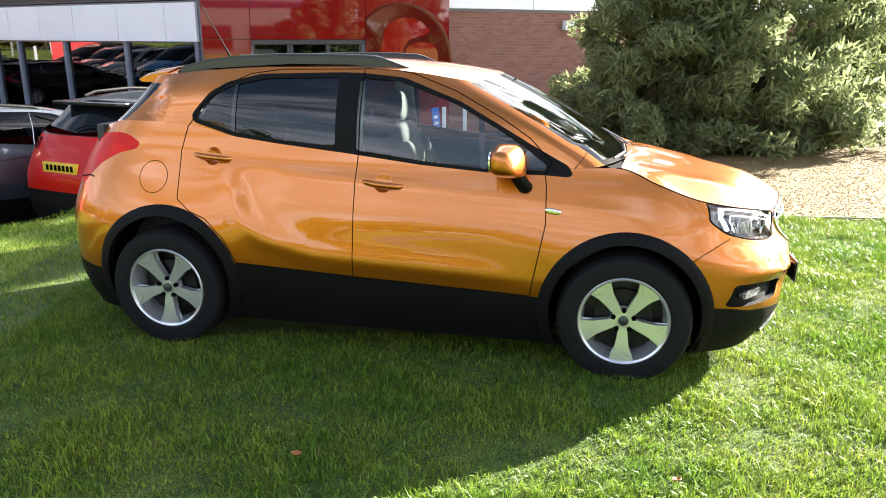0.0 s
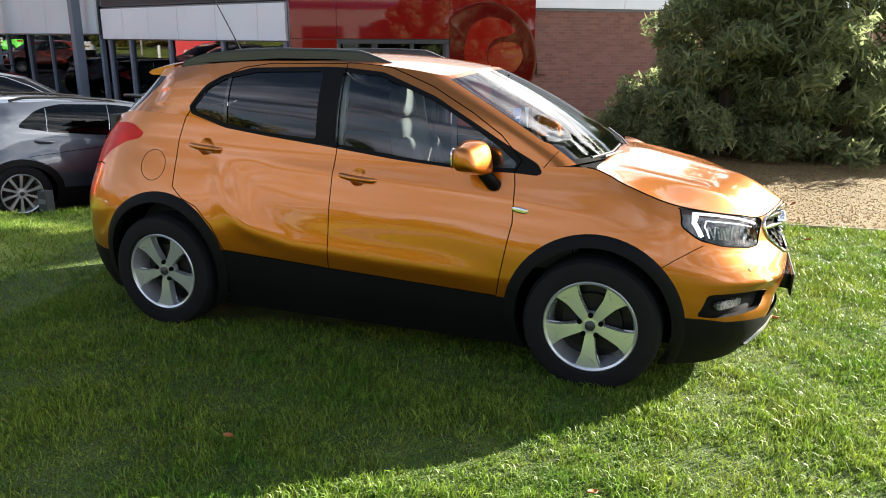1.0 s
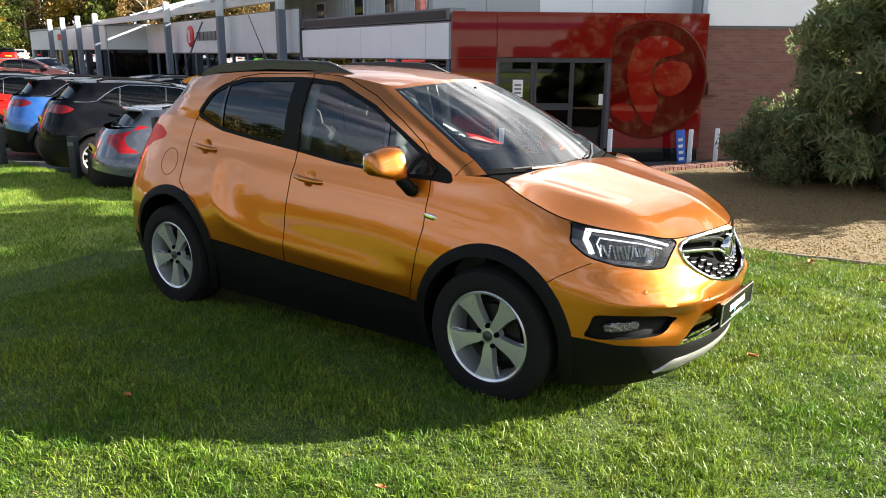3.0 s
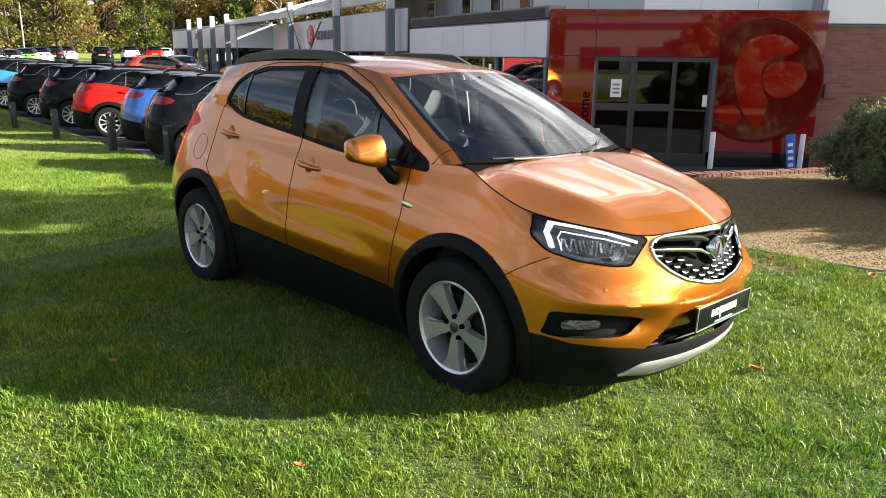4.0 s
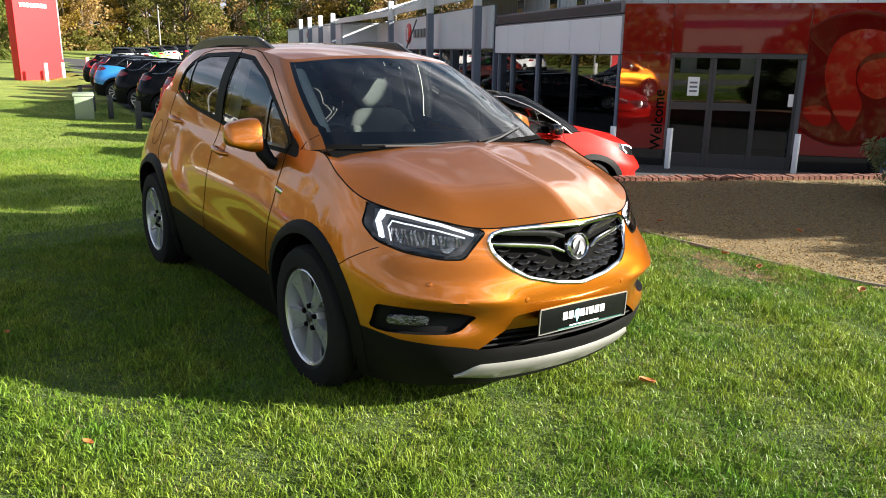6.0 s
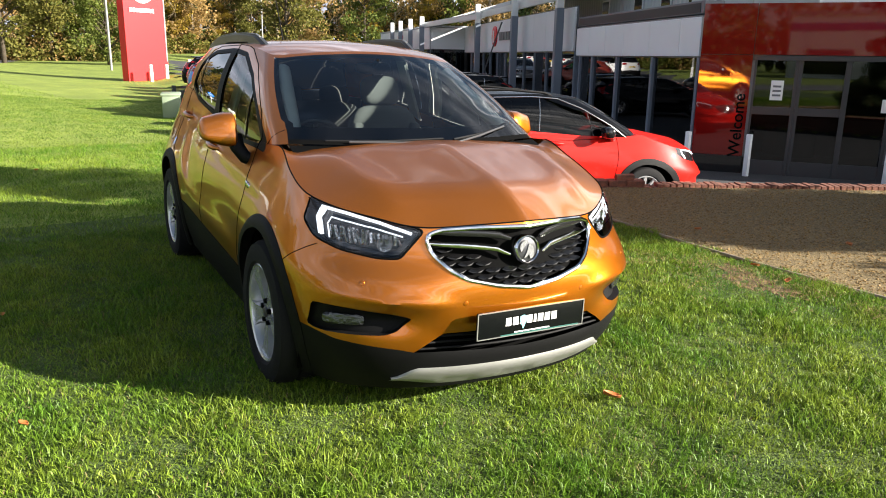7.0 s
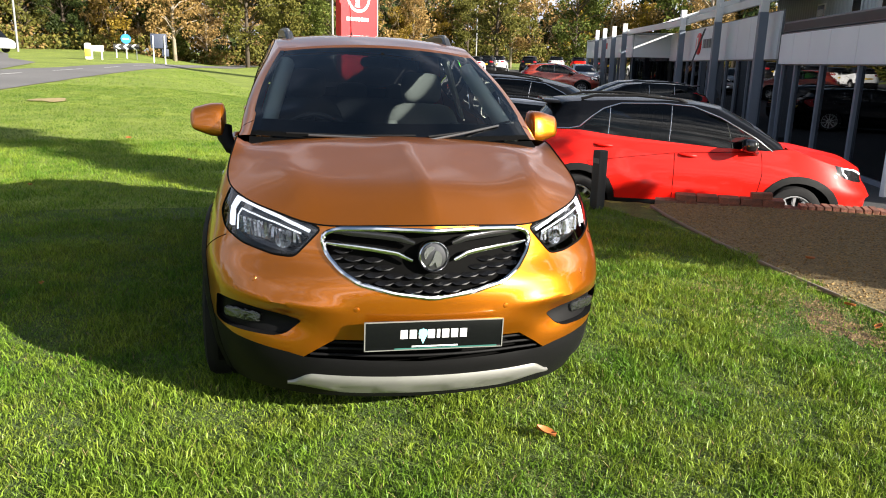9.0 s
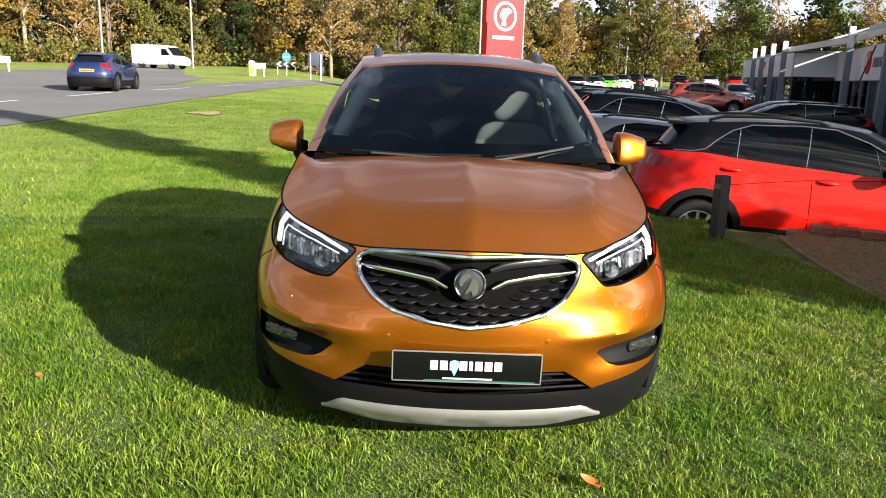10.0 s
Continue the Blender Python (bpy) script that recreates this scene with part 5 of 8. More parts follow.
def build_orange_car(m):
    car = thing("car", "orange metallic crossover car with black cladding parked on grass", "car", m)
    shell, rim, nf, ns = lower_shell()
    foot, head, na, nside = house_curves(rim)
    house, hrows = house_shell(foot, head)
    head_row = [v.co.copy() for v in hrows[-1]]
    hood = hood_shell(rim)
    roof = roof_shell(head_row)
    bm = shell
    zone = bm.faces.layers.int.new("zone")
    nw, ncol = len(hrows) - 1, len(foot)
    zones = []
    for w in range(nw):
        for c in range(ncol - 1):
            zones.append(4 if c < na and w == 0 else 1 if c < na and 0 < w < nw - 1 else 2 if c > na + nside + 1 and 0 < w < nw - 2 else 0)
    fs = join_into(bm, house)
    for f, z in zip(fs, zones):
        if f is not None:
            f[zone] = z
    bm.normal_update()
    tree = BVHTree.FromBMesh(bm)

    # windscreen and rear window
    ws = take_zone(bm, zone, 1)
    rw = take_zone(bm, zone, 2)
    part("screen_foot", mirrored(take_zone(bm, zone, 4)), M_SEAL, car)
    ws_edge = [v.co.copy() for v in hrows[1][:na]]
    mirrored(ws)
    mirrored(rw)
    part("windscreen", ws, M_SCREEN, car, "windscreen with a dark lower band")
    part("rear_window", rw, M_PRIVACY, car)

    # daylight opening
    day = take_poly(bm, rounded(DAYLIGHT, 0.02, 2), (0, 2), on_flank)
    g_rear = take_poly(day, rounded(WIN_REAR, 0.025, 3), (0, 2), on_flank)
    g_front = take_poly(day, rounded(WIN_FRONT, 0.02, 3), (0, 2), on_flank)
    both("window_trim", day, M_PLASTIC, car, "black window surround and pillar trim")
    rear_divider = take_poly(g_rear, [(-0.868, 1.15), (-0.892, 1.15), (-0.882, 1.56), (-0.862, 1.56)], (0, 2), on_flank)
    both("window_divider", rear_divider, M_GLOSSBLACK, car)
    divider = take_poly(g_front, [(0.515, 1.04), (0.545, 1.04), (0.508, 1.42), (0.478, 1.42)], (0, 2), on_flank)
    both("window_divider", divider, M_GLOSSBLACK, car)
    both("rear_side_window", moved(g_rear, (0, 0.006, 0)), M_PRIVACY, car, "dark tinted rear side window")
    both("front_side_window", moved(g_front, (0, 0.006, 0)), M_GLASS, car)


    # wheel openings and cladding
    for cx, cz, name in ((1.275, 0.362, "front"), (-1.262, 0.385, "rear")):
        hole = take_poly(bm, circle(cx, cz, 0.382, 56), (0, 2), lambda c: c.y < -0.3 and c.z < 0.9)
        hole.free()
        gone = take(bm, lambda c: c.y < -0.3 and abs(c.x - cx) < 0.30 and c.z < cz - 0.15)
        gone.free()
        band = take_poly(bm, circle(cx, cz, 0.443, 56), (0, 2), lambda c: c.y < -0.3 and abs(c.x - cx) < 0.46)
        for v in band.verts:
            d = (Vector((v.co.x - cx, v.co.z - cz)).length - 0.382) / 0.061
            v.co.y -= 0.013 * smooth01(0.0, 0.25, 1 - d) + 0.002
        rimv = [v for v in band.verts if v.is_boundary]
        lip = []
        for e in [e for e in band.edges if e.is_boundary]:
            a, b = e.verts
            if all(abs(Vector((v.co.x - cx, v.co.z - cz)).length - 0.382) < 0.003 for v in (a, b)):
                lip.append(e)
        ex = bmesh.ops.extrude_edge_only(band, edges=lip)
        for v in [g for g in ex["geom"] if isinstance(g, bmesh.types.BMVert)]:
            v.co.y += 0.05
        both("arch_trim", band, M_PLASTIC, car, "black wheel arch cladding")
        line = bmesh.new()
        rows = []
        for k in range(25):
            a = math.radians(-25 + 230 * k / 24)
            rows.append([line.verts.new((cx + 0.40 * math.cos(a), y, cz + 0.40 * math.sin(a))) for y in (-0.82, -0.70, -0.55)])
        grid_faces(line, rows)
        back = [r[-1] for r in rows]
        line.faces.new(back)
        both("wheel_liner", line, M_SEAL, car)

    # black lower cladding
    sill = take_poly(bm, [(-0.90, 0.10), (0.90, 0.10), (0.90, 0.436), (-0.16, 0.482), (-0.90, 0.523)], (0, 2), lambda c: c.y < -0.5)
    for v in sill.verts:
        v.co.y += 0.012 * smooth01(0.40, 0.2, v.co.z)
    both("sill", sill, M_PLASTIC, car, "black plastic sill cladding")
    rearb = take_poly(bm, [(-2.2, 0.10), (-1.5, 0.10), (-1.5, 0.43), (-1.75, 0.43), (-2.2, 0.50)], (0, 2), lambda c: c.x < -1.5)
    mirrored(rearb)
    part("rear_lower_bumper", rearb, M_PLASTIC, car)
    chin = take_poly(bm, [(-1.0, 0.10), (-1.0, 0.436), (-0.84, 0.436), (-0.80, 0.428), (-0.74, 0.408), (-0.53, 0.384), (-0.475, 0.3722), (0.01, 0.3622), (0.01, 0.10)], (1, 2), lambda c: c.x > 1.45)
    mirrored(chin)
    part("front_lower_bumper", chin, M_PLASTIC, car, "black lower front bumper")

    # front openings
    grille_back = take_poly(bm, GRILLE + [(0.05, 0.62), (0.05, 0.864)], (1, 2), lambda c: c.x > 1.85)
    mouth_back = take_poly(bm, MOUTH + [(0.05, 0.362), (0.05, 0.452)], (1, 2), lambda c: c.x > 1.85)
    fog_back = take_poly(bm, rounded(FOG, 0.015, 2), (1, 2), lambda c: c.x > 1.5)
    lens = take_poly(bm, rounded(HEADLAMP, 0.02, 3), (1, 2), lambda c: c.x > 1.4 and c.y < -0.3)
    tail = take_poly(bm, rounded(TAILLAMP, 0.02, 3), (0, 2), lambda c: c.x < -1.3)

    sliver = take_poly(bm, [(-1.375, 1.470), (-1.52, 1.478), (-1.75, 1.262), (-1.575, 1.268)], (0, 2), lambda c: c.x < -1.25 and c.z > 1.2 and c.y < -0.3)
    both("rear_glass_corner", sliver, M_PRIVACY, car)

    # door handle dishes, doors
    dishes = []
    for hx, hz in ((-0.985, 1.092), (0.0, 0.985)):
        d = take_poly(bm, circle(hx, hz, 0.048, 24), (0, 2), on_flank)
        for v in d.verts:
            q = math.hypot(v.co.x - hx, v.co.z - hz) / 0.048
            v.co.y += 0.020 * max(0.0, 1 - q**2)
        dishes.append(d)
    cap = take_poly(bm, circle(-1.335, 0.972, 0.086, 36), (0, 2), on_flank)
    rear_door = take_poly(bm, DOOR_REAR, (0, 2), on_flank)
    front_door = take_poly(bm, DOOR_FRONT, (0, 2), on_flank)

    def seams(poly, r=0.0032, closed=True):
        return tube_on(tree, poly, r, "", None, None, off=-0.0008, closed=closed, sides=6, step=0.015)

    for poly, door_bm, dish, hx, hz, label in ((DOOR_REAR, rear_door, dishes[0], -0.985, 1.092, "rear_door"), (DOOR_FRONT, front_door, dishes[1], 0.0, 0.985, "front_door")):
        join_into(door_bm, dish)
        bmesh.ops.remove_doubles(door_bm, verts=door_bm.verts, dist=2e-4)
        pair = both(label, door_bm, M_ORANGE, car)
        seam = seams([p for p in poly if p[1] < 1.70])
        handle = bmesh.new()
        base = tree.ray_cast(Vector((hx, -3, hz)), Vector((0, 1, 0)))[0].y
        add_tube(handle, [(hx - 0.105, base - 0.002, hz + 0.008), (hx - 0.085, base - 0.024, hz + 0.007), (hx - 0.04, base - 0.036, hz + 0.002), (hx + 0.04, base - 0.036, hz - 0.004), (hx + 0.085, base - 0.022, hz - 0.010), (hx + 0.105, base + 0.002, hz - 0.012)], [0.010, 0.0145, 0.016, 0.016, 0.0145, 0.010], 10)
        for sgn, d in zip((0, 1), pair):
            part("handle", handle.copy() if not sgn else flipped(handle), M_ORANGE, d)
            part("door_seal", seam.copy() if not sgn else flipped(seam), M_SEAL, d, "dark shut line")
    both("fuel_flap", cap, M_ORANGE, car, "round fuel filler flap")
    both("flap_seal", seams(circle(-1.335, 0.972, 0.086, 36), 0.0024), M_SEAL, car)

    mirrored(bm)
    bmesh.ops.remove_doubles(bm, verts=bm.verts, dist=2e-4)
    part("body", bm, M_ORANGE, car, "orange metallic body shell", angle=60)
    hb = mirrored(hood)
    part("bonnet", hb, M_ORANGE, car, "bonnet with a raised centre crease", angle=60)
    part("roof", mirrored(roof), M_ORANGE, car, angle=60)
    edge = [p + Vector((0, -0.001, 0.001)) for p in rim if p.x > 1.19]
    b2 = bmesh.new()
    add_tube(b2, edge, 0.0032, 6)
    part("bonnet_seal", mirrored(b2, False), M_SEAL, car)
    b3 = tube_on(tree, [(1.575, 0.665), (1.64, 0.71), (1.72, 0.755), (1.76, 0.775)], 0.0022, "", None, None, closed=False)
    both("bumper_seal", b3, M_SEAL, car)
    b3 = tube_on(tree, [(0.988, 1.09), (1.045, 1.165)], 0.0022, "", None, None, closed=False)
    both("wing_seal", b3, M_SEAL, car)

    # cowl between bonnet and glass
    b2 = bmesh.new()
    a = [p for p in foot[: na + 1]]
    rows = [[b2.verts.new((p.x + 0.10 - 0.05 * k, p.y * 1.02, p.z - 0.040 + 0.016 * k)) for p in a] for k in range(3)]
    grid_faces(b2, rows)
    part("scuttle", mirrored(b2), M_SEAL, car, "black scuttle panel below the windscreen")
    def on_screen(y, h):
        """A point on the glass, h above its foot."""
        return Vector((1.275 - 0.125 * (abs(y) / 0.675) ** 2.2 - h / 0.57, y, 1.110 + h))

    for blade, arm in ((((-0.52, 0.012), (-0.22, 0.010), (0.08, 0.016)), ((0.08, -0.012), (-0.15, -0.004), (-0.42, 0.000))), (((0.14, 0.012), (0.36, 0.034), (0.60, 0.078)), ((0.10, -0.014), (0.30, 0.016), (0.52, 0.052)))):
        b2 = bmesh.new()
        add_tube(b2, [on_screen(*q) for q in blade], 0.0065, 6)
        wiper = part("wiper", b2, M_PLASTIC, car, "windscreen wiper")
        b2 = bmesh.new()
        add_tube(b2, [on_screen(*q) + Vector((0.006, 0, 0.010)) for q in arm], 0.0055, 6)
        part("wiper_arm", b2, M_RAIL, wiper)
    # dark frit band round the windscreen
    b2 = bmesh.new()
    rows = []
    for r0 in (1, 4):
        rows.append([b2.verts.new(v.co + Vector((-0.006, 0, -0.006))) for v in hrows[r0][: na + 1]])
    grid_faces(b2, rows)
    part("screen_band", mirrored(b2), M_SEAL, car)
    b2 = bmesh.new()
    for c0 in (na - 1,):
        rows = [[b2.verts.new(r[c].co + Vector((-0.006, 0, -0.006))) for c in (c0, na)] for r in hrows[1:-1]]
        grid_faces(b2, rows)
    both("screen_edge", b2, M_SEAL, car)

    # grille
    g = moved(grille_back, (-0.045, 0, 0))
    mirrored(g)
    grille = part("grille", g, M_SEAL, car, "black mesh grille with chrome frame and wings")
    b2 = bmesh.new()
    full = GRILLE + [(-y, z) for y, z in GRILLE[::-1][1:-1]]
    row = 0
    z = 0.640
    while z < 0.80:
        y = -0.432 + (0.036 if row % 2 else 0.0)
        while y < 0.44:
            if inside(full, y, z - 0.008) and inside(full, y, z + 0.006) and inside(full, y * 0.93, z) and z < 0.806 - 0.09 * smooth01(0.38, 0.10, abs(y)) and math.hypot(y, z - 0.77) > 0.066:
                hit = tree.ray_cast(Vector((3, -abs(y), z)), Vector((-1, 0, 0)))
                if hit[0] is not None:
                    x = hit[0].x - 0.022
                    ring = [b2.verts.new(q) for q in ((x - 0.012, y - 0.0385, z + 0.001), (x - 0.003, y - 0.020, z - 0.0072), (x, y, z - 0.0092), (x - 0.003, y + 0.020, z - 0.0072), (x - 0.012, y + 0.0385, z + 0.001), (x - 0.018, y + 0.020, z + 0.0075), (x - 0.020, y, z + 0.0088), (x - 0.018, y - 0.020, z + 0.0075))]
                    tip = b2.verts.new((x + 0.001, y, z - 0.0055))
                    for k in range(8):
                        b2.faces.new((ring[k], ring[(k + 1) % 8], tip))
                    low = [b2.verts.new(v.co + Vector((-0.016, 0, -0.006))) for v in ring[:5]]
                    grid_faces(b2, [low, ring[:5]])
            y += 0.072
        row += 1
        z += 0.0262
    part("grille_mesh", b2, M_MESHBLACK, grille, "scale-patterned grille mesh", smooth=False)
    pts = []
    for y, z in rounded(full, 0.02, 3):
        hit = tree.ray_cast(Vector((3, -abs(y) - 1e-4, z)), Vector((-1, 0, 0)))
        if hit[0] is not None:
            pts.append(Vector((hit[0].x + 0.002, y, z)))
    b2 = bmesh.new()
    add_tube(b2, pts, 0.0095, 8, True)
    part("grille_frame", b2, M_CHROME, grille, "chrome grille surround")
    for sy in (-1, 1):
        for nm, mat, z0, dz, hook, y0, y1, rad in (("grille_wing", M_CHROME, 0.800, -0.030, -0.016, 0.388, 0.078, 0.0088), ("grille_bar", M_GLOSSBLACK, 0.842, -0.016, -0.010, 0.360, 0.070, 0.0125)):
            b2 = bmesh.new()
            ln, rr = [], []
            for k in range(13):
                f = k / 12
                y, z = sy * (y0 + (y1 - y0) * f), z0 + dz * f**0.8 + hook * smooth01(0.82, 1.0, f) + 0.006 * math.sin(f * math.pi)
                hit = tree.ray_cast(Vector((3, -abs(y), z)), Vector((-1, 0, 0)))
                ln.append(Vector((hit[0].x - 0.008, y, z)))
                rr.append(rad * (0.55 + 0.45 * smooth01(0.0, 0.3, f)) * (1 - 0.45 * smooth01(0.85, 1.0, f)))
            add_tube(b2, ln, rr, 8, flat=1.15)
            part(nm, b2, mat, grille, "chrome grille wing beside the emblem" if mat is M_CHROME else "gloss black bar over the wing")
    b2 = bmesh.new()
    mb = pose(2.140, 0, 0.770, 0, 0, 0) @ Euler((0, 0, radians(90))).to_matrix().to_4x4() @ Euler((radians(-8), 0, 0)).to_matrix().to_4x4()
    add_lathe(b2, [(0.049, -0.012), (0.053, -0.018), (0.058, -0.013), (0.061, 0.02)], 40, mb)
    part("emblem_ring", b2, M_CHROME, grille)
    b2 = bmesh.new()
    add_lathe(b2, [(0.0, -0.012), (0.03, -0.011), (0.05, -0.008)], 40, mb)
    emb = part("emblem", b2, M_EMBLEMBACK, grille, "round dark emblem with a chrome shape")
    b2 = bmesh.new()
    for shape in (((-0.030, 0.030), (-0.008, 0.040), (0.004, 0.030), (-0.012, 0.018), (-0.024, 0.002), (-0.034, -0.012), (-0.040, 0.010)), ((0.006, 0.024), (0.022, 0.014), (0.030, -0.008), (0.024, -0.034), (0.010, -0.042), (0.004, -0.020), (-0.010, -0.034), (-0.022, -0.036), (-0.006, -0.012))):
        add_slab(b2, [mb @ Vector((a, -0.0125, b)) for a, b in rounded(shape, 0.006, 3)], mb.to_3x3() @ Vector((0, -0.004, 0)))
    bmesh.ops.recalc_face_normals(b2, faces=b2.faces)
    part("emblem_shape", b2, M_EMBLEM, emb)

    # mouth with slats
    g = moved(mouth_back, (-0.07, 0, 0))
    mirrored(g)
    low = part("lower_grille", g, M_SEAL, car, "black slatted lower grille")
    b2 = bmesh.new()
    for z, w in ((0.380, 0.45), (0.405, 0.43), (0.430, 0.39)):
        pts = []
        for k in range(21):
            y = -w + 2 * w * k / 20
            hit = tree.ray_cast(Vector((3, -abs(y) - 1e-4, z)), Vector((-1, 0, 0)))
            pts.append(Vector((hit[0].x - 0.018, y, z)))
        add_tube(b2, pts, 0.0065, 6, flat=0.8)
    part("slat", b2, M_PLASTIC, low)

    # fog lamps
    fs = moved(fog_back, (-0.03, 0.012, 0))
    edge_b = [e for e in fs.edges if e.is_boundary]
    ex = bmesh.ops.extrude_edge_only(fs, edges=edge_b)
    for v in [q for q in ex["geom"] if isinstance(q, bmesh.types.BMVert)]:
        v.co.x += 0.032
        v.co.y -= 0.012
    for sgn in (0, 1):
        fog = part("fog_lamp", fs.copy() if not sgn else flipped(fs), M_PLASTIC, car, "fog lamp in a black recess")
        b2 = bmesh.new()
        mm = Euler((0, 0, radians(-38))).to_matrix().to_4x4()
        ellipsoid(b2, (1.893, -0.700, 0.488), (0.018, 0.090, 0.024), mm, 0.5)
        part("lens", b2 if not sgn else flipped(b2), M_FOGLENS, fog)
    fs.free()
    # headlamps
    for sgn in (0, 1):
        back = moved(lens, (-0.055, 0.022, 0.0))
        lamp = part("headlamp", back if not sgn else flipped(back), M_GLOSSBLACK, car, "dark headlamp with a white angled light strip")
        part("lens", lens.copy() if not sgn else flipped(lens), M_CLEAR, lamp)

        def inlay(pts2, r, off, mat, name, flat=1.0):
            b = tube_on(tree, pts2, r, "", None, None, axis="x", off=off, closed=False, flat=flat, step=0.012)
            part(name, b if not sgn else flipped(b), mat, lamp)

        inlay([(-0.452, 0.838), (-0.56, 0.880), (-0.66, 0.908), (-0.728, 0.922), (-0.752, 0.880), (-0.756, 0.818)], 0.0068, -0.014, M_LED, "light_strip")
        inlay([(-0.722, 0.916), (-0.746, 0.880), (-0.751, 0.815)], 0.0088, -0.016, M_LED, "light_strip")
        inlay([(-0.485, 0.826), (-0.58, 0.856), (-0.66, 0.876), (-0.712, 0.886), (-0.728, 0.860), (-0.730, 0.806)], 0.0032, -0.016, M_LED, "light_strip")
        b2 = tube_on(tree, rounded(HEADLAMP, 0.02, 3), 0.0042, "", None, None, axis="x", step=0.012)
        part("rim", b2 if not sgn else flipped(b2), M_SEAL, lamp)
        b2 = bmesh.new()
        pts = []
        for yy, zz in ((-0.715, 0.868), (-0.728, 0.800), (-0.66, 0.776), (-0.57, 0.762), (-0.515, 0.768), (-0.475, 0.806), (-0.56, 0.838), (-0.65, 0.864)):
            hit = tree.ray_cast(Vector((3, yy, zz)), Vector((-1, 0, 0)))
            pts.append(hit[0] + Vector((-0.040, 0.017, 0)))
        b2.faces.new([b2.verts.new(p) for p in pts])
        part("bezel", b2 if not sgn else flipped(b2), M_BEZEL, lamp, "dark bezel")
        lamp_rng = random.Random(6)
        b2 = bmesh.new()
        for q in range(17):
            yy = -0.715 + 0.0135 * q
            zz = 0.822 - 0.0012 * q
            hit = tree.ray_cast(Vector((3, yy, zz)), Vector((-1, 0, 0)))
            o = hit[0] + Vector((-0.032, 0.012, 0))
            tall = 0.034 if q < 9 else 0.022
            add_box(b2, -0.004, -0.0055, -tall, 0.004, 0.0055, tall * 0.9, 0.0, Matrix.Translation(o) @ pose(0, 0, 0, lamp_rng.uniform(-6, 6), lamp_rng.uniform(-28, 10), lamp_rng.uniform(-30, 40)))
        part("rib", b2 if not sgn else flipped(b2), M_REFLECTOR, lamp, "bright ribbed insert", smooth=False)
        for yy, zz, rr in ((-0.552, 0.792, 0.032),):
            hit = tree.ray_cast(Vector((3, yy, zz)), Vector((-1, 0, 0)))
            b2 = bmesh.new()
            mm = Euler((0, 0, radians(70))).to_matrix().to_4x4()
            add_lathe(b2, [(0.0, 0.012), (rr * 0.45, 0.008), (rr * 0.5, -0.006), (rr, -0.022)], 24, Matrix.Translation(hit[0] + Vector((-0.034, 0.015, 0))) @ mm)
            part("reflector", b2 if not sgn else flipped(b2), M_REFLECTOR, lamp)
        t2 = tail.copy() if not sgn else flipped(tail)
        part("tail_lamp", t2, M_TAIL, car, "red tail lamp wrapping round the corner")
    lens.free(), tail.free()

    # skid plate
    b2 = bmesh.new()
    rows = []
    for i in range(9):
        row = []
        for k in range(49):
            y = -0.535 + 1.07 * k / 48
            zt = 0.294 - 0.055 * smooth01(0.44, 0.54, abs(y))
            z = 0.193 + 0.028 * smooth01(0.3, 0.53, abs(y)) + (zt - 0.193 - 0.028 * smooth01(0.3, 0.53, abs(y))) * i / 8
            hit = tree.ray_cast(Vector((3, -abs(y) - 1e-4, z)), Vector((-1, 0, 0)))
            x = hit[0].x + 0.016 * math.sin(min(1, i / 2.5) * math.pi / 2) * math.sin(min(1, (8 - i) / 2.5) * math.pi / 2 + 0.05)
            for c in (-0.27, 0.0, 0.27):
                x -= 0.010 * (1 - smooth01(0.064, 0.084, abs(y - c))) * smooth01(0.2, 1.4, i) * (1 - smooth01(3.0, 4.2, i))
            row.append(b2.verts.new((x, y, z)))
        rows.append(row)
    grid_faces(b2, rows)
    bmesh.ops.reverse_faces(b2, faces=list(b2.faces))
    part("skid_plate", b2, M_SKID, car, "satin silver skid plate under the bumper")

    # plate
    pm = pose(2.212, 0, 0.488, 90, 0, 90) @ pose(0, 0, 0, 2, 0, 0)
    b2 = bmesh.new()
    add_box(b2, -0.262, -0.057, -0.012, 0.262, 0.057, 0.0, 0.004, pm)
    add_box(b2, -0.20, -0.040, -0.075, 0.20, 0.040, -0.011, 0.004, pm)
    plate = part("number_plate", b2, M_PLATE, car, "black dealer plate with a white silver-edged frame")
    b2 = bmesh.new()
    for x0, y0, x1, y1 in ((-0.262, 0.053, 0.262, 0.057), (-0.262, -0.057, 0.262, -0.054), (-0.262, -0.057, -0.258, 0.057), (0.258, -0.057, 0.262, 0.057)):
        add_box(b2, x0, y0, -0.002, x1, y1, 0.003, 0, pm)
    part("plate_frame", b2, M_SKID, plate)
    b2 = bmesh.new()
    xs = -0.128
    for i in range(8):
        w = 0.012 if i == 4 else 0.026
        add_box(b2, xs, -0.012, 0.0002, xs + w, 0.022, 0.0012, 0, pm)
        xs += w + 0.008
    part("lettering", b2, M_PRINT, plate, "white lettering drawn as plain bars")
    b2 = bmesh.new()
    add_box(b2, -0.085, -0.046, 0.0002, 0.09, -0.041, 0.0012, 0, pm)
    part("small_print", b2, M_PRINT, plate)
    b2 = bmesh.new()
    add_box(b2, -0.15, -0.0535, 0.0002, 0.24, -0.049, 0.0010, 0, pm)
    part("print_strip", b2, M_DARKGREEN, plate)
    b2 = bmesh.new()
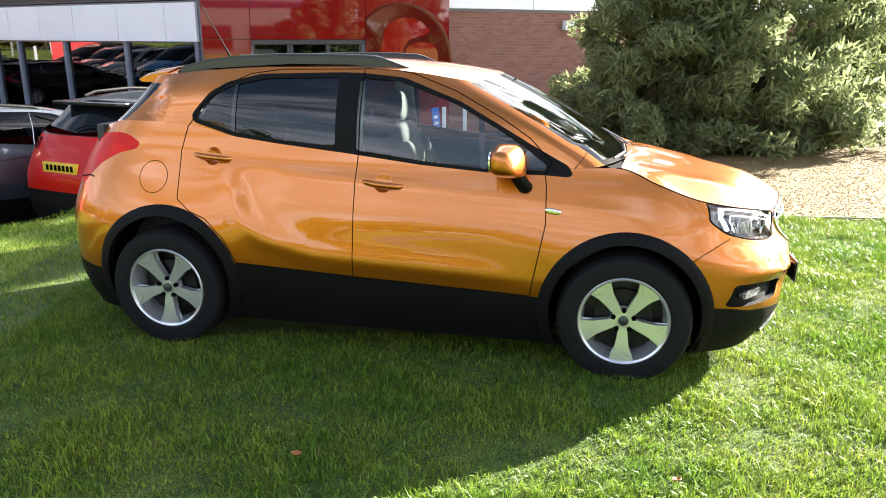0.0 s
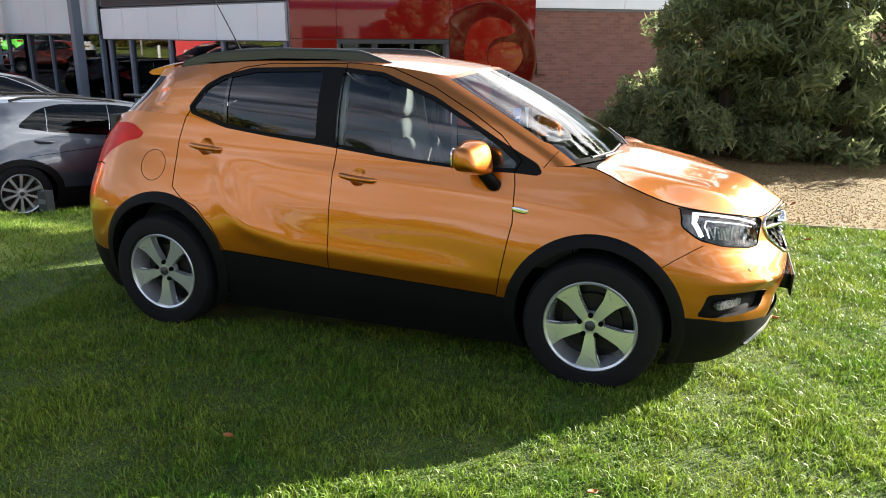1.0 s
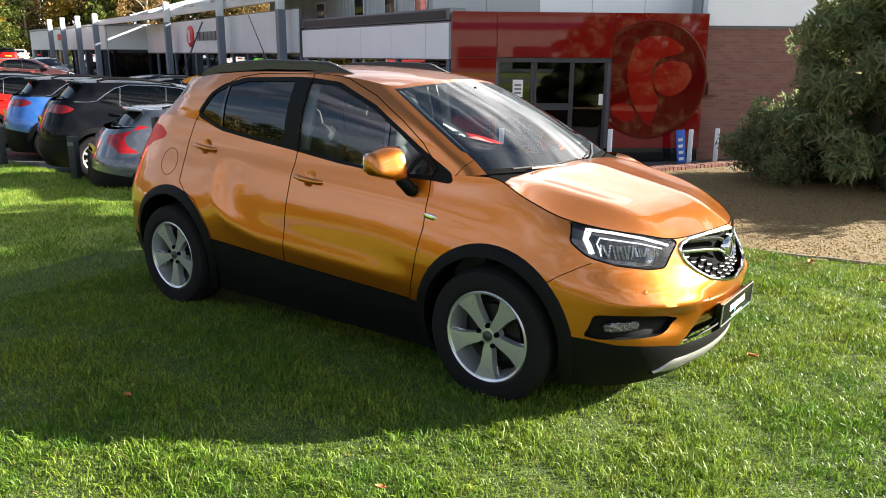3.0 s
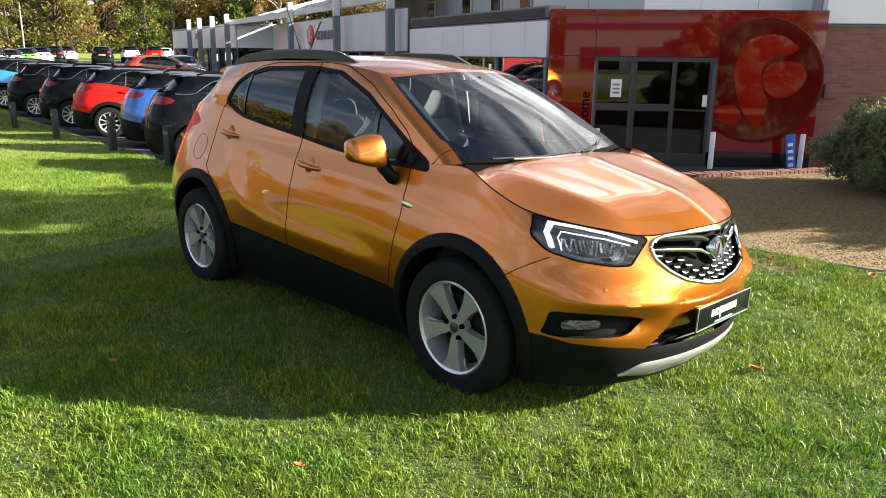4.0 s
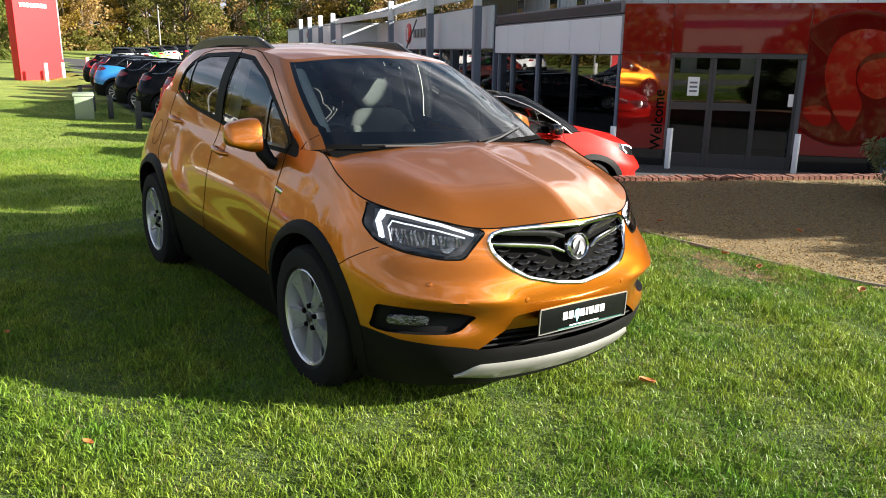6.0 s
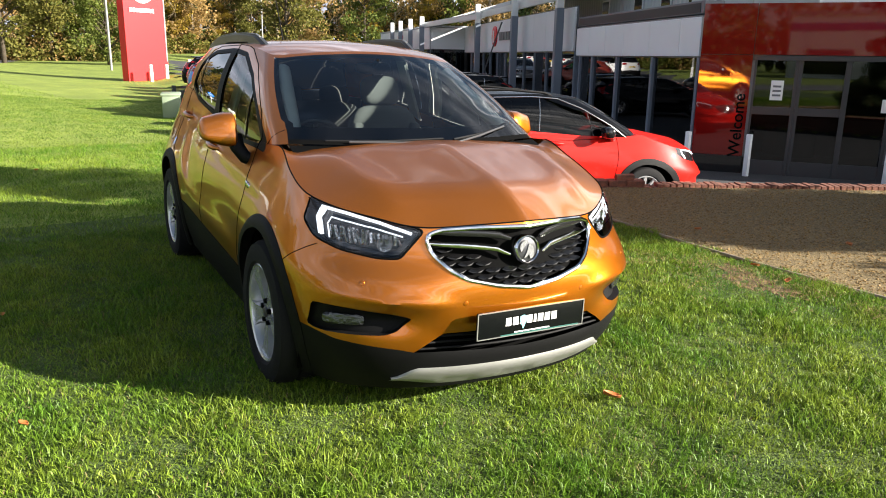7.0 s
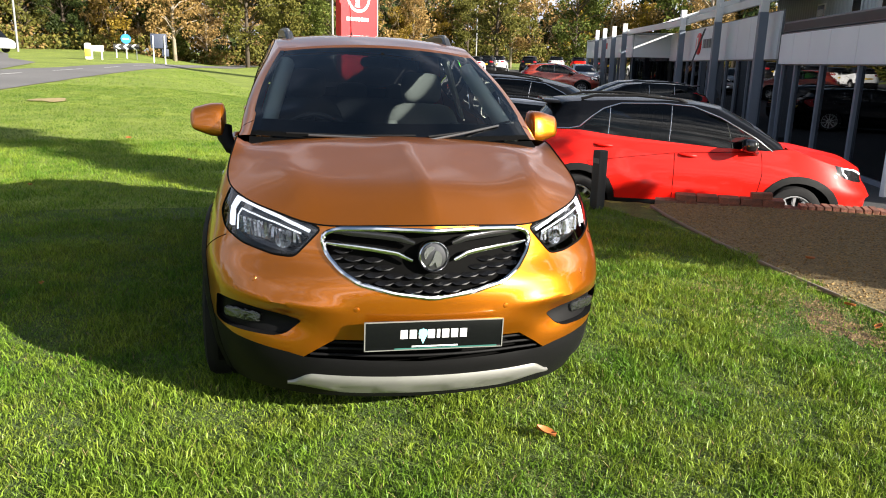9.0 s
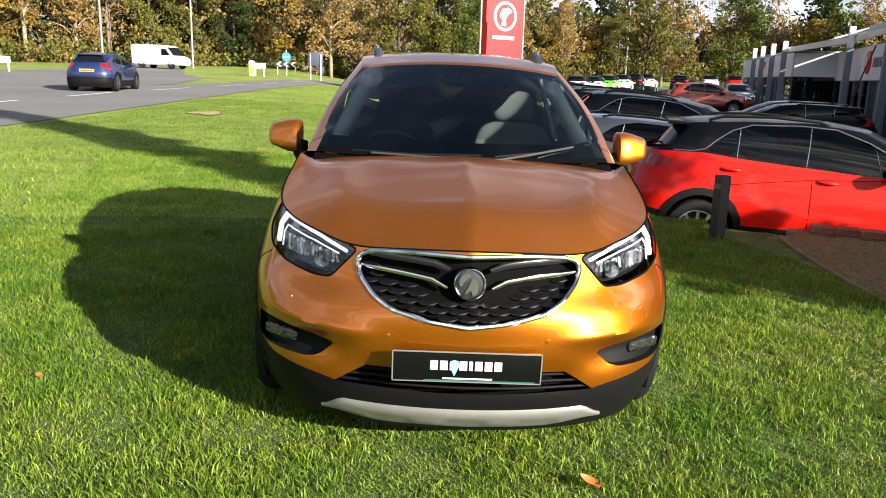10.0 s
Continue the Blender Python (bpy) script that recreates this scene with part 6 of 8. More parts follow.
    add_slab(b2, [pm @ Vector(p) for p in ((-0.062, 0.008, 0.002), (-0.044, -0.034, 0.002), (-0.026, 0.008, 0.002), (-0.030, 0.022, 0.002), (-0.044, 0.027, 0.002), (-0.058, 0.022, 0.002))], pm.to_3x3() @ Vector((0, 0, 0.001)))
    bmesh.ops.recalc_face_normals(b2, faces=b2.faces)
    part("pin_mark", b2, M_TEAL, plate)

    # parking sensors
    for y, z in ((-0.655, 0.655), (-0.285, 0.575), (0.285, 0.575), (0.655, 0.655)):
        hit = tree.ray_cast(Vector((3, -abs(y), z)), Vector((-1, 0, 0)))
        b2 = bmesh.new()
        nrm = hit[1].copy()
        if y > 0:
            nrm.y = -nrm.y
        q = Vector((0, -1, 0)).rotation_difference(nrm).to_matrix().to_4x4()
        add_lathe(b2, [(0.0, -0.003), (0.009, -0.002), (0.0105, 0.0), (0.011, 0.006)], 16, Matrix.Translation((hit[0].x, y, z)) @ q)
        part("parking_sensor", b2, M_ORANGE, car)

    # wing mirrors, side markers, rails
    for sgn in (0, 1):
        b2 = bmesh.new()
        rows = []
        for k in range(19):
            f = 0.5 - 0.5 * math.cos(math.pi * k / 18)
            end = (max(0.0, 1 - max(0.0, 1 - f / 0.16) ** 2.2) * max(0.0, 1 - max(0.0, (f - 0.86) / 0.14) ** 2.2)) ** 0.5
            y, zc, hz = -1.002 + 0.182 * f, 1.140 + 0.004 * f, 0.054 + 0.024 * smooth01(0.0, 0.7, f)
            xb, xf = 0.585 + 0.012 * (1 - f), 0.690 + 0.060 * smooth01(-0.2, 0.9, f)
            row = []
            for q in range(28):
                a = math.tau * q / 28
                c, sn = math.copysign(abs(math.cos(a)) ** 0.55, math.cos(a)), math.copysign(abs(math.sin(a)) ** 0.6, math.sin(a))
                lean = 0.020 * sn if c > 0 else 0.0
                row.append(b2.verts.new(((xb + xf) / 2 + (xf - xb) / 2 * c * end - lean * end, y, zc + hz * sn * end - 0.016 * f * max(0.0, -sn))))
            rows.append(row)
        grid_faces(b2, rows, True)
        bmesh.ops.remove_doubles(b2, verts=b2.verts, dist=1e-5)
        bmesh.ops.recalc_face_normals(b2, faces=b2.faces)
        mir = part("wing_mirror", b2 if not sgn else flipped(b2), M_ORANGE, car, "orange wing mirror on a black foot")
        b2 = bmesh.new()
        add_tube(b2, [(0.755, -0.745, 0.985), (0.745, -0.795, 1.00), (0.715, -0.825, 1.05), (0.69, -0.835, 1.10)], [0.040, 0.038, 0.040, 0.045], 12, flat=0.9)
        part("foot", b2 if not sgn else flipped(b2), M_PLASTIC, mir)
        b2 = bmesh.new()
        ellipsoid(b2, (0.588, -0.908, 1.140), (0.008, 0.074, 0.052), None, 0.5)
        part("mirror_glass", b2 if not sgn else flipped(b2), M_CHROME, mir)
        b2 = bmesh.new()
        y0 = tree.ray_cast(Vector((0.895, -3, 0.885)), Vector((0, 1, 0)))[0].y
        ellipsoid(b2, (0.895, y0, 0.885), (0.042, 0.008, 0.015), Euler((0, radians(8), 0)).to_matrix().to_4x4(), 0.7)
        part("side_marker", b2 if not sgn else flipped(b2), M_CHROME, car, "chrome side badge on the wing")
        b2 = bmesh.new()
        prof = [(0.115, 1.556), (0.03, 1.586), (-0.06, 1.618), (-0.12, 1.634), (-0.30, 1.641), (-0.60, 1.643), (-0.90, 1.631), (-1.10, 1.608), (-1.24, 1.572), (-1.285, 1.538)]
        low = [(-1.285, 1.530), (-1.10, 1.545), (-0.6, 1.575), (-0.1, 1.575), (0.115, 1.545)]
        inset = [(x, -0.455 - 0.05 * smooth01(0.1, -0.5, x), z) for x, z in prof + low]
        vs = add_slab(b2, inset, (0, -0.045, 0))
        bmesh.ops.recalc_face_normals(b2, faces=b2.faces)
        es = [e for e in b2.edges if e.calc_face_angle(0) > 0.6]
        bmesh.ops.bevel(b2, geom=es, offset=0.012, segments=3, affect="EDGES")
        rail = part("roof_rail", b2 if not sgn else flipped(b2), M_RAIL, car, "dark grey roof rail")
        # pale tube stands in for the sky's highlight along the rail's top
        b2 = bmesh.new()
        add_tube(b2, [(x, -0.478 - 0.05 * smooth01(0.1, -0.5, x), z - 0.001) for x, z in prof[2:7]], 0.0075, 6, flat=0.6)
        part("rail_strip", b2 if not sgn else flipped(b2), M_SKID, rail, "pale strip along the rail, its sky highlight painted on")

    # roof spoiler over the rear window
    b2 = bmesh.new()
    rows = []
    for x0, dz in ((-1.36, 0.010), (-1.46, 0.004), (-1.535, -0.004), (-1.56, -0.018), (-1.54, -0.032), (-1.44, -0.045)):
        row = []
        for k in range(25):
            q = k / 12 - 1
            xx = x0 - (0.085 * (1 - q * q) if x0 < -1.4 else 0.05 * (1 - q * q))
            row.append(b2.verts.new((xx, 0.50 * q, 1.528 + 0.034 * (1 - q * q) + dz - 0.02 * smooth01(-1.36, -1.56, x0))))
        rows.append(row)
    grid_faces(b2, rows)
    b2.faces.new([r[0] for r in rows])
    b2.faces.new([r[-1] for r in rows][::-1])
    bmesh.ops.recalc_face_normals(b2, faces=b2.faces)
    part("roof_spoiler", b2, M_ORANGE, car, "orange roof spoiler over the rear window")

    b2 = bmesh.new()
    add_tube(b2, [(-1.20, 0, 1.575), (-1.22, 0, 1.60), (-1.27, 0, 1.70), (-1.42, 0, 1.96)], [0.018, 0.010, 0.004, 0.003], 8)
    part("aerial", b2, M_PLASTIC, car, "short black roof aerial")

    # wheels
    for x in (1.275, -1.275):
        build_wheel(car, pose(x, -0.862, 0.342))
        build_wheel(car, pose(x, 0.862, 0.342, 0, 0, 180))

    # floor and cabin
    b2 = bmesh.new()
    add_box(b2, -0.86, -0.70, 0.20, 0.86, 0.70, 0.30)
    add_box(b2, 0.86, -0.54, 0.22, 1.95, 0.54, 0.55)
    add_box(b2, -1.90, -0.54, 0.24, -0.86, 0.54, 0.55)
    part("underbody", b2, M_SEAL, car)
    b2 = bmesh.new()
    for sy in (-1, 1):
        add_box(b2, -1.1, sy * 0.69 - 0.01, 0.3, 0.86, sy * 0.69 + 0.01, 1.06, 0.008)
    part("door_lining", b2, M_DASH, car)
    b2 = bmesh.new()
    prof = [(1.16, 1.07), (0.98, 1.085), (0.72, 1.07), (0.62, 1.01), (0.60, 0.80), (0.70, 0.55), (1.16, 0.55)]
    add_slab(b2, [(x, -0.67, z) for x, z in prof], (0, 1.34, 0))
    bmesh.ops.recalc_face_normals(b2, faces=b2.faces)
    bmesh.ops.bevel(b2, geom=list(b2.edges), offset=0.025, segments=2, affect="EDGES")
    part("dashboard", b2, M_DASH, car, "dark dashboard")
    b2 = bmesh.new()
    ws_m = pose(0.50, -0.36, 1.00, 0, -64, 0)
    ring = [ws_m @ Vector((0.185 * math.cos(a * math.tau / 40), 0.185 * math.sin(a * math.tau / 40), 0)) for a in range(40)]
    add_tube(b2, ring, 0.0145, 8, True)
    ellipsoid(b2, ws_m @ Vector((0, 0, 0.0)), (0.03, 0.075, 0.06), None, 0.7)
    for a in (0, 180, 270):
        p = ws_m @ Vector((0.18 * math.sin(radians(a + 90)), 0.18 * math.cos(radians(a + 90)), 0))
        add_tube(b2, [ws_m @ Vector((0, 0, 0)), p], 0.014, 6)
    part("steering_wheel", b2, M_DASH, car, "black three-spoke steering wheel")
    seat(car, 0.18, 0.37)
    seat(car, -0.14, -0.37)
    b2 = bmesh.new()
    ellipsoid(b2, (-0.86, 0, 0.53), (0.25, 0.62, 0.10), None, 0.4)
    ellipsoid(b2, (-1.08, 0, 0.86), (0.08, 0.62, 0.33), Euler((0, radians(-16), 0)).to_matrix().to_4x4(), 0.4)
    for yy in (-0.38, 0.0, 0.38):
        ellipsoid(b2, (-1.16, yy, 1.22), (0.045, 0.12, 0.075), None, 0.6)
    part("rear_bench", b2, M_SEAT, car)
    b2 = bmesh.new()
    for sy in (-1, 1):
        add_box(b2, -1.74, sy * 0.60 - 0.01, 0.5, -1.12, sy * 0.60 + 0.01, 1.20, 0.006)
    add_box(b2, -1.79, -0.62, 0.5, -1.74, 0.62, 1.235, 0.006)
    add_box(b2, -1.74, -0.59, 1.10, -1.16, 0.59, 1.12, 0.004)
    part("boot_lining", b2, M_DASH, car, "dark boot lining and parcel shelf")
    b2 = bmesh.new()
    add_slab(b2, [(-0.16, -0.66, 1.10), (-0.30, -0.66, 1.13), (-0.29, -0.535, 1.50), (-0.17, -0.535, 1.50)], (0, 0.02, 0))
    bmesh.ops.recalc_face_normals(b2, faces=b2.faces)
    both("centre_pillar_lining", b2, M_TRIM, car)
    b2 = bmesh.new()
    add_tube(b2, [(1.04, -0.622, 1.10), (0.78, -0.570, 1.25), (0.46, -0.505, 1.43)], 0.042, 10)
    both("screen_pillar_lining", b2, M_TRIM, car, "pale windscreen pillar lining")
    b2 = bmesh.new()
    rows = []
    for i in range(13):
        x = 0.40 - 1.75 * i / 12
        rows.append([b2.verts.new((x, -0.50 + 1.0 * k / 10, roof_edge_z(x) - 0.03 + 0.03 * (1 - (k / 5 - 1) ** 2))) for k in range(11)])
    grid_faces(b2, rows)
    part("headlining", b2, M_TRIM, car)
    b2 = bmesh.new()
    ellipsoid(b2, (0.52, 0, 1.455), (0.02, 0.11, 0.032), None, 0.6)
    add_tube(b2, [(0.54, 0, 1.46), (0.60, 0, 1.50)], 0.01, 6)
    part("rear_view_mirror", b2, M_SEAL, car)
    return car


HERO = pose(-0.159, 4.683, -0.047, -0.8, 0, -11.7)
build_orange_car(HERO)
# ---- parked cars ----
M_DARKGLASS = material("dark_window", (0.006, 0.007, 0.009), 0.05, spec=0.14)


PARK_GLAZING = [(0.985, 1.075), (0.96, 1.105), (0.775, 1.200), (0.62, 1.286), (0.385, 1.410), (0.07, 1.525), (-0.15, 1.545), (-0.74, 1.535), (-0.93, 1.49), (-1.05, 1.43), (-1.20, 1.285), (-1.235, 1.225), (-0.90, 1.170), (-0.30, 1.128), (0.30, 1.090)]
PARK_ROOF = [(1.12, 1.100), (0.92, 1.072), (0.30, 1.086), (-0.30, 1.124), (-0.90, 1.166), (-1.26, 1.205), (-1.60, 1.200), (-2.3, 1.16), (-2.3, 1.9), (1.12, 1.9)]


def build_parked(name, label, paint, roof_mat, m, scale=(1, 1, 1), alloy=None, bright_line=True, nose=1.0, tail_shape=((-1.60, 1.10), (-1.72, 1.15), (-1.98, 1.14), (-1.98, 1.02), (-1.78, 1.01), (-1.66, 1.05))):
    """A parked crossover: body, roof, glazing, cladding, lamps, wheels, plates."""
    car = thing("car", label, "car", m, "parked cars")
    sx, sy, sz = scale

    def fit(bm):
        for v in bm.verts:
            if v.co.x > 1.275:
                v.co.x = 1.275 + (v.co.x - 1.275) * nose
            v.co.x *= sx
            v.co.y *= sy
            v.co.z = v.co.z * sz if v.co.z > 0.0 else v.co.z
        return bm

    shell, rim, nf, ns = lower_shell(26, 40, 24, 22)
    foot, head, na, nside = house_curves(rim, 12, 12)
    house, hrows = house_shell(foot, head, 16)
    head_row = [v.co.copy() for v in hrows[-1]]
    hood, roof = hood_shell(rim, 8), roof_shell(head_row, 8)
    bm = shell
    zone = bm.faces.layers.int.new("zone")
    nw, ncol = len(hrows) - 1, len(foot)
    zones = [1 if c < na - 1 and 0 < w < nw - 1 else 2 if c > na + nside + 1 and 0 < w < nw - 1 else 3 if w >= nw - 3 else 0 for w in range(nw) for c in range(ncol - 1)]
    for f, z in zip(join_into(bm, house), zones):
        if f is not None:
            f[zone] = z
    bm.normal_update()
    tree = BVHTree.FromBMesh(bm)
    ws, rw = take_zone(bm, zone, 1), take_zone(bm, zone, 2)
    part("windscreen", fit(mirrored(ws)), M_PRIVACY, car)
    part("rear_window", fit(mirrored(rw)), M_DARKGLASS, car)
    day = take_poly(bm, rounded(PARK_GLAZING, 0.03, 2), (0, 2), on_flank)
    a, b = (part("side_glazing", q, M_PARKGLASS, car) for q in (fit(day.copy()), fit(flipped(day))))
    day.free()
    for cx, cz in ((1.275, 0.362), (-1.262, 0.385)):
        take_poly(bm, circle(cx, cz, 0.37, 28), (0, 2), lambda c: c.y < -0.3 and c.z < 0.9).free()
        take(bm, lambda c: c.y < -0.3 and abs(c.x - cx) < 0.30 and c.z < cz - 0.15).free()
        band = take_poly(bm, circle(cx, cz, 0.45, 28), (0, 2), lambda c: c.y < -0.3 and abs(c.x - cx) < 0.47)
        for v in band.verts:
            v.co.y -= 0.008
        o = flipped(band)
        part("arch_trim", fit(band), M_PLASTIC, car)
        part("arch_trim", fit(o), M_PLASTIC, car)
        line = bmesh.new()
        rows = []
        for k in range(13):
            an = math.radians(-25 + 230 * k / 12)
            rows.append([line.verts.new((cx + 0.39 * math.cos(an), y, cz + 0.39 * math.sin(an))) for y in (-0.82, -0.55)])
        grid_faces(line, rows)
        line.faces.new([r[-1] for r in rows])
        o = flipped(line)
        part("wheel_liner", fit(line), M_SEAL, car)
        part("wheel_liner", fit(o), M_SEAL, car)
    sill = take_poly(bm, [(-0.95, 0.10), (0.95, 0.10), (0.95, 0.45), (-0.95, 0.45)], (0, 2), lambda c: c.y < -0.5)
    o = flipped(sill)
    part("sill", fit(sill), M_PLASTIC, car)
    part("sill", fit(o), M_PLASTIC, car)
    rearb = take_poly(bm, [(-2.2, 0.10), (-1.5, 0.10), (-1.5, 0.52), (-2.2, 0.62)], (0, 2), lambda c: c.x < -1.5)
    part("rear_lower_bumper", fit(mirrored(rearb)), M_PLASTIC, car)
    chin = take(bm, lambda c: c.x > 1.45 and c.z < 0.36)
    part("front_lower_bumper", fit(mirrored(chin)), M_PLASTIC, car)
    lens = take_poly(bm, HEADLAMP, (1, 2), lambda c: c.x > 1.4 and c.y < -0.3)
    tail = take_poly(bm, tail_shape, (0, 2), lambda c: c.x < -1.3 and c.y < -0.42)
    grl = take_poly(bm, GRILLE + [(0.05, 0.62), (0.05, 0.864)], (1, 2), lambda c: c.x > 1.85)
    part("grille", fit(mirrored(grl)), M_GLOSSBLACK, car)
    for q in (lens, tail):
        o = flipped(q)
        nm, mt = ("headlamp", M_GLOSSBLACK) if q is lens else ("tail_lamp", M_TAILDARK if bright_line else M_TAILMID)
        part(nm, fit(q), mt, car)
        part(nm, fit(o), mt, car)
    for sgn in (0, 1):
        b2 = tube_on(tree, [(-0.48, 0.835), (-0.60, 0.885), (-0.728, 0.915), (-0.752, 0.86), (-0.745, 0.80)], 0.010, "", None, None, axis="x", off=0.002, closed=False, step=0.03)
        part("light_strip", fit(b2 if not sgn else flipped(b2)), M_LED, car)
        for poly in (DOOR_REAR, DOOR_FRONT):
            b2 = tube_on(tree, [p for p in poly if p[1] < 1.1], 0.004, "", None, None, closed=False, step=0.05, sides=4)
            part("door_seal", fit(b2 if not sgn else flipped(b2)), M_SEAL, car)
        for hx, hz in ((-0.985, 1.05), (0.0, 0.985)):
            base = tree.ray_cast(Vector((hx, -3, hz)), Vector((0, 1, 0)))[0].y
            b2 = bmesh.new()
            add_tube(b2, [(hx - 0.10, base, hz + 0.006), (hx - 0.05, base - 0.03, hz), (hx + 0.05, base - 0.03, hz - 0.004), (hx + 0.10, base, hz - 0.01)], 0.015, 8)
            part("handle", fit(b2 if not sgn else flipped(b2)), paint, car)
        if bright_line:
            b2 = tube_on(tree, [(-1.60, 1.212), (-1.40, 1.216), (-1.27, 1.245), (-1.13, 1.37), (-1.00, 1.462), (-0.80, 1.53), (-0.3, 1.552), (0.05, 1.535), (0.38, 1.42), (0.78, 1.21), (0.98, 1.07)], 0.0085, "", None, None, closed=False, step=0.05, sides=6)
            part("bright_trim", fit(b2 if not sgn else flipped(b2)), M_BRIGHT, car, "bright window line")
        for x0, z0, x1, z1 in ((-0.22, 1.13, -0.20, 1.53), (-0.93, 1.175, -0.92, 1.48), (0.52, 1.08, 0.44, 1.37)):
            b2 = tube_on(tree, [(x0, z0), (x1, z1)], 0.0045, "", None, None, closed=False, step=0.05, sides=5)
            part("window_bar", fit(b2 if not sgn else flipped(b2)), M_BRIGHT if x0 < 0 else M_GLOSSBLACK, car)
        b2 = bmesh.new()
        ellipsoid(b2, (0.655, -0.90, 1.14), (0.08, 0.11, 0.075), None, 0.65, 14, 8)
        add_tube(b2, [(0.80, -0.735, 1.035), (0.72, -0.85, 1.09)], 0.04, 8)
        part("wing_mirror", fit(b2 if not sgn else flipped(b2)), M_GLOSSBLACK if roof_mat is not paint else paint, car)
        b2 = bmesh.new()
        add_tube(b2, [(0.0, -0.49, 1.565), (-0.1, -0.495, 1.60), (-0.6, -0.50, 1.625), (-1.1, -0.50, 1.60), (-1.25, -0.50, 1.555)], 0.018, 6)
        part("roof_rail", fit(b2 if not sgn else flipped(b2)), M_PLASTIC, car)
    up = take_poly(bm, PARK_ROOF, (0, 2), lambda c: True) if roof_mat is not paint else None
    if up:
        join_into(roof, up)
        up.free()
    part("roof", fit(mirrored(roof)), roof_mat, car, angle=60)
    part("body", fit(mirrored(bm)), paint, car, angle=60)
    part("bonnet", fit(mirrored(hood)), paint, car, angle=60)
    b2 = bmesh.new()
    add_box(b2, -2.062, -0.26, 0.80, -2.02, 0.26, 0.91, 0.005)
    pl = part("number_plate", fit(b2), M_YELLOWPLATE, car)
    b2 = bmesh.new()
    for k in range(7):
        add_box(b2, -2.066, -0.21 + 0.062 * k, 0.825, -2.0625, -0.17 + 0.062 * k, 0.885)
    part("plate_bars", fit(b2), M_SEAL, pl)
    b2 = bmesh.new()
    add_box(b2, -1.68, -0.50, 1.485, -1.50, 0.50, 1.525, 0.012)
    part("roof_spoiler", fit(b2), roof_mat, car)
    b2 = bmesh.new()
    add_tube(b2, [(-1.80, 0.02, 1.235), (-1.77, -0.12, 1.29), (-1.765, -0.32, 1.30)], 0.011, 6)
    part("rear_wiper", fit(b2), M_PLASTIC, car)
    for x in (1.275, -1.275):
        build_wheel(car, pose(x * sx, -0.862 * sy, 0.342), "ten", alloy or M_ALLOY, small=True)
        build_wheel(car, pose(x * sx, 0.862 * sy, 0.342, 0, 0, 180), "ten", alloy or M_ALLOY, small=True)
    b2 = bmesh.new()
    add_box(b2, -1.9, -0.54, 0.22, 1.95, 0.54, 0.60)
    add_box(b2, -1.35, -0.66, 0.35, 1.10, 0.66, 1.04)
    part("underbody", fit(b2), M_SEAL, car)
    for sy2 in (-0.37, 0.37):
        b2 = bmesh.new()
        ellipsoid(b2, (-0.25, sy2, 1.05), (0.08, 0.22, 0.28), None, 0.6, 12, 8)
        ellipsoid(b2, (-0.30, sy2, 1.37), (0.05, 0.12, 0.09), None, 0.6, 12, 8)
        part("seat", fit(b2), M_DASH, car)
    return car


def recolour(car, label, swaps):
    """Gives a copied car paints of its own."""
    car["label"] = label
    for ob in car.children_recursive:
        if ob.type == "MESH":
            for s in ob.material_slots:
                if s.material in swaps:
                    old = s.material
                    s.link = "OBJECT"
                    s.material = swaps[old]
    return car


HEADING = 64.0


def bay(k, back=0.0, turn=0.0):
    """The pose of the car in the k-th bay along the lawn."""
    heading = HEADING if k == 0 else 55.0 + turn
    a = radians(heading)
    if k == 0:
        x, y = -3.12, 9.62
    else:
        x, y = -5.38 - 2.675 * (k - 1) + 1.275 * math.cos(a) - 0.86 * math.sin(a), 7.78 + 0.835 * (k - 1) + 1.275 * math.sin(a) + 0.86 * math.cos(a)
    x, y = x + back * math.cos(a), y + back * math.sin(a)
    zf, zr = ground_z(x + 1.27 * math.cos(a), y + 1.27 * math.sin(a)), ground_z(x - 1.27 * math.cos(a), y - 1.27 * math.sin(a))
    return Matrix.Translation((x, y, (zf + zr) / 2 + 0.012)) @ pose(0, 0, 0, 0, 0, heading) @ pose(0, 0, 0, 0, math.degrees(math.atan2(zr - zf, 2.54)), 0)


red_car = build_parked("car", "bright red crossover car with a black roof parked on tarmac", M_RED, M_BLACKCAR, bay(0), (0.99, 0.985, 0.985), M_ALLOY, nose=1.22)
hatch = build_parked("car", "silver-blue hatchback car with red upright tail lamps", M_SILVER, M_SILVER, bay(1, 0.08), (1.03, 1.0, 0.885), M_ALLOY, bright_line=False, tail_shape=((-1.44, 1.27), (-1.56, 1.29), (-1.74, 1.10), (-1.72, 1.0), (-1.58, 0.90), (-1.80, 0.88), (-1.93, 1.02), (-1.90, 1.12), (-1.62, 1.215)))
SPECS = (
    (2, "black estate-like crossover car with chrome rails", {M_RED: M_BLACKCAR}, hatch, 0.37),
    (3, "bright blue crossover car with a black roof", {M_RED: M_BLUE}, red_car, 0.78),
    (4, "red crossover car with black roof and two-tone wheels", {}, red_car, 0.56),
    (5, "dark grey crossover car in the parked row", {M_RED: M_BLACKCAR}, red_car, 0.43),
    (6.25, "black crossover car with bright silver wheels", {M_RED: M_BLACKCAR}, red_car, 0.3),
    (7.3, "light blue crossover car with black tailgate", {M_RED: M_SKYBLUE}, red_car, 0.0),
    (8.35, "pale silver hatchback car in the parked row", {M_SILVER: M_GREYCAR}, hatch, 0.6),
    (9.35, "dark purple hatchback car in the parked row", {M_SILVER: M_PURPLE}, hatch, 0.5),
    (10.35, "black hatchback car at the row's end", {M_SILVER: M_BLACKCAR}, hatch, 0.5),
)
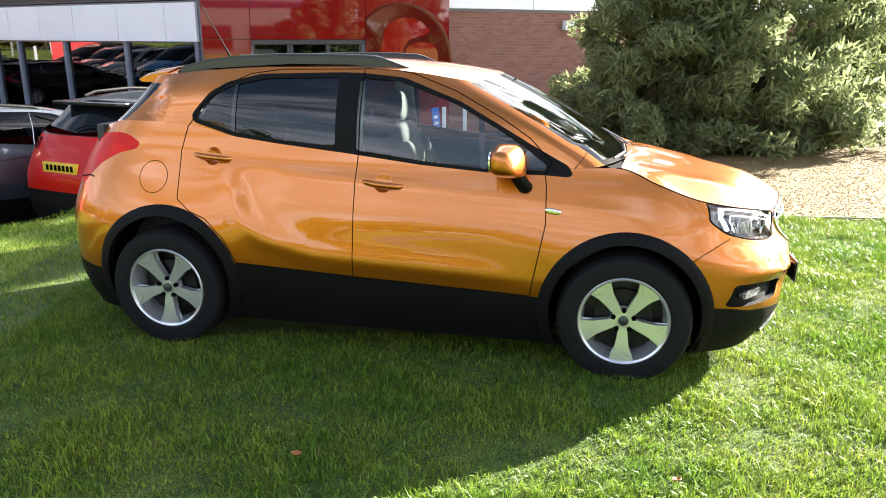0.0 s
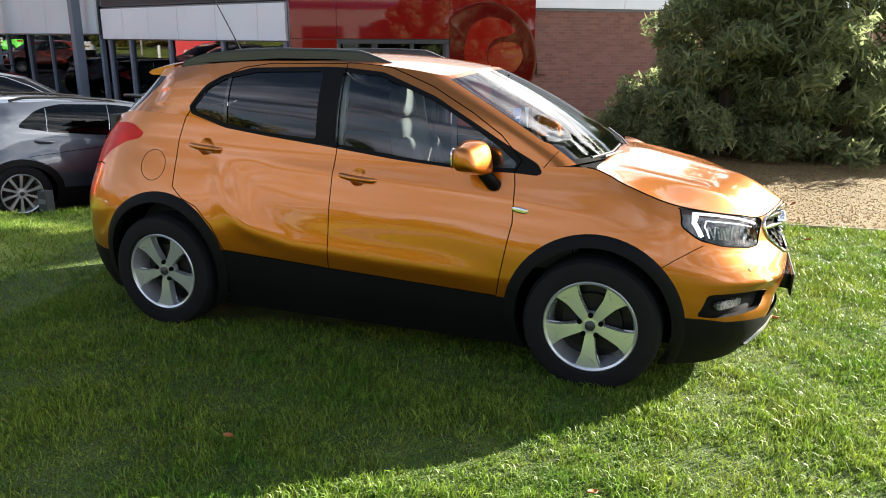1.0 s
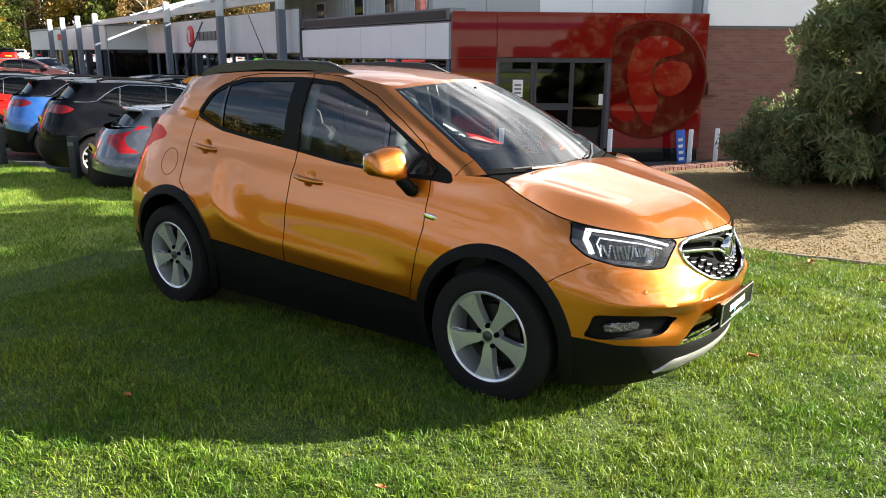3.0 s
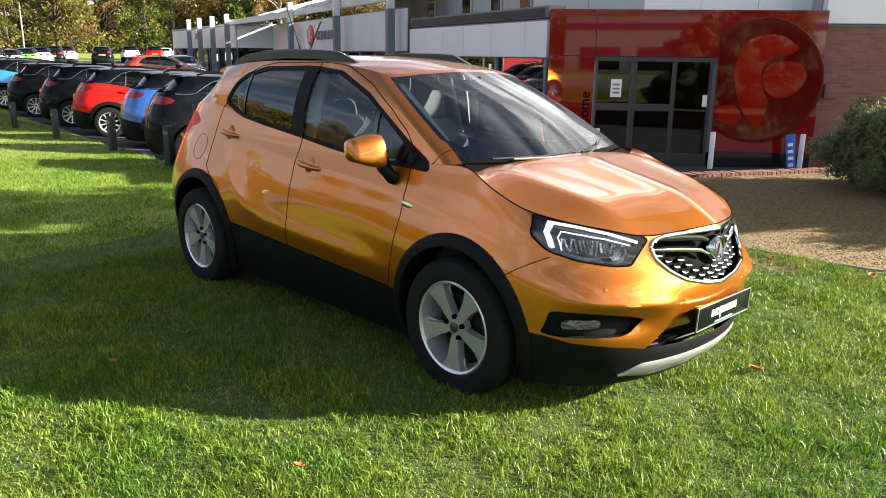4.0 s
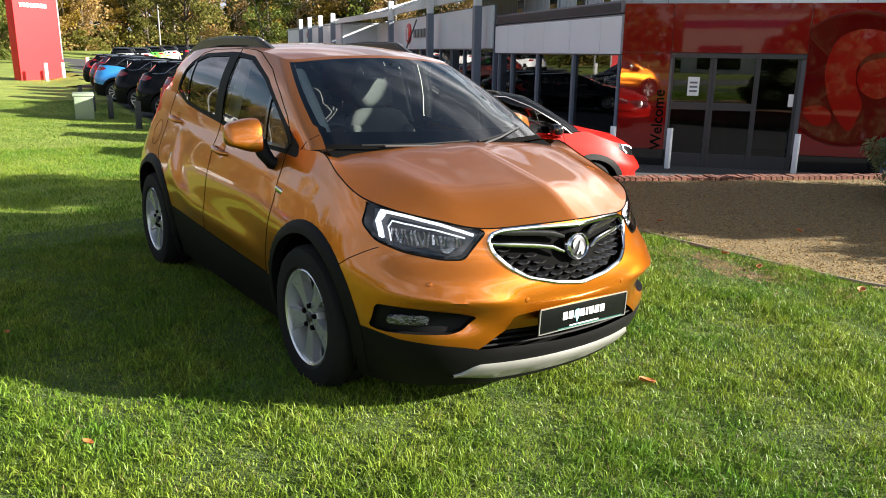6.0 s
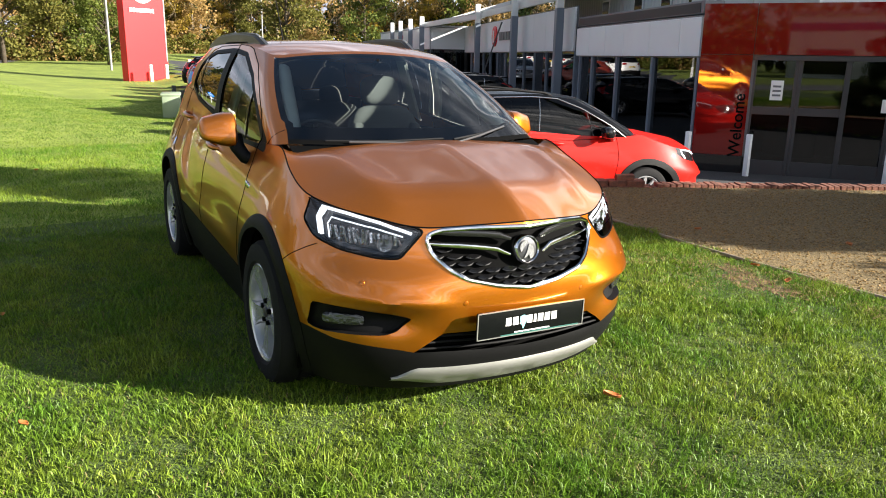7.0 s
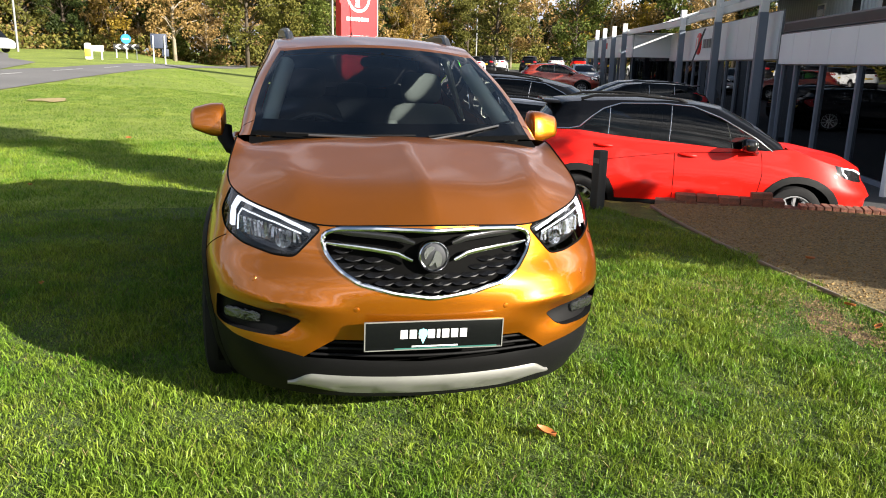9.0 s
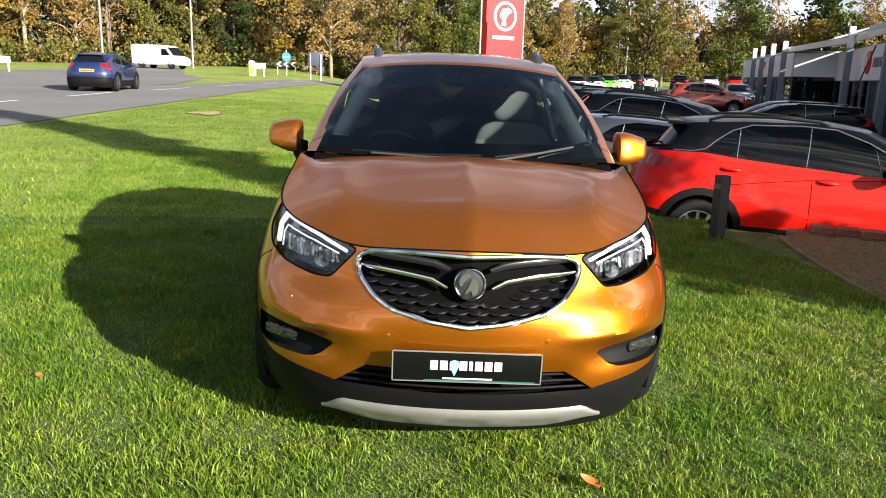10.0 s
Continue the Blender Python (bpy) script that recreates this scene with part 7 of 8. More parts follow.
for k, label, swaps, src, back in SPECS:
    if k == 2:
        src, swaps = red_car, {M_RED: M_BLACKCAR}
    recolour(copy_thing(src, bay(k, back)), label, swaps)


def stand(x, y, turn):
    return pose(x, y, ground_z(x, y) + 0.012, 0, 0, turn)


FAR = (
    (-16.6, 19.6, 241, "black low saloon car beside the showroom", {M_SILVER: M_BLACKCAR}, hatch, (1.09, 1.02, 0.96)),
    (-18.9, 21.0, 241, "dark grey low saloon car beside the showroom", {M_SILVER: M_DARKSALOON}, hatch, (1.09, 1.02, 0.96)),
    (-31.4, 25.6, 66, "dark red estate car in the far car park", {M_RED: M_BROWN, M_BLACKCAR: M_BROWN}, red_car, (1, 1, 1)),
    (-35.6, 30.1, 334, "pale silver estate car in the far car park", {M_SILVER: M_GREYCAR}, hatch, (1, 1, 1.05)),
    (-59.8, 40.4, 146, "black crossover car in the far car park", {M_RED: M_BLACKCAR}, red_car, (1, 1, 1)),
    (-63.6, 45.7, 146, "white crossover car in the far car park", {M_RED: M_WHITECAR}, red_car, (1, 1, 1)),
    (-64.5, 49.0, 146, "red car in the far car park", {}, red_car, (1, 1, 1)),
    (-67.0, 52.0, 146, "white car in the far car park", {M_SILVER: M_WHITECAR}, hatch, (1, 1, 1)),
)
for x, y, turn, label, swaps, src, size in FAR:
    recolour(copy_thing(src, stand(x, y, turn) @ Matrix.Diagonal(size + (1,))), label, swaps)
ROW2 = ((M_WHITECAR, "white"), (M_WHITECAR, "white"), (M_GREENCAR, "bright green"), (M_WHITECAR, "white"), (M_BLACKCAR, "black"), (M_WHITECAR, "white"))
for k, (mat, word) in enumerate(ROW2):
    recolour(copy_thing(red_car, stand(-49.2 - 1.75 * k, 26.0 + 2.0 * k, 147)), word + " car with a black roof in the second parked row", {M_RED: mat})

# cars on the road by the roundabout
recolour(copy_thing(hatch, stand(-28.6, -2.75, 174)), "dark blue hatchback car on the road", {M_SILVER: M_DEEPBLUE, M_ALLOY: M_DARKALLOY})
van = thing("van", "white panel van on the roundabout", "van", stand(-70.0, -5.8, 62))
bm = bmesh.new()
prof = [(2.4, 0.35), (2.45, 0.75), (2.25, 1.0), (1.75, 1.15), (1.15, 1.85), (0.8, 2.05), (-2.4, 2.1), (-2.5, 1.9), (-2.5, 0.35)]
add_slab(bm, [(x, -0.95, z) for x, z in prof], (0, 1.9, 0))
bmesh.ops.recalc_face_normals(bm, faces=bm.faces)
bmesh.ops.bevel(bm, geom=list(bm.edges), offset=0.07, segments=2, affect="EDGES")
part("body", bm, M_WHITECAR, van)
for sy in (-1, 1):
    bm = bmesh.new()
    add_slab(bm, [(1.55, sy * 0.957, 1.18), (1.12, sy * 0.957, 1.72), (0.65, sy * 0.957, 1.74), (0.65, sy * 0.957, 1.18)], (0, sy * 0.006, 0))
    bmesh.ops.recalc_face_normals(bm, faces=bm.faces)
    part("side_window", bm, M_DARKGLASS, van)
bm = bmesh.new()
add_slab(bm, [(1.80, -0.80, 1.17), (1.20, -0.76, 1.86), (1.20, 0.76, 1.86), (1.80, 0.80, 1.17)], (0.02, 0, 0.02))
bmesh.ops.recalc_face_normals(bm, faces=bm.faces)
part("windscreen", bm, M_DARKGLASS, van)
for x in (1.55, -1.5):
    build_wheel(van, pose(x, -0.93, 0.342), "ten", M_DARKALLOY, small=True)
    build_wheel(van, pose(x, 0.93, 0.342, 0, 0, 180), "ten", M_DARKALLOY, small=True)

# ---- road and its signs ----
def strip(name, left, right, lift, mat, label, category, n=40, across=6):
    bm = bmesh.new()
    rows = []
    for i in range(n + 1):
        f = i / n
        a, b = poly_at(left, f), poly_at(right, f)
        rows.append([])
        for k in range(across + 1):
            p = a.lerp(b, k / across)
            rows[-1].append(bm.verts.new((p.x, p.y, ground_z(p.x, p.y) + lift)))
    grid_faces(bm, rows)
    bmesh.ops.recalc_face_normals(bm, faces=bm.faces)
    return structure(name, bm, mat, label, category, True)


def poly_at(pts, f):
    pts = [Vector(p) for p in pts]
    d = [0.0]
    for a, b in zip(pts, pts[1:]):
        d.append(d[-1] + (b - a).length)
    t = f * d[-1]
    for i in range(len(pts) - 1):
        if t <= d[i + 1] + 1e-9:
            return pts[i].lerp(pts[i + 1], (t - d[i]) / (d[i + 1] - d[i]))
    return pts[-1]


near = [(40, -10.0), (0, -4.4), (-12.6, -1.72), (-21, 0.45), (-27, 2.0), (-37.8, 4.6), (-58, 9.3), (-64, 11.2), (-97, 22)]
far_side = [(40, -18.5), (0, -12.5), (-14, -9.6), (-26.7, -6.0), (-38.8, 1.2), (-48, 4.2), (-57.7, 7.2), (-64, 9.0), (-97, 18.5)]
strip("road", near, far_side, 0.02, M_ROAD, "pale grey asphalt road bending to a roundabout", "road", 80, 8)
strip("roundabout_road", [(-22, -6.5), (-36, -1.0), (-46, -0.2), (-54, -2.4), (-66, -3.5), (-80, -6), (-95, -12)], [(-26, -13), (-50, -14), (-62, -11), (-70, -9.5), (-84, -14), (-97, -19)], 0.024, M_ROAD, "asphalt road round the roundabout", "road", 60, 6)
for k in range(14):
    f0, f1 = 0.16 + 0.042 * k, 0.16 + 0.042 * k + 0.022
    bm = bmesh.new()
    rows = []
    for i in range(5):
        f = f0 + (f1 - f0) * i / 4
        a, b = poly_at(near, f), poly_at(far_side, f)
        rows.append([bm.verts.new((*a.lerp(b, s), ground_z(*a.lerp(b, s)) + 0.034)) for s in (0.49, 0.51)])
    grid_faces(bm, rows)
    bmesh.ops.recalc_face_normals(bm, faces=bm.faces)
    tagged(new("road_line", mesh_of(bm, "road_line", M_LINE)), "white dashed centre line on the road", "road marking", kind="structure")


def post_at(name, label, category, x, y, h, r=0.05, mat=None, group=""):
    t = thing(name, label, category, pose(x, y, ground_z(x, y)), group)
    bm = bmesh.new()
    add_tube(bm, [(0, 0, -0.1), (0, 0, h)], [r, r * 0.75], 10)
    part("pole", bm, mat or M_WHITE, t)
    return t


M_LAMPPOST = material("lamp_column_grey", (0.27, 0.265, 0.26), 0.6, 0.2, vary=0.15, scale=2)
for x, y, h in ((-61.3, 21.6, 15), (-102.3, 30.2, 17), (-88.0, 48.5, 16), (-66, -10, 14), (-75.3, -3.6, 14)):
    t = post_at("street_lamp", "slender pale grey street lamp column", "street lamp", x, y, h, 0.10, M_LAMPPOST, "street lamps")
    bm = bmesh.new()
    add_tube(bm, [(0, 0, h), (0.3, -0.6, h + 0.15), (0.5, -1.1, h + 0.18)], 0.05, 8)
    part("arm", bm, M_PANEL, t)
    bm = bmesh.new()
    ellipsoid(bm, (0.62, -1.4, h + 0.18), (0.22, 0.42, 0.09), Euler((0, 0, radians(24))).to_matrix().to_4x4(), 0.7)
    part("lantern", bm, M_PANELGREY, t)

M_SIGNBLUE = material("sign_blue", (0.02, 0.20, 0.62), 0.4)
M_SIGNBLACK = material("sign_black", (0.012, 0.012, 0.012), 0.5)
M_SIGNGREY = material("sign_grey_back", (0.035, 0.045, 0.075), 0.6)
M_SIGNYELLOW = material("sign_yellow", (0.8, 0.55, 0.03), 0.5)
chev = thing("chevron_sign", "black and white chevron board with a round blue arrow sign", "road sign", pose(-62.9, 5.1, ground_z(-62.9, 5.1), 0, 0, 90))
for x in (-0.75, 0.0, 0.75):
    bm = bmesh.new()
    add_tube(bm, [(x, 0, -0.1), (x, 0, 1.0 if x else 2.1)], 0.04, 8)
    part("post", bm, M_WHITE, chev)
bm = bmesh.new()
add_box(bm, -0.95, -0.07, 0.72, 0.95, -0.04, 1.12)
board = part("board", bm, M_SIGNBLACK, chev)
for k in range(3):
    bm = bmesh.new()
    x = -0.66 + 0.58 * k
    add_slab(bm, [(x - 0.16, -0.075, 0.92), (x + 0.08, -0.075, 1.11), (x + 0.26, -0.075, 1.11), (x + 0.02, -0.075, 0.92), (x + 0.26, -0.075, 0.73), (x + 0.08, -0.075, 0.73)], (0, -0.006, 0))
    bmesh.ops.recalc_face_normals(bm, faces=bm.faces)
    part("chevron", bm, M_PRINT, board)
bm = bmesh.new()
add_lathe(bm, [(0.0, -0.075), (0.36, -0.075), (0.38, -0.05)], 28, Matrix.Translation((0, 0, 1.52)))
bmesh.ops.recalc_face_normals(bm, faces=bm.faces)
rd = part("blue_disc", bm, M_SIGNBLUE, chev, "round blue direction sign")
bm = bmesh.new()
add_box(bm, -0.22, -0.085, 1.47, 0.22, -0.077, 1.57)
part("arrow", bm, M_PRINT, rd)
dark = thing("road_sign", "dark grey back of a rectangular road sign on posts", "road sign", pose(-60.5, 7.4, ground_z(-60.5, 7.4), 0, 0, 85))
for x in (-0.42, 0.42):
    bm = bmesh.new()
    add_tube(bm, [(x, 0, -0.1), (x, 0, 2.1)], 0.045, 8)
    part("post", bm, M_WHITE, dark)
bm = bmesh.new()
add_box(bm, -0.6, 0.05, 1.15, 0.6, 0.09, 2.25, 0.01)
part("board", bm, M_SIGNGREY, dark)
bm = bmesh.new()
add_box(bm, 0.2, 0.05, 0.55, 0.7, 0.09, 1.10, 0.01)
part("board", bm, M_SIGNGREY, dark)
bol = thing("traffic_bollard", "white and yellow lit traffic bollard", "bollard", pose(-54.5, 2.4, ground_z(-54.5, 2.4), 0, 0, 0))
bm = bmesh.new()
ellipsoid(bm, (0, 0, 0.55), (0.20, 0.23, 0.56), None, 0.35)
part("body", bm, M_WHITE, bol)
bm = bmesh.new()
add_box(bm, 0.2, -0.2, 0.2, 0.235, 0.2, 0.75, 0.01)
part("yellow_face", bm, M_SIGNYELLOW, bol)
for x, y, w in ((-56.0, 2.95, 0.95), (-49.5, -13.0, 1.6)):
    s = thing("street_sign", "low white street name sign on two posts", "street sign", pose(x, y, ground_z(x, y), 0, 0, 80))
    for q in (-w / 2 + 0.15, w / 2 - 0.15):
        bm = bmesh.new()
        add_box(bm, q - 0.04, -0.04, -0.1, q + 0.04, 0.04, 0.75)
        part("post", bm, M_WHITE, s)
    bm = bmesh.new()
    add_box(bm, -w / 2, -0.06, 0.55, w / 2, -0.03, 0.95, 0.01)
    part("plate", bm, M_WHITE, s)
# ---- trees and shrubs ----
M_BARK = material("bark", (0.085, 0.065, 0.045), 0.95, vary=0.4, scale=6, bump=0.6, bump_scale=30)
M_PALEBARK = material("pale_bark", (0.30, 0.25, 0.19), 0.9, vary=0.35, scale=5, bump=0.4, bump_scale=30)
LEAVES = [
    leaf_material("olive_leaves", (0.055, 0.066, 0.016), (0.181, 0.165, 0.037)),
    leaf_material("yellow_leaves", (0.166, 0.119, 0.016), (0.348, 0.237, 0.037)),
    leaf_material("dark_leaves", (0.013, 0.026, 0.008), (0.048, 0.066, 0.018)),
    leaf_material("brown_leaves", (0.163, 0.107, 0.041), (0.340, 0.222, 0.081)),
    leaf_material("green_leaves", (0.047, 0.071, 0.015), (0.155, 0.181, 0.037)),
]
M_CONIFER = leaf_material("conifer_needles", (0.062, 0.092, 0.045), (0.28, 0.32, 0.15), 0.85, 0.50)


def leaf_cloud(centres, radii, count, size, rng, flat=0.8, droop=0.0, slim=0.55):
    """Vertices and faces of many small leaves scattered through clumps."""
    c = np.array(centres)[rng.integers(0, len(centres), count)]
    r = np.array(radii)
    idx = rng.integers(0, len(centres), count)
    c, r = np.array(centres)[idx], r[idx]
    d = rng.normal(size=(count, 3))
    d /= np.linalg.norm(d, axis=1)[:, None]
    p = c + d * (r * rng.uniform(0.35, 1.0, count) ** 0.6)[:, None] * np.array([1, 1, flat])
    a = rng.normal(size=(count, 3))
    a[:, 2] -= droop
    a /= np.linalg.norm(a, axis=1)[:, None]
    b = np.cross(a, rng.normal(size=(count, 3)))
    b /= np.linalg.norm(b, axis=1)[:, None]
    s = size * rng.uniform(0.6, 1.5, count)
    v = np.empty((count * 4, 3))
    v[0::4] = p - a * s[:, None]
    v[1::4] = p + b * (s * slim)[:, None]
    v[2::4] = p + a * s[:, None]
    v[3::4] = p - b * (s * slim)[:, None]
    return v


def quads(name, v, mat):
    me = bpy.data.meshes.new(name)
    n = len(v) // 4
    me.vertices.add(len(v))
    me.vertices.foreach_set("co", v.astype(np.float32).ravel())
    me.loops.add(len(v))
    me.loops.foreach_set("vertex_index", np.arange(len(v), dtype=np.int32))
    me.polygons.add(n)
    me.polygons.foreach_set("loop_start", np.arange(0, len(v), 4, dtype=np.int32))
    me.update(calc_edges=True)
    me.materials.append(mat)
    return me


def tree_kind(seed, height, spread, leaf, bark, count, size, bare=0.25):
    """Meshes of one kind of tree: trunk with limbs, and a ragged crown."""
    rng = np.random.default_rng(seed)
    bm = bmesh.new()
    add_tube(bm, [(0, 0, -0.3), (0.05, 0.03, height * 0.3), (-0.06, 0.08, height * 0.6), (0.02, 0, height * 0.92)], [height * 0.018, height * 0.014, height * 0.009, 0.02], 8)
    cs, rs = [], []
    n = 26
    for k in range(n):
        z = height * (bare + (0.97 - bare) * (k + rng.uniform(0, 1)) / n)
        f = (z / height - bare) / (1 - bare)
        reach = spread * (0.35 + 0.9 * math.sin(math.pi * min(1, f * 0.85 + 0.12))) * rng.uniform(0.45, 1.05)
        a = rng.uniform(0, math.tau)
        q = Vector((reach * math.cos(a), reach * math.sin(a), z))
        add_tube(bm, [(0, 0, z - reach * 0.6), (q.x * 0.5, q.y * 0.5, z - reach * 0.15), tuple(q)], [0.09, 0.06, 0.02], 5)
        for j in range(3):
            w = rng.normal(size=3) * spread * 0.18
            cs.append((q.x * rng.uniform(0.5, 1.0) + w[0], q.y * rng.uniform(0.5, 1.0) + w[1], z + w[2]))
            rs.append(spread * rng.uniform(0.16, 0.36))
    trunk = mesh_of(bm, "trunk", bark)
    crown = quads("crown", leaf_cloud(cs, rs, count, size, rng), leaf)
    return trunk, crown


KINDS = [
    tree_kind(1, 13, 3.4, LEAVES[0], M_BARK, 8500, 0.145),
    tree_kind(2, 11, 3.2, LEAVES[1], M_BARK, 8500, 0.145, 0.15),
    tree_kind(3, 14, 3.6, LEAVES[2], M_BARK, 9000, 0.155, 0.08),
    tree_kind(4, 12, 2.8, LEAVES[3], M_PALEBARK, 5200, 0.13, 0.2),
    tree_kind(5, 12, 3.4, LEAVES[4], M_BARK, 8500, 0.145, 0.12),
    tree_kind(6, 15, 2.6, LEAVES[3], M_PALEBARK, 3000, 0.12, 0.3),
]
FAR_KINDS = [
    tree_kind(11, 13, 3.4, LEAVES[0], M_BARK, 1500, 0.30),
    tree_kind(12, 11, 3.2, LEAVES[1], M_BARK, 1500, 0.30, 0.15),
    tree_kind(13, 14, 3.6, LEAVES[2], M_BARK, 1700, 0.32, 0.08),
    tree_kind(14, 12, 2.8, LEAVES[3], M_PALEBARK, 1100, 0.27, 0.2),
    tree_kind(15, 12, 3.4, LEAVES[4], M_BARK, 1500, 0.30, 0.12),
    tree_kind(16, 15, 2.6, LEAVES[3], M_PALEBARK, 800, 0.24, 0.3),
]
TREE_WORDS = ["olive-green autumn tree with a ragged crown", "yellow autumn tree with a dense crown", "dark green tree with a deep crown", "brown thinning autumn tree with pale bark", "green broadleaf tree at the wood's edge", "tall half-bare tree with pale branches"]


def plant(kind, x, y, s=1.0, turn=0.0, far=False):
    t = thing("tree", TREE_WORDS[kind], "tree", Matrix.Translation((x, y, ground_z(x, y))) @ pose(0, 0, 0, 0, 0, turn) @ Matrix.Scale(s, 4), "woodland trees")
    for nm, me in zip(("trunk", "crown"), (FAR_KINDS if far else KINDS)[kind]):
        o = new(nm, me)
        o.parent = t


rng = random.Random(11)
# wood's edge as a line from behind the roundabout to behind the showroom
wood = [(-66, -62), (-78, -30), (-92, -12), (-98, 8), (-100, 30), (-106, 52), (-98, 76), (-74, 94), (-44, 100), (-10, 96), (30, 90), (60, 70)]
for row, (off, gap) in enumerate(((0.0, 4.4), (6.5, 5.2), (14.0, 6.0))):
    total = sum((Vector(b) - Vector(a)).length for a, b in zip(wood, wood[1:]))
    n = int(total / gap)
    for k in range(n):
        p = poly_at(wood, (k + 0.5 + rng.uniform(-0.25, 0.25)) / n)
        r = p.length
        p = p * ((r + off + rng.uniform(-1.5, 1.5)) / r)
        kind = rng.choices(range(6), (3, 3, 2.6, 2, 2.6, 2.2) if row == 0 else (3, 2, 3, 2, 2, 3))[0]
        plant(kind, p.x, p.y, rng.uniform(0.75, 1.15) * (1.0 + 0.1 * row) * (1 - 0.16 * smooth01(22, 45, p.y)), rng.uniform(0, 360), row > 0 or p.y > 60)
# lone trees before the wood
for kind, x, y, s in ((0, -86, 18.5, 1.15), (4, -80, 27, 0.8), (3, -84, 10.5, 1.1), (0, -66, 40, 0.9), (3, -74, 46, 0.85), (4, -70, 52, 0.9), (5, -60, 62, 1.0), (3, -52, 70, 1.0)):
    plant(kind, x, y, s, rng.uniform(0, 360))

# unseen trees added across the road behind, to darken low reflections
rng_b = random.Random(3)
behind = [(-60, -66), (-24, -72), (20, -70), (58, -60), (84, -40), (96, 0), (88, 34), (60, 66)]
for k in range(64):
    p = poly_at(behind, (k + rng_b.uniform(0.2, 0.8)) / 64) * rng_b.uniform(0.97, 1.12)
    plant(rng_b.choice((0, 1, 2, 3, 4, 4)), p.x, p.y, rng_b.uniform(0.8, 1.1), rng_b.uniform(0, 360), True)

# unseen hedge added across the road to keep low sky out of reflections
gen_b = np.random.default_rng(17)
far_hedge = []
for k in range(300):
    p = poly_at(behind, (k + 0.5) / 300) * rng_b.uniform(0.94, 1.0)
    far_hedge.append((p.x, p.y, ground_z(p.x, p.y) + rng_b.uniform(0.4, 6.0)))
tagged(new("far_hedge", quads("far_hedge", leaf_cloud(far_hedge, [2.3] * 300, 22000, 0.48, gen_b), LEAVES[4])), "unseen hedge and scrub added across the road to darken reflections", "hedge", kind="stuff")

# undergrowth along the wood's foot
gen = np.random.default_rng(5)
cs, rs = [], []
for k in range(520):
    p = poly_at(wood, k / 520)
    p = p * ((p.length - 2.0 + rng.uniform(-2.0, 4.0)) / p.length)
    cs.append((p.x, p.y, ground_z(p.x, p.y) + rng.uniform(0.2, 2.2)))
    rs.append(rng.uniform(0.7, 1.9))
tagged(new("undergrowth", quads("undergrowth", leaf_cloud(cs, rs, 42000, 0.22, gen), LEAVES[0])), "tangled undergrowth along the wood's foot", "shrubs", kind="stuff")
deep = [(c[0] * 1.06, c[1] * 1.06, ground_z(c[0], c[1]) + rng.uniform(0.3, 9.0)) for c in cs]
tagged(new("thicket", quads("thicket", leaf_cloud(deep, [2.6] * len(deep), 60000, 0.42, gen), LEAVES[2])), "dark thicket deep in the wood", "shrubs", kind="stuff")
M_TWIG = leaf_material("bare_twigs", (0.075, 0.058, 0.036), (0.24, 0.185, 0.115), 0.9, 0.0)
high = [(c[0] * 1.03, c[1] * 1.03, ground_z(c[0], c[1]) + rng.uniform(1.5, 9.5)) for c in cs]
tagged(new("bare_twigs", quads("bare_twigs", leaf_cloud(high, [2.4] * len(high), 26000, 0.62, gen, 1.0, -1.6, 0.045), M_TWIG)), "bare brown upright twigs among the trees", "branches", kind="stuff")
rust = [(c[0] * 1.02, c[1] * 1.02, ground_z(c[0], c[1]) + rng.uniform(0.5, 9.5)) for c in cs]
tagged(new("rusty_scrub", quads("rusty_scrub", leaf_cloud(rust, [1.9] * len(rust), 44000, 0.21, gen), LEAVES[3])), "rusty brown scrub along the wood", "shrubs", kind="stuff")
cs2 = [(c[0] + rng.uniform(-2, 2), c[1] + rng.uniform(-2, 2), c[2] * 0.6) for c in cs[::3]]
tagged(new("bracken", quads("bracken", leaf_cloud(cs2, rs[::3], 14000, 0.18, gen), LEAVES[3])), "rusty bracken among the undergrowth", "shrubs", kind="stuff")


def conifer(x, y, height, radius, count, seed, label, size=0.075, low=0.0, power=1.5):
    """A dense conifer: drooping sprays on many boughs round a tapered trunk."""
    g = np.random.default_rng(seed)
    t = thing("conifer", label, "tree", Matrix.Translation((x, y, ground_z(x, y))))
    bm = bmesh.new()
    add_tube(bm, [(0, 0, -0.2), (0.05, 0, height * 0.5), (0, 0, height * 0.97)], [0.16, 0.10, 0.02], 8)
    cs, rs = [], []
    boughs = int(150 * height / 10)
    for k in range(boughs):
        f = (k + g.uniform(0, 1)) / boughs
        z = 0.15 + (height - 0.3) * f**1.25
        w = radius * (1 - (z / height) ** power) * (0.72 + 0.28 * min(1.0, z / 0.9 + low))
        a = g.uniform(0, math.tau)
        r1 = w * g.uniform(0.8, 1.10)
        for j in range(7):
            q = 0.30 + 0.70 * j / 6
            cs.append((r1 * q * math.cos(a) + g.normal() * 0.10, r1 * q * math.sin(a) + g.normal() * 0.10, z + 0.25 * q * q - 0.12 + g.normal() * 0.07))
            rs.append(g.uniform(0.14, 0.34) * (0.55 + 0.45 * w / radius))
    o = new("trunk", mesh_of(bm, "trunk", M_BARK))
    o.parent = t
    o = new("crown", quads("crown", leaf_cloud(cs, rs, count, size * 1.7, g, 0.8, 0.5, 0.2), M_CONIFER))
    o.parent = t
    return t


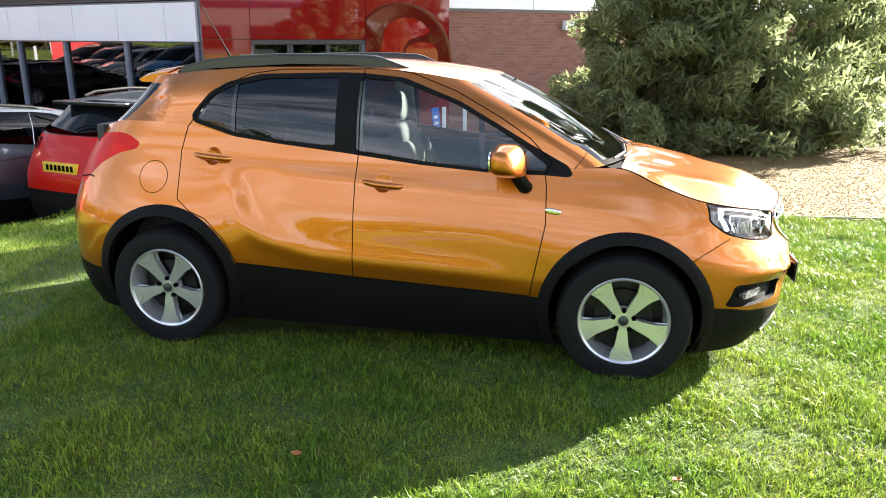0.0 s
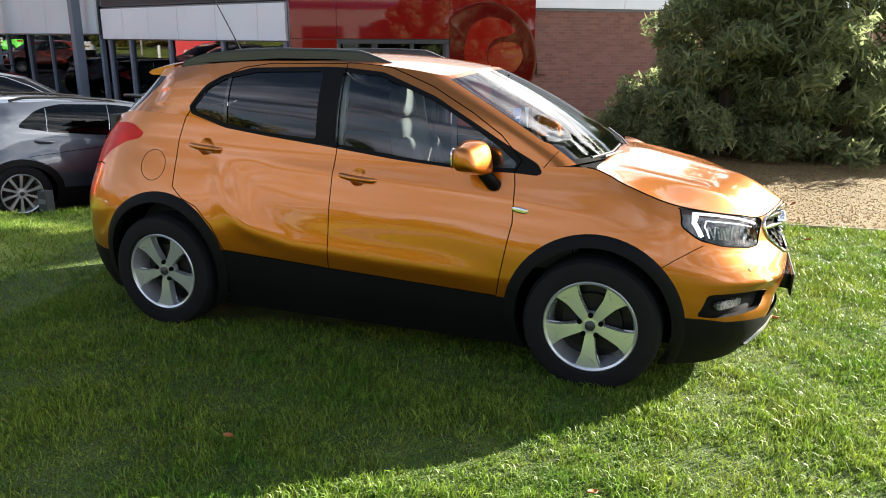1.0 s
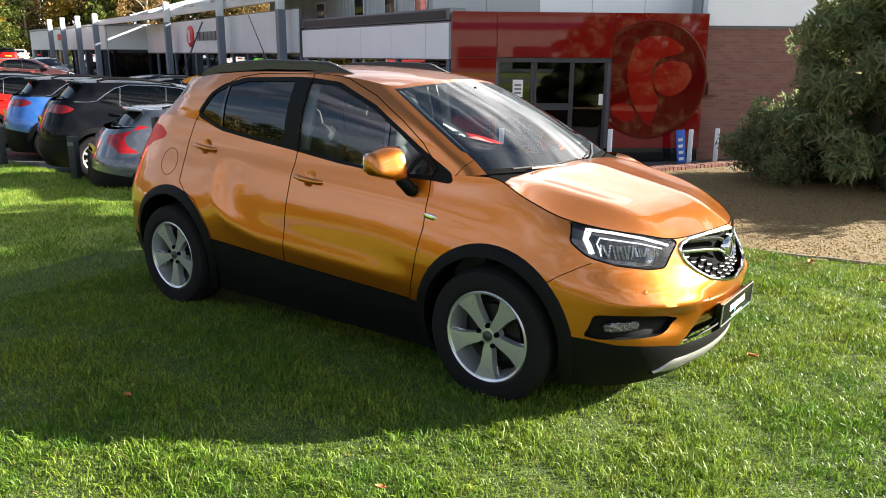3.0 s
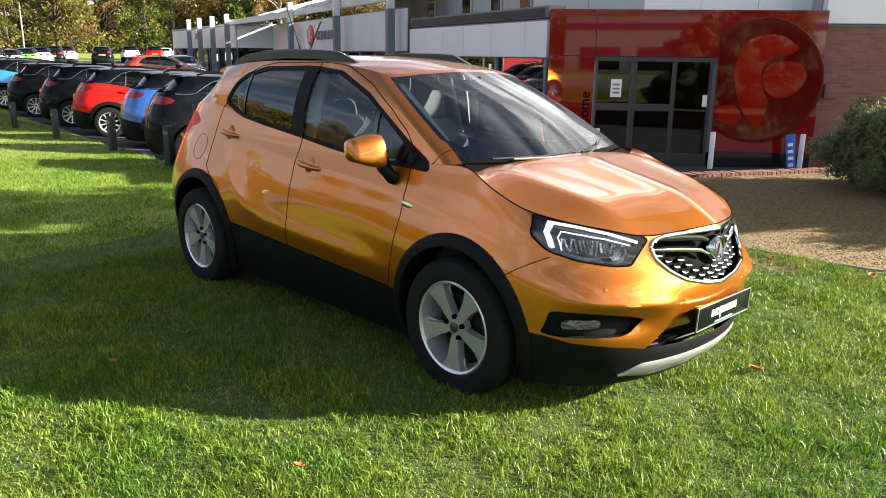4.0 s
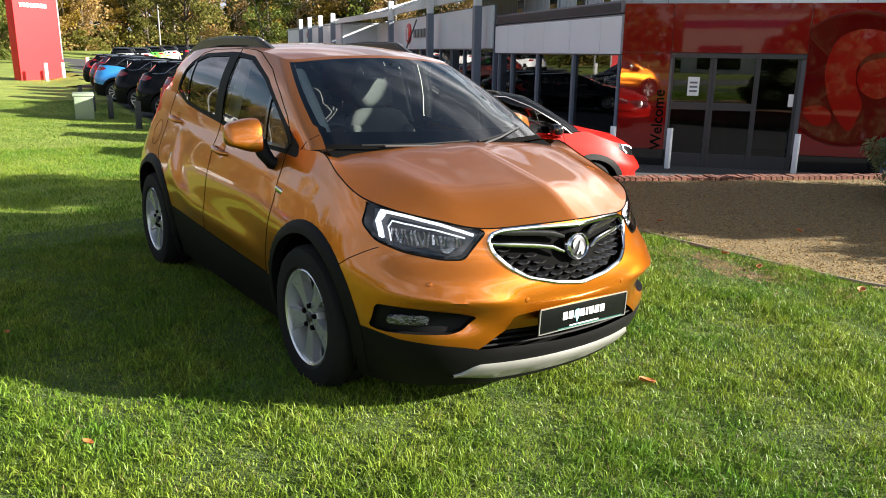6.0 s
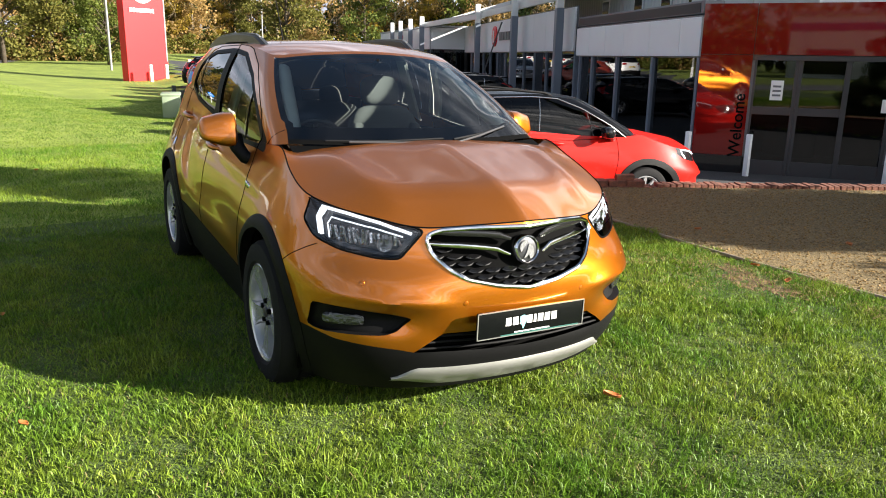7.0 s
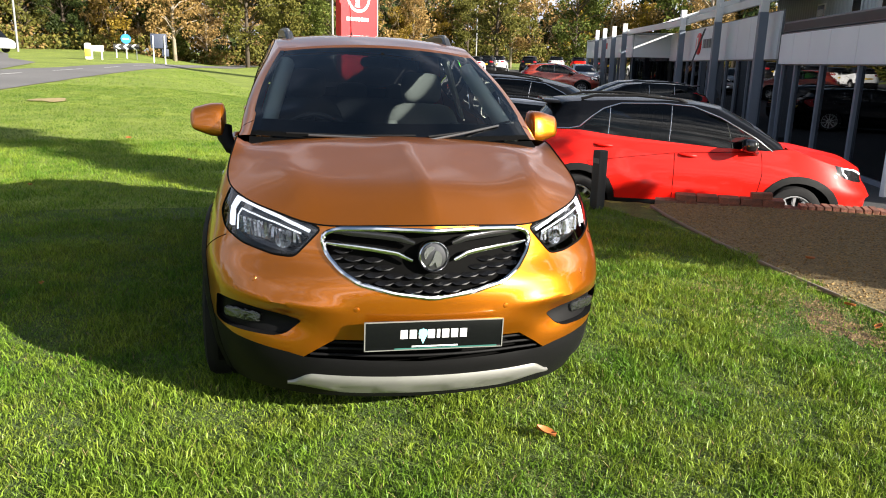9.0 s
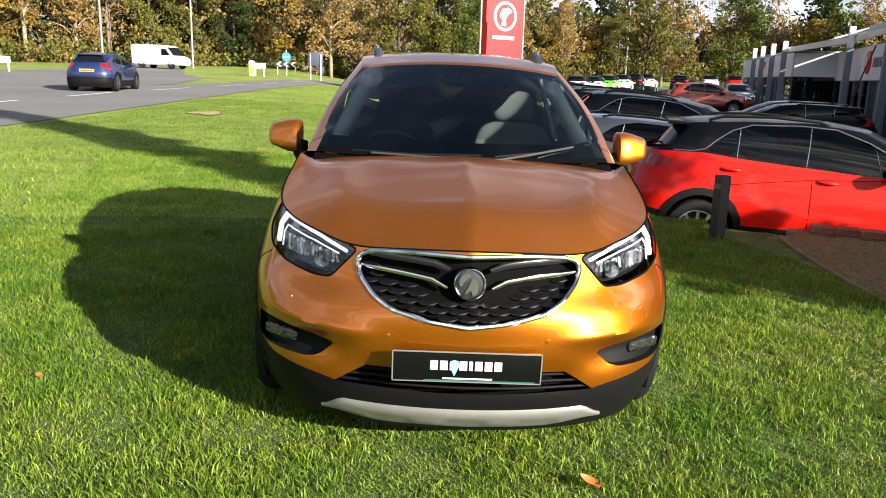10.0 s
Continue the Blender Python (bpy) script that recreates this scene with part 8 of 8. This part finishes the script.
conifer(4.8, 11.75, 11.0, 1.75, 64000, 21, "tall dark green conifer on the gravel bed", 0.052, power=1.0)
conifer(3.15, 11.75, 2.8, 1.40, 60000, 24, "broad dense green conifer on the gravel bed", 0.040, power=2.6)
conifer(2.05, 11.5, 1.05, 0.90, 24000, 22, "low spreading conifer bush on the gravel bed", 0.024, 1.0)
conifer(6.3, 12.4, 3.3, 1.3, 26000, 23, "broad dark green conifer beside the taller one", 0.034, 1.0)

# hedge beyond the path
cs = [(x, 25 + rng.uniform(-1.5, 1.5) + 0.2 * x, rng.uniform(0.2, 3.0)) for x in np.linspace(10, 34, 90)]
tagged(new("hedge", quads("hedge", leaf_cloud(cs, [rng.uniform(0.6, 1.2) for _ in cs], 26000, 0.11, gen), LEAVES[4])), "sunlit green hedge beyond the path", "hedge", kind="stuff")
# ---- grass ----
def grass_material(name, dark, mid, pale, passing=0.35):
    """Blades whose colour differs from blade to blade and drifts from tuft to tuft."""
    m = leaf_material(name, dark, pale, 0.42, passing)
    n, l = m.node_tree.nodes, m.node_tree.links
    p = n["Principled BSDF"]
    p.inputs["Specular IOR Level"].default_value = 0.2
    base = next(q for q in n if q.type == "MIX_RGB")
    co = n.new("ShaderNodeTexCoord")
    last = None
    for scale, lo, hi in ((0.9, 0.38, 0.62), (4.5, 0.35, 0.65)):
        t = n.new("ShaderNodeTexNoise")
        t.inputs["Scale"].default_value, t.inputs["Detail"].default_value = scale, 3.0
        l.new(co.outputs["Object"], t.inputs["Vector"])
        r = n.new("ShaderNodeMapRange")
        r.inputs["From Min"].default_value, r.inputs["From Max"].default_value = lo, hi
        l.new(t.outputs["Fac"], r.inputs["Value"])
        if last is None:
            last = r.outputs["Result"]
        else:
            a = n.new("ShaderNodeMath")
            a.operation = "MULTIPLY_ADD"
            a.inputs[1].default_value = 0.5
            h = n.new("ShaderNodeMath")
            h.operation = "MULTIPLY"
            h.inputs[1].default_value = 0.5
            l.new(last, h.inputs[0])
            l.new(r.outputs["Result"], a.inputs[0])
            l.new(h.outputs[0], a.inputs[2])
            last = a.outputs[0]
    tone = n.new("ShaderNodeMixRGB")
    tone.inputs["Color1"].default_value, tone.inputs["Color2"].default_value = (*mid, 1), (*pale, 1)
    l.new(last, tone.inputs["Fac"])
    l.new(tone.outputs["Color"], base.inputs["Color2"])
    return m


M_GRASS = grass_material("grass_blades", (0.012, 0.036, 0.004), (0.112, 0.262, 0.020), (0.330, 0.420, 0.050))


def blades(x0, x1, y0, y1, per_m2, tall, width, seed, keep, mat, bent=True):
    """Leaning, tapered blades all over a rectangle of the lawn, longer in some tufts than others."""
    g = np.random.default_rng(seed)
    n = int((x1 - x0) * (y1 - y0) * per_m2)
    x, y = g.uniform(x0, x1, n), g.uniform(y0, y1, n)
    ok = np.array([keep(a, b) for a, b in zip(x, y)])
    x, y = x[ok], y[ok]
    n = len(x)
    tuft = np.array([noise.noise(Vector((a * 2.3, b * 2.3, 0))) + 0.7 * noise.noise(Vector((a * 11.0, b * 11.0, 3))) for a, b in zip(x, y)])
    z = np.array([ground_z(a, b) for a, b in zip(x, y)]) - 0.002
    h = tall * np.clip(0.90 + 0.80 * tuft + g.uniform(-0.3, 0.3, n), 0.45, 1.9)
    a = g.uniform(0, math.tau, n)
    lean = g.uniform(0.25, 1.25, n) * h
    t = g.uniform(0, math.tau, n)
    w = width * g.uniform(0.6, 1.3, n)
    sx, sy = np.cos(a) * w, np.sin(a) * w
    lx, ly = np.cos(t) * lean, np.sin(t) * lean
    m = 5 if bent else 4
    v = np.empty((n * m, 3))
    v[0::m] = np.stack([x - sx, y - sy, z], 1)
    v[1::m] = np.stack([x + sx, y + sy, z], 1)
    if bent:
        v[2::m] = np.stack([x + sx * 0.8 + lx * 0.35, y + sy * 0.8 + ly * 0.35, z + h * 0.7], 1)
        v[3::m] = np.stack([x - sx * 0.8 + lx * 0.35, y - sy * 0.8 + ly * 0.35, z + h * 0.7], 1)
        v[4::m] = np.stack([x + lx, y + ly, z + h * 0.92], 1)
    else:
        v[2::m] = np.stack([x + sx * 0.3 + lx, y + sy * 0.3 + ly, z + h], 1)
        v[3::m] = np.stack([x - sx * 0.3 + lx, y - sy * 0.3 + ly, z + h], 1)
    k = np.arange(n) * m
    if bent:
        loops = np.stack([k, k + 1, k + 2, k + 3, k + 3, k + 2, k + 4], 1).ravel()
        starts = np.stack([np.arange(n) * 7, np.arange(n) * 7 + 4], 1).ravel()
    else:
        loops = np.stack([k, k + 1, k + 2, k + 3], 1).ravel()
        starts = np.arange(n) * 4
    me = bpy.data.meshes.new("grass")
    me.vertices.add(n * m)
    me.vertices.foreach_set("co", v.astype(np.float32).ravel())
    me.loops.add(len(loops))
    me.loops.foreach_set("vertex_index", loops.astype(np.int32))
    me.polygons.add(len(starts))
    me.polygons.foreach_set("loop_start", starts.astype(np.int32))
    me.update(calc_edges=True)
    me.materials.append(mat)
    return me


BARE = (1.50, 7.05)
thin = random.Random(2)


def on_lawn(x, y):
    if -1.7 < x < 1.3 and 4.2 < y < 5.2:
        return False
    if x > 2.9 and y < 2.2:
        return False
    d = math.hypot((x - BARE[0]) / 0.50, (y - BARE[1] + 0.3 * (x - BARE[0])) / 0.24)
    if d < 1.25 and thin.random() < 0.88 * (1 - smooth01(0.45, 1.25, d)):
        return False
    if x < -10 and y < 0.40 * (-12.6 - x) * 0.62 - 1.72 + 0.3:
        return False
    if x > -2.2 and y > bed_edge(x) + 0.02 + 0.09 * math.sin(x * 5.0) * math.sin(x * 13.0):
        return False
    return into_park(x, y) < -0.22


GRASS = (
    (-2.6, 4.7, 1.2, 7.9, 5600, 0.042, 0.0024, 1, True),
    (-2.6, 4.7, 1.2, 7.9, 5600, 0.022, 0.0026, 8, False),
    (-9.0, -2.6, 1.2, 9.5, 2300, 0.034, 0.0036, 2, False),
    (-24.0, -9.0, -2.0, 12.5, 900, 0.024, 0.0040, 3, False),
    (-9.0, 12.0, -5.0, 1.2, 420, 0.040, 0.0065, 5, False),
    (4.7, 12.0, 1.2, 2.0, 420, 0.040, 0.0065, 6, False),
    (-50.0, -24.0, -2.0, 9.0, 90, 0.03, 0.009, 7, False),
    (4.7, 8.5, 2.0, 8.2, 900, 0.038, 0.0045, 4, False),
)
for a in GRASS:
    tagged(new("grass", blades(*a[:8], on_lawn, M_GRASS, a[8])), "short mown lawn grass with darker tufts", "grass", kind="stuff")
M_STRAW = leaf_material("straw", (0.15, 0.115, 0.05), (0.34, 0.27, 0.13), 0.7, 0.2)
tagged(new("dead_grass", blades(-2.6, 4.7, 1.2, 7.9, 420, 0.030, 0.0024, 15, on_lawn, M_STRAW, False)), "thin dead blades among the mown grass", "grass", kind="stuff")


# ---- fallen leaves, bare patches ----
M_LEAF = material("fallen_leaf", (0.42, 0.13, 0.03), 0.6, vary=0.3, scale=40)
rng = random.Random(8)
leaf_spots = [(2.10, 4.69, 0.055), (2.42, 7.05, 0.05), (1.35, 7.35, 0.045), (-0.6, 2.75, 0.03), (0.9, 2.55, 0.03), (1.7, 7.15, 0.04), (2.9, 6.7, 0.035), (-4.5, 2.4, 0.05), (-6.5, 4.2, 0.05), (0.4, 8.1, 0.05), (1.5, 8.6, 0.05), (3.2, 8.2, 0.05), (-9.0, 3.5, 0.06)]
for x, y, s in leaf_spots:
    lf = thing("fallen_leaf", "curled orange-brown fallen leaf on the ground", "leaf", pose(x, y, ground_z(x, y) + 0.036, rng.uniform(-15, 15), rng.uniform(-15, 15), rng.uniform(0, 360)), "fallen leaves")
    bm = bmesh.new()
    rows = []
    for i in range(7):
        f = i / 6
        w = s * 0.55 * math.sin(math.pi * min(1, f * 0.95 + 0.03)) ** 0.8
        rows.append([bm.verts.new((s * (f - 0.5) * 1.5, w * q, 0.30 * s * abs(q) ** 1.5 + 0.25 * s * (f - 0.5) ** 2)) for q in (-1, -0.5, 0, 0.5, 1)])
    grid_faces(bm, rows)
    part("blade", thicken(bm, 0.0015), M_LEAF, lf)
# bare soil by the gravel
bm = bmesh.new()
rows = []
for i in range(9):
    row = []
    for k in range(40):
        a = math.tau * k / 40
        r = (0.02 + 0.98 * i / 8) * (1 + 0.30 * math.sin(3 * a + 1) + 0.16 * math.sin(7 * a) + 0.10 * math.sin(11 * a + 2))
        x, y = BARE[0] + 0.36 * r * math.cos(a) - 0.08 * r * math.sin(a), BARE[1] + 0.19 * r * math.sin(a) - 0.11 * r * math.cos(a)
        row.append(bm.verts.new((x, y, ground_z(x, y) + 0.007 + 0.008 * noise.noise(Vector((x * 14, y * 14, 0))))))
    rows.append(row)
grid_faces(bm, rows, True)
bmesh.ops.recalc_face_normals(bm, faces=bm.faces)
structure("bare_soil", bm, material("dry_soil", (0.19, 0.115, 0.050), 0.95, second=(0.075, 0.050, 0.022), scale=14, fine=0.5, fine_scale=60, bump=1.0, bump_scale=60), "worn patch of dry brown soil in the lawn", "soil", True)
bm = bmesh.new()
ring = []
for k in range(24):
    a = math.tau * k / 24
    r = 1 + 0.2 * math.sin(3 * a) + 0.12 * math.sin(5 * a + 1)
    x, y = -16.9 + 0.55 * r * math.cos(a), 1.95 + 0.42 * r * math.sin(a)
    ring.append(bm.verts.new((x, y, ground_z(x, y) + 0.03)))
bm.faces.new(ring)
structure("worn_patch", bm, material("worn_soil", (0.36, 0.26, 0.13), 0.95, second=(0.22, 0.19, 0.07), scale=6, fine=0.4, fine_scale=40), "small worn patch of pale soil on the verge", "soil", True)
cs = [(BARE[0] + rng.gauss(0, 0.48), BARE[1] + rng.gauss(0, 0.26), 0.012) for _ in range(90)]
tagged(new("dry_grass", quads("dry_grass", leaf_cloud(cs, [0.12] * 90, 3400, 0.010, np.random.default_rng(9), 0.10, 0.0, 0.14), M_STRAW)), "dry straw-coloured grass on the worn patch", "grass", kind="stuff")
# loose stones of the gravel bed
g = np.random.default_rng(12)
nst = 34000
sx_, sy_ = g.uniform(-2.0, 8.0, nst), g.uniform(6.9, 12.5, nst)
keep = np.array([in_bed(a, b) and b > bed_edge(a) + 0.03 for a, b in zip(sx_, sy_)])
sx_, sy_ = sx_[keep], sy_[keep]
cs = np.stack([sx_, sy_, np.array([ground_z(a, b) for a, b in zip(sx_, sy_)]) + 0.016], 1)
nst = len(cs)
unit = np.array([(1, 0, 0), (0, 1, 0), (-1, 0, 0), (0, -1, 0), (0, 0, 0.7), (0, 0, -0.5)], float)
ang, size = g.uniform(0, math.tau, nst), g.uniform(0.004, 0.012, nst)
vv = np.empty((nst, 6, 3))
for i, (a, b, c) in enumerate(unit):
    jx = g.uniform(0.7, 1.3, nst)
    vv[:, i, 0] = cs[:, 0] + (a * np.cos(ang) - b * np.sin(ang)) * size * jx
    vv[:, i, 1] = cs[:, 1] + (a * np.sin(ang) + b * np.cos(ang)) * size * jx
    vv[:, i, 2] = cs[:, 2] + c * size
tri = np.array([(0, 1, 4), (1, 2, 4), (2, 3, 4), (3, 0, 4), (1, 0, 5), (2, 1, 5), (3, 2, 5), (0, 3, 5)])
ids = (np.arange(nst)[:, None, None] * 6 + tri[None]).reshape(-1)
me = bpy.data.meshes.new("gravel_stones")
me.vertices.add(nst * 6)
me.vertices.foreach_set("co", vv.astype(np.float32).ravel())
me.loops.add(len(ids))
me.loops.foreach_set("vertex_index", ids.astype(np.int32))
me.polygons.add(len(ids) // 3)
me.polygons.foreach_set("loop_start", np.arange(0, len(ids), 3, dtype=np.int32))
me.update(calc_edges=True)
M_STONEVARY = leaf_material("stone_mix", (0.085, 0.056, 0.022), (0.34, 0.225, 0.095), 0.9, 0.0)
me.materials.append(M_STONEVARY)
tagged(new("gravel_stones", me), "loose brown gravel stones in the bed", "gravel", kind="stuff")
